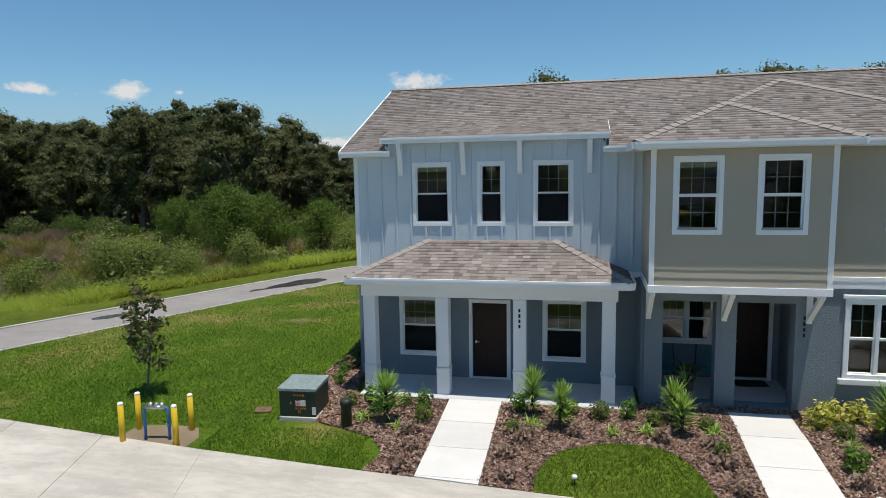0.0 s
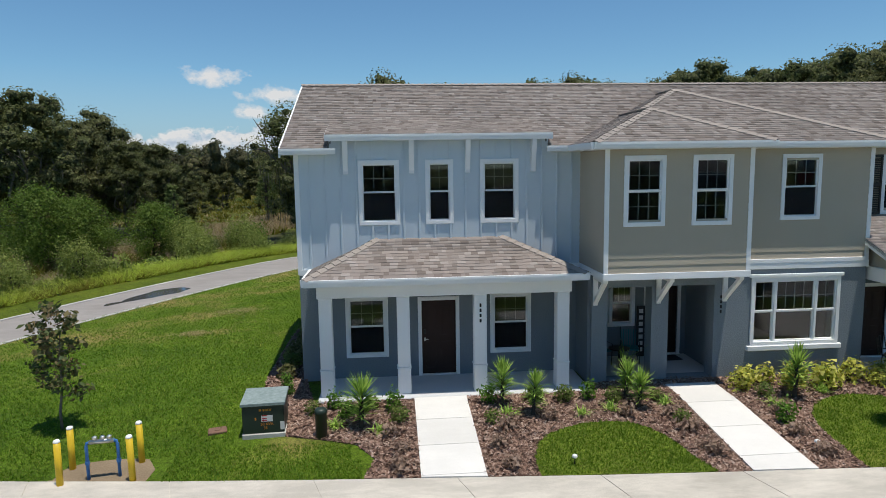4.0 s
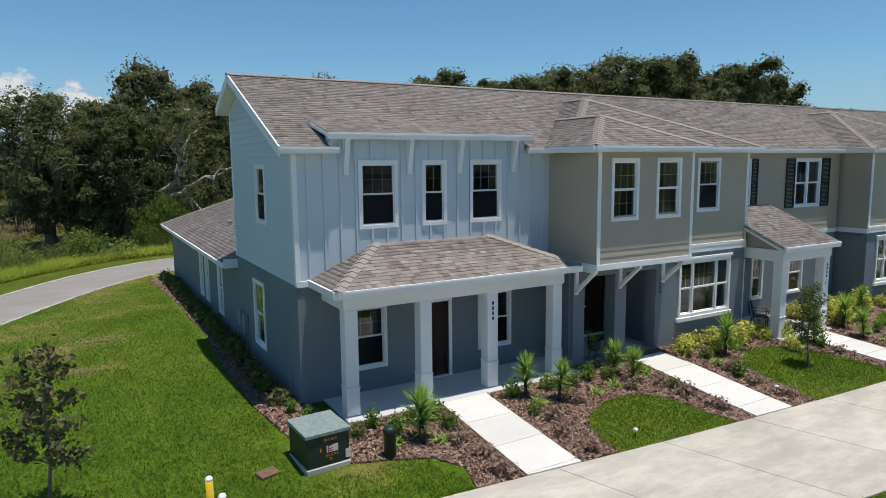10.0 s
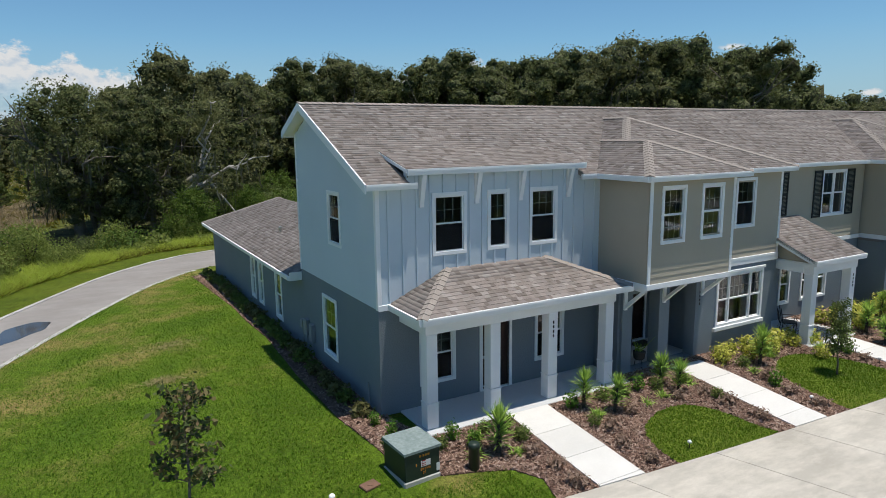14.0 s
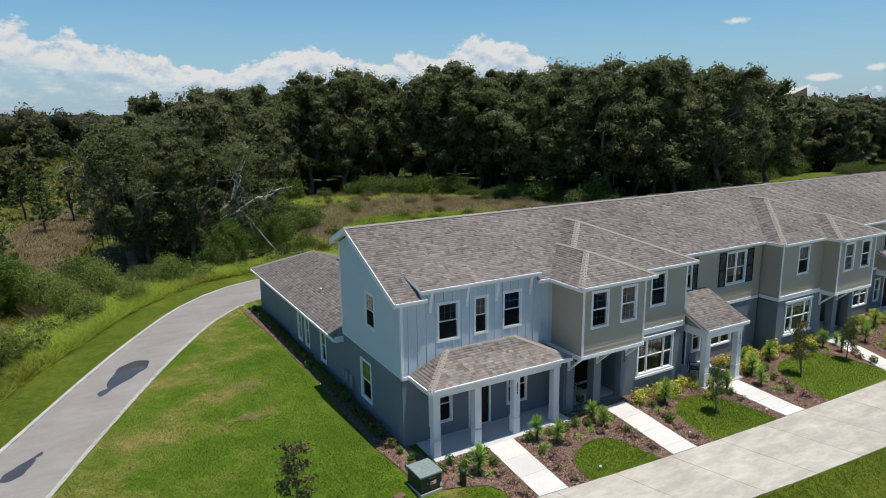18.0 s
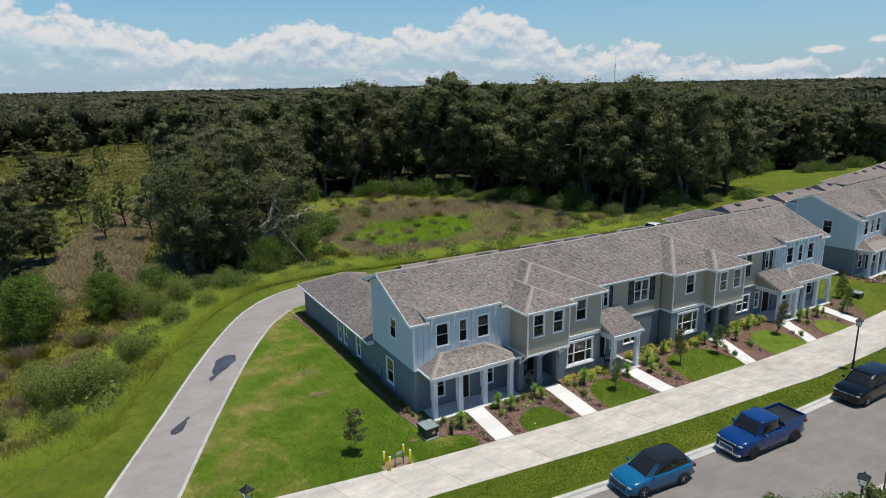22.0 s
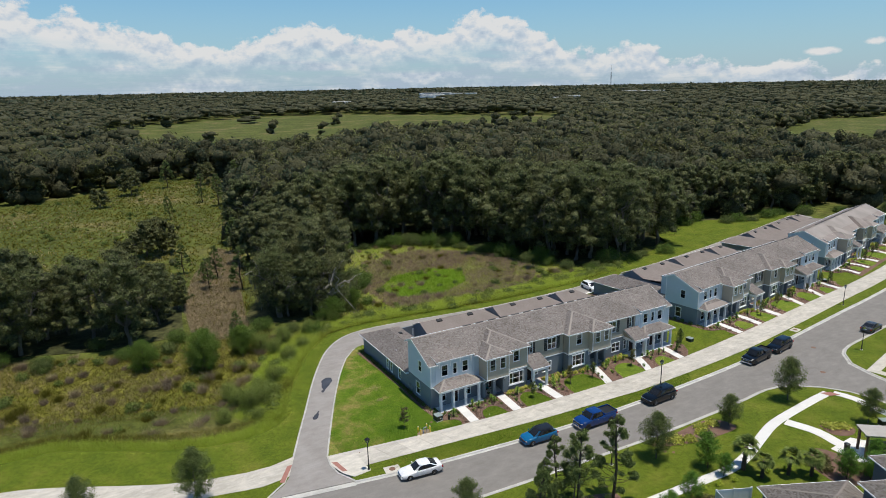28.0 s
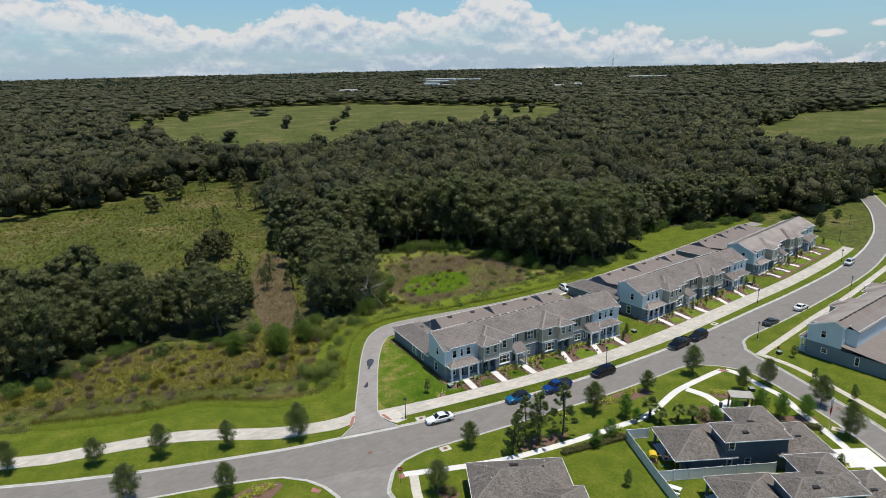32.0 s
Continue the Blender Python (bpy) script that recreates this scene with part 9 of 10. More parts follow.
def tangent_at(line, x):
    i = min(range(len(line)), key=lambda k: abs(line[k][0] - x))
    a, b = line[max(i - 1, 0)], line[min(i + 1, len(line) - 1)]
    return math.degrees(math.atan2(b[1] - a[1], b[0] - a[0]))


def park(t, x, y, line, turn=0):
    t.matrix_world = pose(x, y, -0.095, 0, 0, tangent_at(line, x) + turn)


white = car_paint("white_car_paint", (0.72, 0.72, 0.72))
blue = car_paint("bright_blue_car_paint", (0.006, 0.105, 0.235), 0.2)
navy = car_paint("deep_blue_car_paint", (0.004, 0.034, 0.150), 0.2)
black = car_paint("black_car_paint", (0.002, 0.0022, 0.003), 0.12)
grey = car_paint("dark_grey_car_paint", (0.05, 0.055, 0.06))
silver = car_paint("silver_car_paint", (0.45, 0.46, 0.47))
park(make_car("sedan", "sedan", "white sedan parked at the kerb", white), -13.7, 5.0, KERB_N)
park(make_car("suv", "compact_suv", "bright blue compact car with a black glass roof", blue, CARGLASS), 1.75, 3.75, KERB_N)
park(make_car("pickup", "pickup_truck", "deep blue pickup truck with chrome bull bar", navy), 10.3, 3.3, KERB_N)
park(make_car("large_suv", "large_suv", "black family car parked at the kerb", black), 21.8, 3.45, KERB_N)
bp = make_car("pickup", "pickup_truck", "black pickup truck parked at the kerb", black)
park(bp, 44.2, 4.75, KERB_N)
park(make_car("large_suv", "large_suv", "black large car behind the pickup", black), 50.9, 5.45, KERB_N)
park(make_car("sedan", "sedan", "dark grey sedan at the kerb", grey), 71.3, 2.35, KERB_E, 180)
park(make_car("sedan", "sedan", "white sedan at the far kerb", white), 85.5, 4.35, KERB_E, 180)
park(make_car("suv", "compact_suv", "silver car parked at the bend", silver), 130.0, 18.4, KERB_N)
park(make_car("suv", "compact_suv", "white car on a rear driveway", white), 46.5, 44.6, DRIVE_L, 80)

# ---- street trees and park ----
street_oak = make_round_tree(101, 5.4, 1.5, 0.8, 17000, 0.055, STREET_LEAF, "street_tree", "egg-shaped young street oak with a dense dark crown", BARK, 0.08)
g = np.random.RandomState(55)
TREES = [(-46.6, 15.6), (-36.1, 11.9), (-77.4, 25.9), (-65.5, 21.2), (-56.3, 18.2), (-49.2, 3.2), (-61.8, 9.0), (-76.7, 11.6), (-13.2, -4.4), (10.7, -6.4), (23.8, -5.9), (36.2, -5.6), (38.8, -14.4), (44.4, -15.2), (45.6, -25.0), (39.9, -33.4), (-90, 33), (-23, -11.8), (177, 50), (160, 46), (140, 40)]
scatter(street_oak, [(x, y, 0.85 + 0.35 * g.rand(), 0.0) for x, y in TREES], g, group="street trees")
light_tree = make_round_tree(102, 4.6, 1.35, 0.5, 6500, 0.07, BRIGHT, "park_tree", "dense bright green young park tree", DARKBARK, 0.07)
scatter(light_tree, [(x, y, s_, 0.0) for x, y, s_ in ((14, -10.7, 0.95), (7.3, -14.0, 0.8), (36.0, -24.0, 1.0), (39.4, -26.2, 1.05), (34.6, -21.0, 1.0), (30.0, -19.8, 0.75), (25.0, -19.6, 0.9), (27.0, -21.0, 0.8), (14.2, -12.6, 0.6), (3.6, -14.6, 0.75))], g, group="park trees")
slim = make_round_tree(103, 3.4, 0.7, 0.5, 1500, 0.08, SHRUB, "young_tree", "slim young tree in the lawn", DARKBARK, 0.04)
scatter(slim, [(x, y, s_, 0.0) for x, y, s_ in ((59.2, -11.0, 0.9), (52.9, -19.4, 0.9), (51.9, -27.3, 1.0), (0.8, -24.4, 0.9), (30.1, -37.4, 0.9), (39.3, 15.1, 0.8), (88.5, 21.6, 0.8))], g, group="young trees")
pine2 = make_pine(104, 8.6, "tufted young pine in the park", 16000, 0.07)
scatter(pine2, [(x, y, s_, 0.0) for x, y, s_ in ((-8.5, -9.4, 0.8), (-3.4, -9.3, 1.1), (-4.6, -7.2, 0.85), (1.3, -9.3, 1.1), (-6.8, -8.0, 0.75))], g, group="park pines")
wispy = make_round_tree(105, 7.4, 1.7, 1.2, 18000, 0.036, SHRUB, "cypress_tree", "feathery green tree beside the pines", BARK, 0.09)
wispy.matrix_world = pose(-2.4, -7.6, 0)


def make_palm(seed):
    rng = np.random.RandomState(seed)
    t = thing("palm_tree", "short cabbage palm with a round head of fronds", "tree", "park palms")
    s = Shape()
    s.tube([(0, 0, -0.2), (0.03, 0, 1.0), (0, 0.02, 2.2)], [0.2, 0.17, 0.15], 10)
    for k in range(26):
        th = k * 2.4
        s.tube([(0.15 * math.cos(th), 0.15 * math.sin(th), 0.3 + k * 0.07), (0.27 * math.cos(th), 0.27 * math.sin(th), 0.48 + k * 0.07)], [0.04, 0.02], 4)
    s.ob("trunk", DARKBARK, t)
    vs, fs = [], []
    for k in range(38):
        th, el = rng.rand() * 6.28, rng.uniform(-0.65, 1.35)
        d = np.array([math.cos(th) * math.cos(el), math.sin(th) * math.cos(el), math.sin(el)])
        hub = np.array([0, 0, 2.35]) + d * 0.55
        side = np.array([-math.sin(th), math.cos(th), 0])
        fold = np.cross(d, side)
        for j in range(17):
            a = (j - 8) / 8 * 1.25
            e = d * math.cos(a) + side * math.sin(a) + fold * 0.22 * abs(a)
            L = 0.86 * (1 - 0.22 * abs(a) / 1.25) * (0.85 + 0.3 * rng.rand())
            w = (side * math.cos(a) - d * math.sin(a)) * 0.045
            b = len(vs)
            vs += [hub, hub + e * L * 0.5 - w, hub + e * L + np.array([0, 0, -0.42]) * L, hub + e * L * 0.5 + w]
            fs.append((b, b + 1, b + 2, b + 3))
    soup("frond_head", np.array(vs), np.array(fs), PALMLEAF, t, kind="stuff")
    return t


palm = make_palm(3)
scatter(palm, [(17.5, -14.9, 0.95, 0), (20.4, -16.0, 1.0, 0), (22.3, -17.4, 1.0, 0), (17.1, -12.9, 1.25, 0)], g)

PATH_A = curve_pts([(-25.6, -5.4), (-16.8, -8.3), (-9, -10.3), (-1, -11.3), (5.3, -11.75), (11, -11.95), (16, -12.1), (19.8, -11.4), (24.6, -9.8), (29.5, -8.4), (37.8, -7.5), (42.6, -7.2)], 1.0)
ribbon("park_path", offset_line(PATH_A, 0.62), offset_line(PATH_A, -0.62), 0.02, NEWCONC, "pale concrete park path", "path")
PATH_B = curve_pts([(30.6, -9.0), (31.6, -12.4), (31.2, -15.6), (31.4, -19.0)], 0.8)
ribbon("park_path", offset_line(PATH_B, 0.8), offset_line(PATH_B, -0.8), 0.024, NEWCONC, "pale concrete path to the pergola", "path")
PATH_C = curve_pts([(43.2, -7.6), (43.9, -10), (43.3, -14.3), (42.9, -19.5), (40.8, -24.2), (38.8, -29.3), (36.4, -35), (31, -46)], 1.0)
ribbon("park_path", offset_line(PATH_C, 0.65), offset_line(PATH_C, -0.65), 0.028, NEWCONC, "pale concrete pavement beside the park", "path")
ribbon("park_path", resample([(-24.9, -6.0), (-26.8, -11), (-28, -20)], 8), resample([(-23.6, -6.4), (-25.5, -11.5), (-26.7, -20)], 8), 0.016, CONCRETE, "pale concrete path beside the side street", "path")
PATH_E = curve_pts([(36, -62), (43.5, -49), (49.2, -36.5), (51.6, -29.5), (52.9, -23.8), (54.4, -17.6), (54.9, -12.3), (54.4, -7.2)], 1.0)
ribbon("pavement_east", offset_line(PATH_E, 0.0), offset_line(PATH_E, -1.3), 0.02, CONCRETE, "pale concrete pavement of the side street", "pavement")
PATH_F = curve_pts([(54.2, -6.8), (66, -4.3), (83, -0.6), (100, 2.6), (120, 7.2), (140, 12)], 2.0)
ribbon("pavement_east", offset_line(PATH_F, 0.75), offset_line(PATH_F, -0.75), 0.024, CONCRETE, "pale concrete pavement before the far houses", "pavement")
sheet("plaza", [(29.3, -15.4), (33.6, -15.2), (35.6, -18.2), (34.0, -21.4), (31.2, -21.0), (29.2, -18.4)], NEWCONC, 0.032, follow=False, label="small concrete terrace under the pergola", category="paving", skirt=0.05)
for poly in ([(12.0, -3.9), (16.6, -3.8), (23, -3.7), (24.4, -6.6), (21.0, -6.9), (17.0, -6.4), (13.5, -5.2)], [(-7.5, -9.6), (-5.5, -7.4), (-1, -7.6), (2.2, -9.0), (1.0, -10.3), (-4, -10.3)], [(33.2, -11.6), (35.5, -12.2), (36.2, -14.2), (34.4, -15.0), (32.6, -13.8)], [(24, -16), (28, -14.5), (29, -18.2), (27.5, -21.5), (23.5, -20.0)], [(33.5, -22.4), (38, -24.5), (41, -26.8), (38.8, -28.2), (34, -25.5)], [(-23.5, -11.0), (-21.3, -11.0), (-20.6, -13.6), (-22.8, -14.2)], [(-49, 2.5), (-44.5, 3.2), (-41.8, 1.4), (-46, -1.5)]):
    sheet("mulch_bed", round_poly(poly, 0.6), MULCH, 0.012, follow=False, label="mulched planting bed in the park", category="flower bed", skirt=0.03)
low_yel = make_bush(111, 0.8, 0.45, YELLOW, 420, 0.10, "groundcover_shrub", "low yellow-green groundcover shrub")
scatter(low_yel, [(15.4, -5.0, 1.3, 0), (17.0, -5.8, 1.0, 0), (20.4, -4.6, 1.1, 0), (22.3, -4.7, 1.0, 0), (19.2, -5.4, 0.8, 0), (34.0, -12.6, 1.2, 0), (35.2, -13.4, 1.0, 0), (-45.4, 1.6, 1.2, 0), (-43.6, 1.9, 0.9, 0), (31.6, -37.0, 1.0, 0), (30.9, -36.4, 0.8, 0), (-47.3, 1.0, 1.2, 0), (13.6, -4.4, 0.8, 0)], g, group="groundcover")
dark_low = make_bush(112, 0.8, 0.9, OAK2, 420, 0.12, "park_shrub", "dark rounded park shrub")
hedge_spots = [(-1.6 + 0.9 * k, -13.5 - 0.13 * k, 0.85, 0) for k in range(13)] + [(33.6 + 0.75 * k, -25.4 - 0.62 * k, 0.9, 0) for k in range(7)] + [(24.5, -17.5, 1, 0), (26, -16.5, 0.9, 0), (27, -18.6, 1.1, 0), (28, -20, 1, 0), (-22.3, -12, 0.9, 0), (-21.6, -13, 1, 0), (5, -14, 0.9, 0), (8.5, -14.4, 1.0, 0), (32.2, -21.8, 0.9, 0)]
scatter(dark_low, hedge_spots, g, group="park hedges")
tuft_park = make_liriope(113, 90, 0.9, REED, "clump of ornamental grass in the park bed")
scatter(tuft_park, [(-6, -8.4, 1, 0), (-4.4, -8.0, 0.9, 0), (-2.6, -8.6, 1.1, 0), (-1.0, -8.6, 1.0, 0), (0.6, -9.2, 1.0, 0), (-3.4, -9.8, 0.9, 0), (-5.6, -9.4, 0.8, 0), (10.5, -13.0, 1.0, 0), (12.3, -13.4, 1.0, 0), (14.4, -13.8, 0.9, 0), (19, -14.6, 0.9, 0), (21, -15.2, 0.9, 0)], g, group="ornamental grasses")

# pergola, bin, flag
t = thing("pergola", "park pergola with dark posts and a weathered slatted roof", "pergola")
for x, y in ((-1.6, -0.95), (1.6, -0.95), (-1.6, 0.95), (1.6, 0.95)):
    Shape().box(x - 0.12, y - 0.12, 0, x + 0.12, y + 0.12, 2.7, 0.02).ob("post", IRON, t)
for y in (-0.95, 0.95):
    Shape().box(-1.95, y - 0.06, 2.6, 1.95, y + 0.06, 2.8, 0.01).ob("beam", PERG, t)
for k in range(13):
    x = -1.85 + k * 3.7 / 12
    Shape().box(x - 0.03, -1.3, 2.8, x + 0.03, 1.3, 2.92, 0.006).ob("rafter", PERG, t)
for k in range(18):
    y = -1.22 + k * 2.44 / 17
    Shape().box(-1.95, y - 0.066, 2.92, 1.95, y + 0.066, 2.95).ob("slat", PERG, t)
t.matrix_world = pose(32.5, -18.7, 0.03, 0, 0, -38)
t = thing("mail_kiosk", "dark metal mailbox bank under the pergola", "mailbox")
for k in range(3):
    Shape().box(-1.0 + k * 0.7, -0.25, 0.1, -0.4 + k * 0.7, 0.25, 1.6, 0.02).ob("locker", BLACK, t)
t.matrix_world = pose(32.6, -18.8, 0.03, 0, 0, -38)
t = thing("litter_bin", "black slatted litter bin", "bin")
Shape().lathe([(0.25, 0), (0.3, 0.1), (0.3, 0.85), (0.33, 0.86), (0.33, 0.92), (0.2, 1.0)], (0, 0, 0), 16).ob("body", BLACK, t)
t.matrix_world = pose(30.3, -16.6, 0.03)
t = thing("flagpole", "white flagpole with two limp flags", "flag")
Shape().tube([(0, 0, -0.2), (0, 0, 6.4)], [0.05, 0.03], 8).ob("pole", VINYL, t)
for z0, z1, m in ((5.2, 6.2, PAPER), (4.0, 5.0, REDP)):
    s = Shape()
    nn = 10
    s.add([(-0.03 - 1.3 * k / nn, 0.12 * math.sin(k * 1.1), z0 - 0.25 * k / nn) for k in range(nn + 1)] + [(-0.03 - 1.3 * k / nn, 0.12 * math.sin(k * 1.1 + 0.3), z1 - 0.12 * k / nn) for k in range(nn + 1)], [(k, k + 1, nn + 2 + k, nn + 1 + k) for k in range(nn)])
    fl = s.ob("flag_cloth", m, t)
    if m is PAPER:
        for q in range(6):
            zc = z0 + 0.08 + q * 0.16
            Shape().add([(-0.05 - 1.2 * k / nn, 0.12 * math.sin(k * 1.1 + 0.3 * (zc - z0)) - 0.012, zc - 0.2 * k / nn) for k in range(nn + 1)] + [(-0.05 - 1.2 * k / nn, 0.12 * math.sin(k * 1.1 + 0.3 * (zc - z0)) - 0.012, zc + 0.07 - 0.2 * k / nn) for k in range(nn + 1)], [(k, k + 1, nn + 2 + k, nn + 1 + k) for k in range(nn)]).ob("flag_stripe", REDP, fl)
        Shape().box(-0.55, -0.02, z0 + 0.5, -0.04, -0.015, z1 - 0.02).ob("flag_canton", PIPE, fl)
t.matrix_world = pose(38.6, -30.6, 0, 0, 0, 20)

# ---- the houses across the street ----
plain_copy(TERRACE, pose(62.95, -11.0, 0, 0, 0, 188) @ pose(-37.82, -16.5, 0))
SHINGLE_B = island_mix("grey_shingles", ((0.0, (0.145, 0.120, 0.102)), (0.35, (0.195, 0.168, 0.146)), (0.7, (0.235, 0.205, 0.18)), (1.0, (0.275, 0.243, 0.216))), 0.95, 90, 0.4, 0.3, 0.15)
CAP_B = two_scale("grey_cap_shingles", (0.21, 0.182, 0.16), (0.245, 0.213, 0.188), (0.17, 0.145, 0.126), 0.5, 60, 0.95, 0.4, 0.006, 0.15)
SLATE = two_scale("slate_render", (0.10, 0.118, 0.14), (0.118, 0.138, 0.162), (0.085, 0.10, 0.118), 0.4, 25, 0.85, 0.5, 0.015)


def hip_block(b, x0, y0, x1, y1, ez, lift=0.42, ov=0.4, name="roof", seed=1):
    """A walled block under a hipped roof."""
    a0, a1, c0, c1 = x0 - ov, x1 + ov, y0 - ov, y1 + ov
    if a1 - a0 > c1 - c0:
        h = (c1 - c0) / 2
        r0, r1 = (a0 + h, (c0 + c1) / 2, ez + lift * h), (a1 - h, (c0 + c1) / 2, ez + lift * h)
        planes = [[(a0, c0, ez), (a1, c0, ez), r1, r0], [(a1, c1, ez), (a0, c1, ez), r0, r1], [(a0, c1, ez), (a0, c0, ez), r0], [(a1, c0, ez), (a1, c1, ez), r1]]
        hips = [((a0, c0, ez), r0), ((a0, c1, ez), r0), ((a1, c0, ez), r1), ((a1, c1, ez), r1), (r0, r1)]
    else:
        h = (a1 - a0) / 2
        r0, r1 = ((a0 + a1) / 2, c0 + h, ez + lift * h), ((a0 + a1) / 2, c1 - h, ez + lift * h)
        planes = [[(a0, c0, ez), (a1, c0, ez), r0], [(a1, c1, ez), (a0, c1, ez), r1], [(a0, c1, ez), (a0, c0, ez), r0, r1], [(a1, c0, ez), (a1, c1, ez), r1, r0]]
        hips = [((a0, c0, ez), r0), ((a1, c0, ez), r0), ((a0, c1, ez), r1), ((a1, c1, ez), r1), (r0, r1)]
    s = Shape()
    for p in planes:
        slab_of(s, p, 0.10)
    r = s.ob(name, SHINGLE_B, b, "hipped roof of grey-brown shingles")
    v, f = shingle_field(planes, 0.15, 0.2, seed)
    soup("roof_shingles", v, f, SHINGLE_B, r, kind="stuff")
    for p, q in hips:
        s = Shape()
        cap_row(s, p, q, 0.12, 0.3)
        s.ob("hip_capping", CAP_B, r, kind="stuff")
    fascia(b, (a0, c0, ez), (a1, c0, ez))
    fascia(b, (a1, c0, ez), (a1, c1, ez))
    fascia(b, (a1, c1, ez), (a0, c1, ez))
    fascia(b, (a0, c1, ez), (a0, c0, ez))
    return r


def block_walls(b, x0, y0, x1, y1, z0, z1, wins=(), sidewins=()):
    hs = [hole(*w) for w in wins]
    wall(b, "wall", SLATE, lambda u, d, z: (u, y0 - d, z), x0, x1, z0, z1, hs, "slate-blue rendered wall")
    for w in wins:
        window(b, front(y0), *w, (3, 2), screen=False)
    hs = [hole(*w) for w in sidewins]
    wall(b, "wall", SLATE, left_side(x0), y0 + TH, y1, z0, z1, hs, "slate-blue rendered wall")
    for w in sidewins:
        window(b, left_side(x0), *w, (3, 2), screen=False)
    wall(b, "wall", SLATE, right_side(x1), y0 + TH, y1, z0, z1, (), "slate-blue rendered wall")
    wall(b, "wall", SLATE, lambda u, d, z: (u, y1 + d, z), x0 + TH, x1 - TH, z0, z1, (), "slate-blue rendered wall")
    Shape().box(x0 + TH, y0 + TH, z1 - 0.1, x1 - TH, y1 - TH, z1).ob("ceiling_slab", INNER, b)


def detached_house(x, y, a):
    b = thing("detached_house", "slate-blue detached house with grey hipped roofs and vents", "house", "detached houses")
    block_walls(b, 3.2, -7.8, 8.2, 0.4, 0, 2.65, (), ())
    hip_block(b, 1.0, -7.8, 9.6, 0.6, 2.7, seed=2)
    Shape().box(0.8, -4.2, 0.0, 3.2, 0.4, 0.12, 0.01).ob("patio_slab", SLAB, b)
    for px, py in ((1.1, -4.0), (1.1, 0.3)):
        Shape().box(px - 0.18, py - 0.18, 0.1, px + 0.18, py + 0.18, 2.62, 0.01).ob("patio_post", SLATE, b)
    Shape().box(3.12, -3.4, 0.15, 3.2, -1.0, 2.3, 0.01).ob("patio_door", CARGLASS, b, "dark glass patio door")
    block_walls(b, 8.2, -7.81, 17.6, -3.3, 0, 5.3, ((8.5, 0.9, 9.4, 2.2), (11.2, 0.9, 12.2, 2.3), (8.6, 3.7, 9.6, 5.1)))
    hip_block(b, 8.2, -7.81, 17.6, -3.3, 5.35, seed=4)
    block_walls(b, 12.2, -3.3, 18.0, 0.6, 0, 5.3, ())
    hip_block(b, 12.2, -5.2, 18.0, 0.6, 5.36, seed=5)
    block_walls(b, 17.6, -8.2, 24.2, -0.3, 0, 2.65, ())
    hip_block(b, 16.6, -8.2, 24.2, -0.3, 2.72, seed=6)
    for px, py, pz in ((5.0, -2.4, 4.0), (11.4, -6.9, 6.08), (13.6, -4.2, 6.1), (20.4, -5.6, 4.05), (19.6, -2.8, 4.0)):
        Shape().box(px - 0.45, py - 0.25, pz - 0.35, px + 0.45, py + 0.25, pz + 0.02, 0.02).ob("roof_vent", SHUTTER, b, "dark low roof vent")
    s = Shape().box(2.2, -6.9, 0.05, 2.9, -6.2, 0.95, 0.03)
    s.ob("air_conditioner", two_meter, b, "grey outdoor cooling unit")
    b.matrix_world = pose(x, y, 0, 0, 0, a)
    return b


h2 = detached_house(11.0, -18.6, -25)
copy_thing(h2, pose(7.6, -31.3, 0, 0, 0, -25))
b = thing("detached_house", "slate-blue single-storey house with a broad grey roof", "house", "detached houses")
block_walls(b, 0.4, -8.6, 13.6, -0.4, 0, 3.0, ((1.6, 0.9, 2.6, 2.3), (8.0, 0.9, 9.0, 2.3)))
hip_block(b, 0.4, -8.6, 13.6, -0.4, 3.1, seed=8)
block_walls(b, 7.5, -16.0, 15.0, -8.6, 0, 3.0)
hip_block(b, 7.5, -16.0, 15.0, -7.0, 3.06, seed=9)
for px, py in ((6.4, -3.2), (6.4, -3.9), (9.9, -4.0)):
    Shape().box(px - 0.6, py - 0.2, 4.3, px + 0.6, py + 0.2, 4.72, 0.02).ob("roof_vent", SHUTTER, b, "dark low roof vent")
for px, py in ((2.6, -2.8), (3.0, -5.5), (11.0, -2.0)):
    Shape().lathe([(0.06, 0), (0.06, 0.3), (0.09, 0.31), (0.09, 0.38)], (px, py, 4.0 if py != -2.0 else 3.7), 10).ob("vent_pipe", VINYL, b)
b.matrix_world = pose(-18.4, -11.6, 0, 0, 0, -25)
sheet("driveway", [(33.6, -33.4), (39.3, -36.2), (37.4, -40.6), (31.6, -37.6)], NEWCONC, 0.03, follow=False, label="pale concrete driveway", category="driveway")
for x in (2.6, 9.9, 17.4, 24.8, 31.8, -4.6):
    sheet("rear_apron", [(x, 39.5), (x + 4.6, 39.5), (x + 4.6, 42.2), (x, 42.2)], NEWCONC, 0.03, follow=False, label="pale concrete garage apron", category="driveway", skirt=0.2)
sheet("rear_court", [(x, y) for x, y in ((40.0, 40.5), (46.5, 41.3), (46.0, 43.2), (40.0, 43.0))], NEWCONC, 0.03, follow=False, label="pale concrete rear court", category="driveway", skirt=0.2)


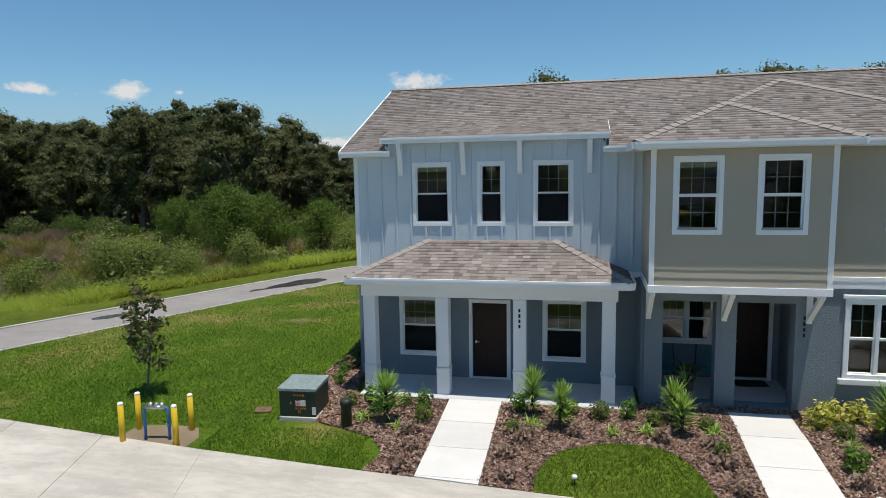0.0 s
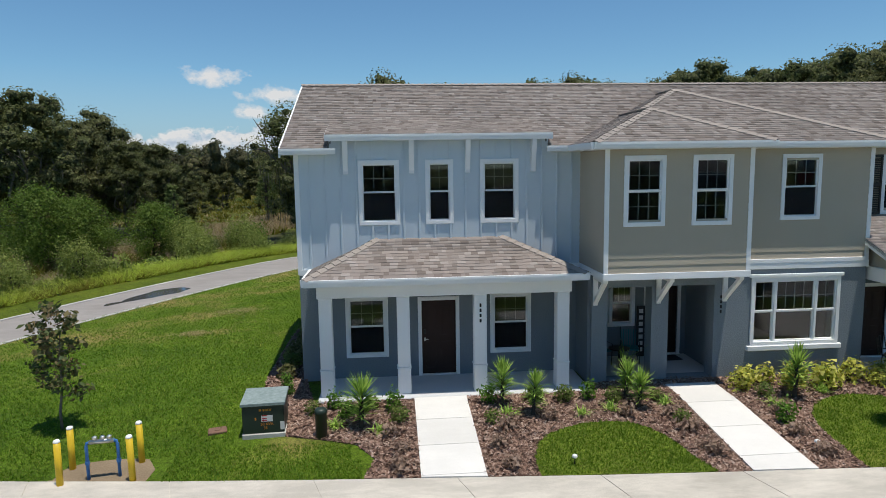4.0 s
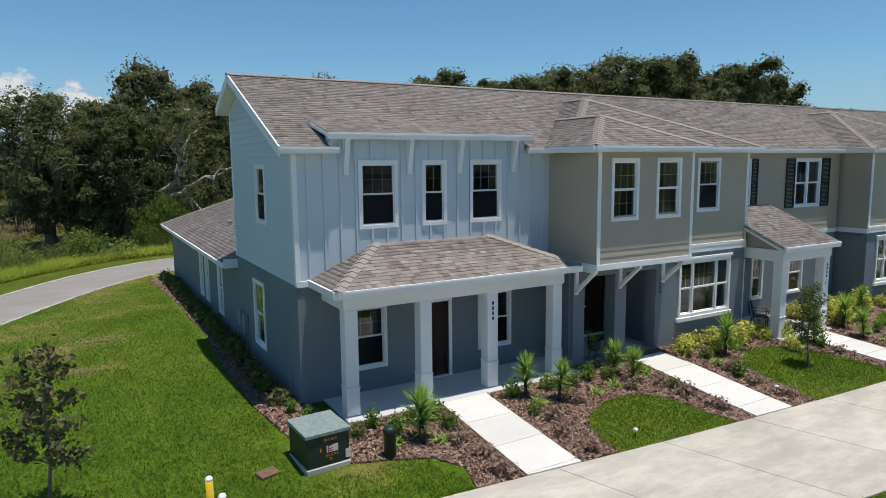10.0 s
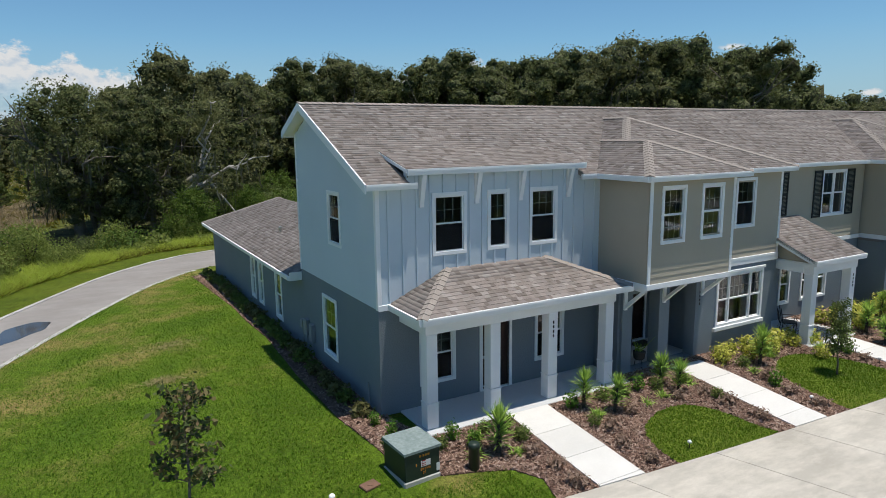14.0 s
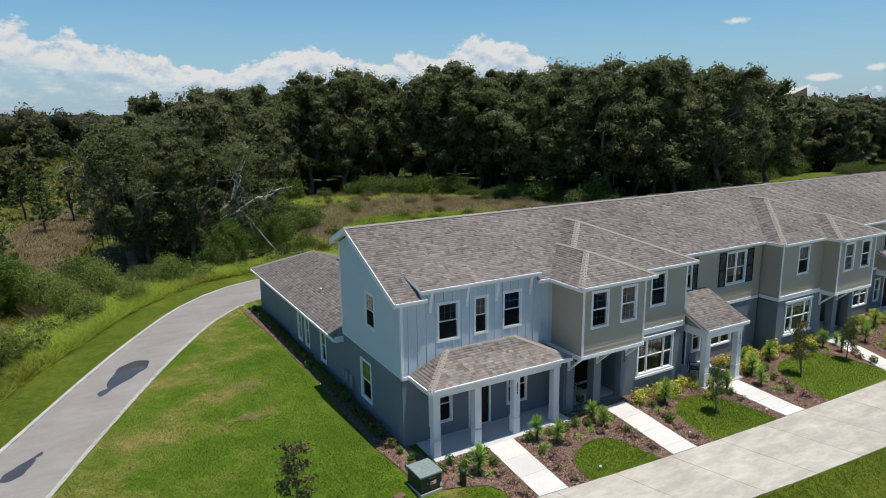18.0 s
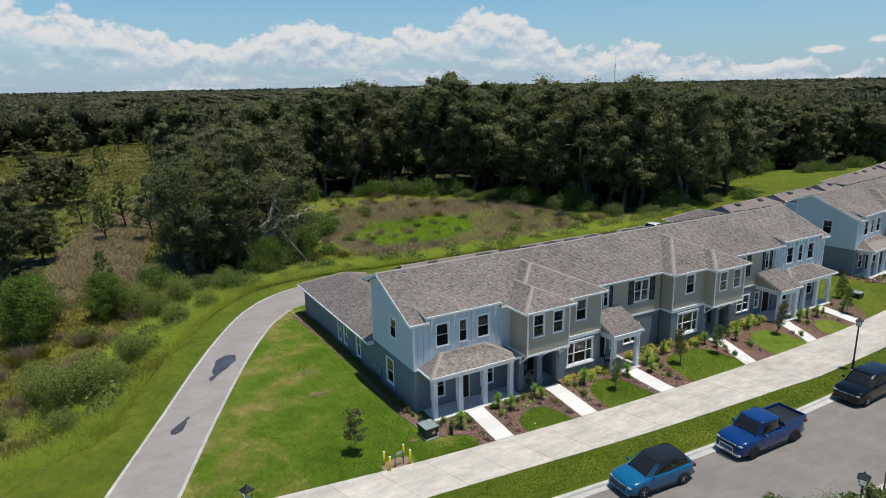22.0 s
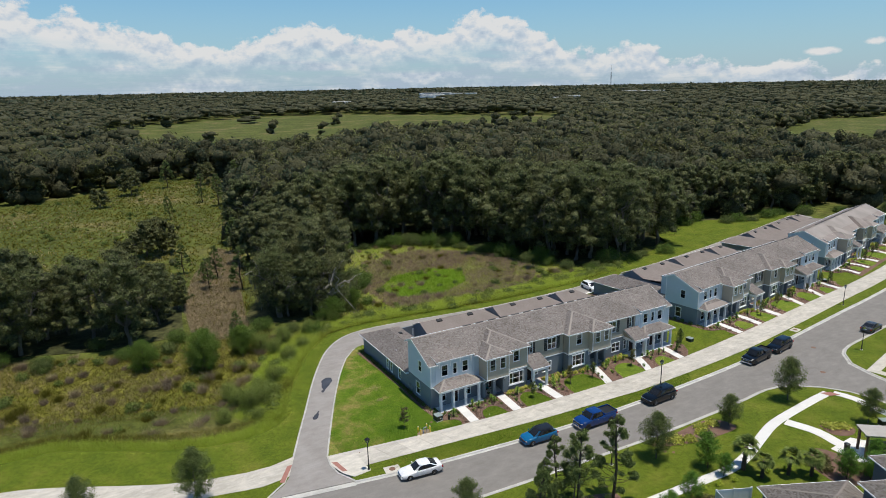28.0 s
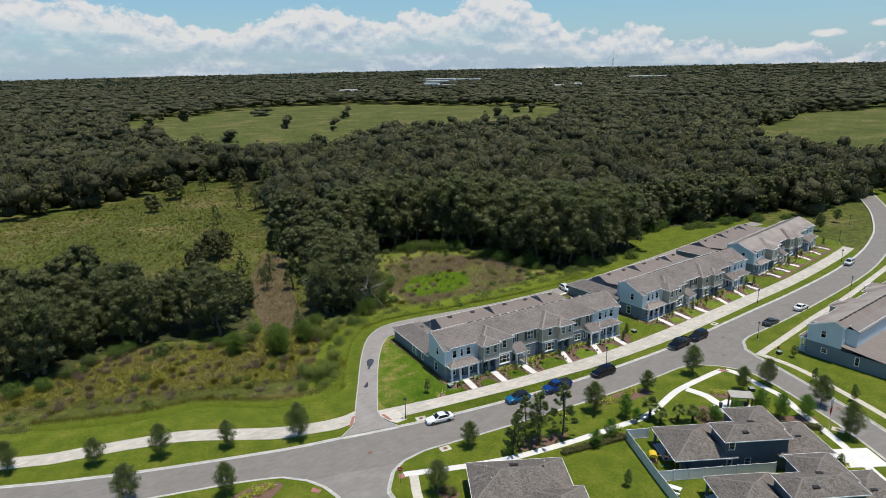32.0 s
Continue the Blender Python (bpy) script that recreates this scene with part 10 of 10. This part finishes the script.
def vinyl_fence(pts, h=1.8):
    t = thing("vinyl_fence", "white vinyl privacy fence with square posts", "fence")
    for (xa, ya), (xb, yb) in zip(pts, pts[1:]):
        L = math.hypot(xb - xa, yb - ya)
        n = max(1, round(L / 2.4))
        ang = math.atan2(yb - ya, xb - xa)
        R = Matrix.Rotation(ang, 4, "Z")
        for i in range(n + 1):
            f = i / n
            m = Matrix.Translation((xa + (xb - xa) * f, ya + (yb - ya) * f, 0)) @ R
            s = Shape().box(-0.065, -0.065, -0.2, 0.065, 0.065, h + 0.06, 0.01)
            s.rings([[(sx * r, sy * r, z) for sx, sy in ((1, 1), (-1, 1), (-1, -1), (1, -1))] for r, z in ((0.08, h + 0.06), (0.08, h + 0.08), (0.01, h + 0.14))])
            s.moved(m).ob("post", VINYL, t)
            if i < n:
                w = L / n
                nb = max(2, round((w - 0.13) / 0.15))
                face = []
                for q in range(nb):
                    u0, u1 = 0.065 + (w - 0.13) * q / nb, 0.065 + (w - 0.13) * (q + 1) / nb
                    face += [(u0, 0.004), (u0 + 0.006, 0.013), (u1 - 0.006, 0.013)]
                face.append((w - 0.065, 0.004))
                s = Shape().prism(face + [(u, -d) for u, d in reversed(face)], 0.1, h - 0.1, "z")
                s.moved(m).ob("panel", VINYL, t)
                Shape().box(0.06, -0.03, h - 0.12, w - 0.06, 0.03, h, 0.008).box(0.06, -0.03, 0.04, w - 0.06, 0.03, 0.14, 0.008).moved(m).ob("rail", VINYL, t)


vinyl_fence([(12.6, -17.0), (9.2, -15.5), (5.2, -25.8), (3.6, -30.2), (1.5, -36)])
vinyl_fence([(5.2, -25.8), (16.2, -30.6), (21.5, -33.0)])
t = thing("play_set", "timber swing frame with a yellow tube roof", "play set")
for x, y in ((-0.6, -0.6), (0.6, -0.6), (-0.6, 0.6), (0.6, 0.6)):
    Shape().box(x - 0.05, y - 0.05, 0, x + 0.05, y + 0.05, 2.2, 0.01).ob("post", TIMBER, t)
Shape().box(-0.65, -0.65, 1.2, 0.65, 0.65, 1.28, 0.01).ob("platform", TIMBER, t)
Shape().rings([[(0.62 * math.cos(math.pi * k / 8), yy, 2.1 + 0.5 * math.sin(math.pi * k / 8)) for k in range(9)] for yy in (-0.65, 0.65)]).ob("canopy", YELLOWP, t)
Shape().tube([(0.6, 0, 2.1), (3.2, 0, 2.1)], 0.06, 8).ob("swing_beam", TIMBER, t)
for s_ in (-1, 1):
    Shape().tube([(3.2, 0, 2.1), (3.3, s_ * 0.9, 0)], 0.05, 6).ob("leg", TIMBER, t)
for x in (1.5, 2.4):
    Shape().box(x - 0.2, -0.1, 0.5, x + 0.2, 0.1, 0.54, 0.01).ob("swing_seat", PIPE, t)
    for q in (-0.2, 0.2):
        Shape().tube([(x + q, 0, 0.54), (x + q, 0, 2.1)], 0.008, 4).ob("swing_chain", BLACK, t)
t.matrix_world = pose(7.2, -22.9, 0, 0, 0, -40)
t = thing("picnic_table", "white picnic table on the lawn", "table")
Shape().box(-0.9, -0.4, 0.70, 0.9, 0.4, 0.75, 0.01).ob("tabletop", VINYL, t)
for y in (-0.7, 0.7):
    Shape().box(-0.9, y - 0.14, 0.42, 0.9, y + 0.14, 0.46, 0.01).ob("bench", VINYL, t)
for x in (-0.6, 0.6):
    Shape().box(x - 0.04, -0.7, 0, x + 0.04, 0.7, 0.06).box(x - 0.04, -0.05, 0.06, x + 0.04, 0.05, 0.7).ob("trestle", VINYL, t)
t.matrix_world = pose(5.6, -28.6, 0, 0, 0, -60)

# porch furniture of the second house
def chair(x, y, z, a, mat, name="patio_chair", label="dark metal patio chair on the porch"):
    t = thing(name, label, "chair")
    for sx in (-0.24, 0.24):
        Shape().tube([(sx, -0.22, 0), (sx, -0.24, 0.62), (sx, 0.2, 0.62)], 0.014, 6).ob("arm", BLACK, t)
        Shape().tube([(sx, 0.24, 0), (sx, 0.2, 0.42), (sx, 0.3, 0.95)], 0.014, 6).ob("leg", BLACK, t)
    Shape().box(-0.24, -0.24, 0.40, 0.24, 0.22, 0.43, 0.01).ob("seat", mat, t)
    for k in range(7):
        Shape().box(-0.22 + k * 0.068, 0.235, 0.45, -0.20 + k * 0.068, 0.255, 0.9).moved(pose(0, 0.0, 0, -8, 0, 0)).ob("back_slat", mat, t)
    t.matrix_world = pose(x, y, z, 0, 0, a)


TEAL = two_scale("teal_cushion", (0.03, 0.22, 0.24), (0.04, 0.28, 0.30), (0.02, 0.16, 0.18), 3, 50, 0.9, 0.3)
chair(2.1, 16.9, 0.36, 15, TEAL, label="dark chair with a teal cushion on the porch")
chair(3.0, 17.0, 0.36, -15, TEAL, label="dark chair with a teal cushion on the porch")
chair(9.55, 15.3, 0.38, 40, BLACK)
t = thing("patio_table", "small round dark porch table", "table")
Shape().lathe([(0.03, 0.0), (0.03, 0.5), (0.28, 0.51), (0.28, 0.54)], (0, 0, 0), 16).ob("top", BLACK, t)
t.matrix_world = pose(2.55, 16.6, 0.36)
t = thing("potted_plant", "spiky plant in a dark pot on a wire stand", "plant")
Shape().lathe([(0.10, 0.25), (0.17, 0.30), (0.20, 0.52), (0.17, 0.53)], (0, 0, 0), 14).ob("pot", DARKBARK, t)
for k in range(3):
    Shape().tube([(0.15 * math.cos(2.1 * k), 0.15 * math.sin(2.1 * k), 0), (0.1 * math.cos(2.1 * k), 0.1 * math.sin(2.1 * k), 0.3)], 0.01, 5).ob("stand_leg", BLACK, t)
gg = np.random.RandomState(77)
v, f = blades(gg, gg.normal(0, 0.05, (26, 2)), np.full(26, 0.5), 0.4, 0.014, 0.5, 1)
soup("leaf_mass", v, f, YUCCA, t)
t.matrix_world = pose(2.35, 15.6, 0.36)
t = thing("door_mat", "dark door mat before the entry", "mat")
Shape().box(-0.4, -0.25, 0, 0.4, 0.25, 0.015, 0.005).ob("pile", SHUTTER, t)
t.matrix_world = pose(4.15, 17.2, 0.365, 0, 0, 4)
t = thing("porch_sign", "tall narrow dark porch sign with pale lettering", "sign")
Shape().box(-0.12, -0.02, 0, 0.12, 0.01, 1.5, 0.006).ob("board", SHUTTER, t)
for k in range(7):
    Shape().box(-0.06, -0.026, 0.15 + k * 0.19, 0.06, -0.021, 0.27 + k * 0.19).ob("lettering_bar", PAPER, t)
t.matrix_world = pose(3.5, 17.5, 0.36)

# ---- far landmarks ----
t = thing("radio_mast", "slender lattice radio mast above the woods", "mast")
for k in range(3):
    th = 2.094 * k
    Shape().tube([(1.1 * math.cos(th), 1.1 * math.sin(th), 0), (1.0 * math.cos(th), 1.0 * math.sin(th), 62)], 0.22, 5).ob("leg", BLACK, t)
for z in range(4, 62, 4):
    Shape().tube([(1.0 * math.cos(2.094 * k), 1.0 * math.sin(2.094 * k), z + (k % 2) * 2) for k in range(4)], 0.12, 4).ob("lattice", BLACK, t)
Shape().tube([(0, 0, 62), (0, 0, 78)], 0.18, 5).ob("antenna", BLACK, t)
for z in (40, 52, 58):
    Shape().box(-2.2, -0.5, z, 2.2, 0.5, z + 1.6).ob("antenna_panel", VINYL, t)
t.matrix_world = pose(1115, 1164, 0, 0, 0, 20)
WALLW = two_scale("far_white_wall", g3(0.62), g3(0.7), g3(0.55), 0.05, 0.4, 0.8, 0)
for x, y, w, d, h, a in ((668, 1282, 34, 26, 15, -40), (700, 1262, 30, 20, 11, -40), (800, 1500, 60, 30, 14, -40), (880, 1630, 90, 40, 16, -40), (960, 1600, 70, 30, 14, -40), (830, 1026, 40, 24, 10, -45), (862, 1004, 26, 22, 13, -45), (1010, 1240, 40, 20, 10, -45), (1400, 1330, 120, 40, 12, -45), (430, 1180, 50, 24, 11, -25), (330, 1250, 40, 20, 10, -20)):
    t = thing("far_building", "white flat-roofed building in the distant woods", "building")
    Shape().box(-w / 2, -d / 2, -2, w / 2, d / 2, h, 0.3).ob("wall", WALLW, t)
    Shape().box(-w / 2 + 1, -d / 2 + 1, h, w / 2 - 1, d / 2 - 1, h + 0.8, 0.2).ob("roof", KERB, t)
    for fl in range(max(1, int(h // 4))):
        for k in range(int(w // 8)):
            Shape().box(-w / 2 + 3 + k * 8, -d / 2 - 0.1, 1.5 + fl * 4, -w / 2 + 7 + k * 8, -d / 2 + 0.1, 3.4 + fl * 4).ob("window", CARGLASS, t)
    t.matrix_world = pose(x, y, 0, 0, 0, a)


# ---- clouds: a far backdrop of sky ----
def cloud_backdrop():
    R = 4600.0
    az = np.radians(np.linspace(-75, 100, 90))
    el = np.radians(np.r_[np.linspace(-1.2, 16, 26)])
    vs = [(R * math.sin(a), R * math.cos(a), R * math.tan(e)) for e in el for a in az]
    n = len(az)
    fs = [(i * n + k, i * n + k + 1, (i + 1) * n + k + 1, (i + 1) * n + k) for i in range(len(el) - 1) for k in range(n - 1)]
    m = bpy.data.materials.new("cloud_sky")
    m.use_nodes = True
    nd, l = m.node_tree.nodes, m.node_tree.links
    nd.clear()
    out = nd.new("ShaderNodeOutputMaterial")
    tc = nd.new("ShaderNodeTexCoord")
    sep = nd.new("ShaderNodeSeparateXYZ")
    l.new(tc.outputs["Object"], sep.inputs[0])

    def math_(op, a, b=None, clamp=False):
        q = nd.new("ShaderNodeMath")
        q.operation, q.use_clamp = op, clamp
        for i, v in enumerate((a, b)):
            if v is None:
                continue
            if isinstance(v, (int, float)):
                q.inputs[i].default_value = v
            else:
                l.new(v, q.inputs[i])
        return q.outputs[0]

    def noise_(scale, detail, sx=1.0, sz=1.0, rough=0.55):
        mp = nd.new("ShaderNodeMapping")
        mp.inputs["Scale"].default_value = (sx / 1000, sx / 1000, sz / 1000)
        l.new(tc.outputs["Object"], mp.inputs[0])
        q = nd.new("ShaderNodeTexNoise")
        q.inputs["Scale"].default_value, q.inputs["Detail"].default_value, q.inputs["Roughness"].default_value = scale, detail, rough
        l.new(mp.outputs[0], q.inputs["Vector"])
        return q.outputs[0]

    h = math_("DIVIDE", sep.outputs[2], R)
    az_n = math_("MULTIPLY", math_("ARCTAN2", sep.outputs[0], sep.outputs[1]), 180 / math.pi)

    def noise_up(scale, detail, sz, rough, lift):
        """A noise read a little higher up, to tell the lit tops from the undersides."""
        mp = nd.new("ShaderNodeMapping")
        mp.inputs["Scale"].default_value = (0.001, 0.001, sz / 1000)
        mp.inputs["Location"].default_value = (0, 0, lift * sz / 1000)
        l.new(tc.outputs["Object"], mp.inputs[0])
        q = nd.new("ShaderNodeTexNoise")
        q.inputs["Scale"].default_value, q.inputs["Detail"].default_value, q.inputs["Roughness"].default_value = scale, detail, rough
        l.new(mp.outputs[0], q.inputs["Vector"])
        return q.outputs[0]

    # the bank's top edge along the horizon: azimuth in degrees, height over distance
    EDGE_TOPS = ((-75, 0.045), (-45, 0.05), (-24, 0.052), (-16, 0.060), (-10, 0.075), (-6, 0.104), (-3, 0.130), (-1.5, 0.106), (1, 0.108), (4, 0.092), (8, 0.074), (12, 0.072), (15, 0.090), (18, 0.102), (23, 0.080), (26, 0.092), (30, 0.098), (34, 0.112), (37, 0.088), (40, 0.061), (45, 0.055), (50, 0.047), (54, 0.028), (65, 0.016), (100, 0.03))
    rt = nd.new("ShaderNodeValToRGB")
    while len(rt.color_ramp.elements) < len(EDGE_TOPS):
        rt.color_ramp.elements.new(0.5)
    for e, (a, v) in zip(rt.color_ramp.elements, EDGE_TOPS):
        e.position, e.color = (a + 75) / 175, (v, v, v, 1)
    l.new(math_("DIVIDE", math_("ADD", az_n, 75.0), 175.0), rt.inputs[0])
    edge = rt.outputs[0]
    puff = noise_up(4.2, 9.0, 1.5, 0.58, 0.0)
    puff_up = noise_up(4.2, 9.0, 1.5, 0.58, 42.0)
    fine = noise_(13.0, 6.0, 1.0, 1.3, 0.6)
    lump = math_("ADD", math_("MULTIPLY", math_("SUBTRACT", puff, 0.52), 0.085), math_("MULTIPLY", math_("SUBTRACT", fine, 0.5), 0.022))
    cover = math_("MULTIPLY", math_("ADD", math_("SUBTRACT", edge, h), lump), 130.0, True)
    # the bank thins into level streaks towards the horizon
    streak = noise_(1.5, 6.0, 0.8, 8.0, 0.6)
    low = math_("MULTIPLY", math_("SUBTRACT", math_("MULTIPLY", edge, 0.72), h), 30.0, True)
    thin = math_("ADD", 0.50, math_("MULTIPLY", math_("SUBTRACT", streak, 0.5), 3.4), True)
    dens = math_("MULTIPLY", cover, math_("SUBTRACT", 1.0, math_("MULTIPLY", low, math_("SUBTRACT", 1.0, thin))))
    # lone clouds: azimuth, height, half width, half height
    for ca, ch, cw, cv in ((-14.5, 0.138, 3.0, 0.020), (-9.2, 0.114, 3.6, 0.019), (-11.5, 0.088, 1.6, 0.014), (-37.8, 0.117, 1.9, 0.017), (-44.0, 0.116, 2.4, 0.012), (-34.2, 0.118, 0.6, 0.006), (52.8, 0.119, 1.5, 0.0065), (59.3, 0.041, 1.5, 0.006), (62.6, 0.052, 1.3, 0.006)):
        dx = math_("DIVIDE", math_("SUBTRACT", az_n, ca), cw)
        dz = math_("DIVIDE", math_("SUBTRACT", h, ch), cv)
        d2 = math_("SQRT", math_("ADD", math_("MULTIPLY", dx, dx), math_("MULTIPLY", dz, dz)))
        body = math_("ADD", math_("SUBTRACT", 0.85, d2), math_("ADD", math_("MULTIPLY", math_("SUBTRACT", puff, 0.5), 1.7), math_("MULTIPLY", math_("SUBTRACT", fine, 0.5), 1.0)))
        dens = math_("MAXIMUM", dens, math_("MULTIPLY", body, 2.2, True))
    dens = math_("MULTIPLY", dens, 0.95, True)
    # lit tops, greyer undersides
    lit = math_("ADD", 0.52, math_("MULTIPLY", math_("SUBTRACT", puff, puff_up), 4.0))
    lit = math_("ADD", lit, math_("MULTIPLY", math_("SUBTRACT", fine, 0.5), 0.5))
    lit = math_("ADD", lit, math_("MULTIPLY", math_("SUBTRACT", h, math_("MULTIPLY", edge, 0.62)), 9.0), True)
    r = ramp(nd, ((0.0, (0.54, 0.66, 0.81)), (0.4, (0.74, 0.83, 0.93)), (0.8, (1.0, 1.0, 1.0))))
    l.new(lit, r.inputs[0])
    em = nd.new("ShaderNodeEmission")
    em.inputs[1].default_value = 0.73
    l.new(r.outputs[0], em.inputs[0])
    tr = nd.new("ShaderNodeBsdfTransparent")
    # pale haze at the very horizon
    hz = nd.new("ShaderNodeEmission")
    hz.inputs[0].default_value = (0.42, 0.58, 0.80, 1)
    hz.inputs[1].default_value = 0.70
    haze = math_("MULTIPLY", math_("SUBTRACT", 1.0, math_("MULTIPLY", math_("ABSOLUTE", h), 7.0, True)), 0.80, True)
    ms0 = nd.new("ShaderNodeMixShader")
    l.new(haze, ms0.inputs[0])
    l.new(tr.outputs[0], ms0.inputs[1])
    l.new(hz.outputs[0], ms0.inputs[2])
    ms = nd.new("ShaderNodeMixShader")
    l.new(dens, ms.inputs[0])
    l.new(ms0.outputs[0], ms.inputs[1])
    l.new(em.outputs[0], ms.inputs[2])
    l.new(ms.outputs[0], out.inputs[0])
    o = soup("backdrop", np.array(vs), np.array(fs), m, None, "bank of white cumulus above a hazy horizon", "structure", "sky", True)
    o.visible_shadow = False
    return o


cloud_backdrop()

# single tabs of the nearest porch roof
for p in PIECES:
    Shape().add(p, [(0, 1, 2, 3), (3, 2, 4, 5)]).ob("shingle", SHINGLE_TAB, NEAR_ROOF)
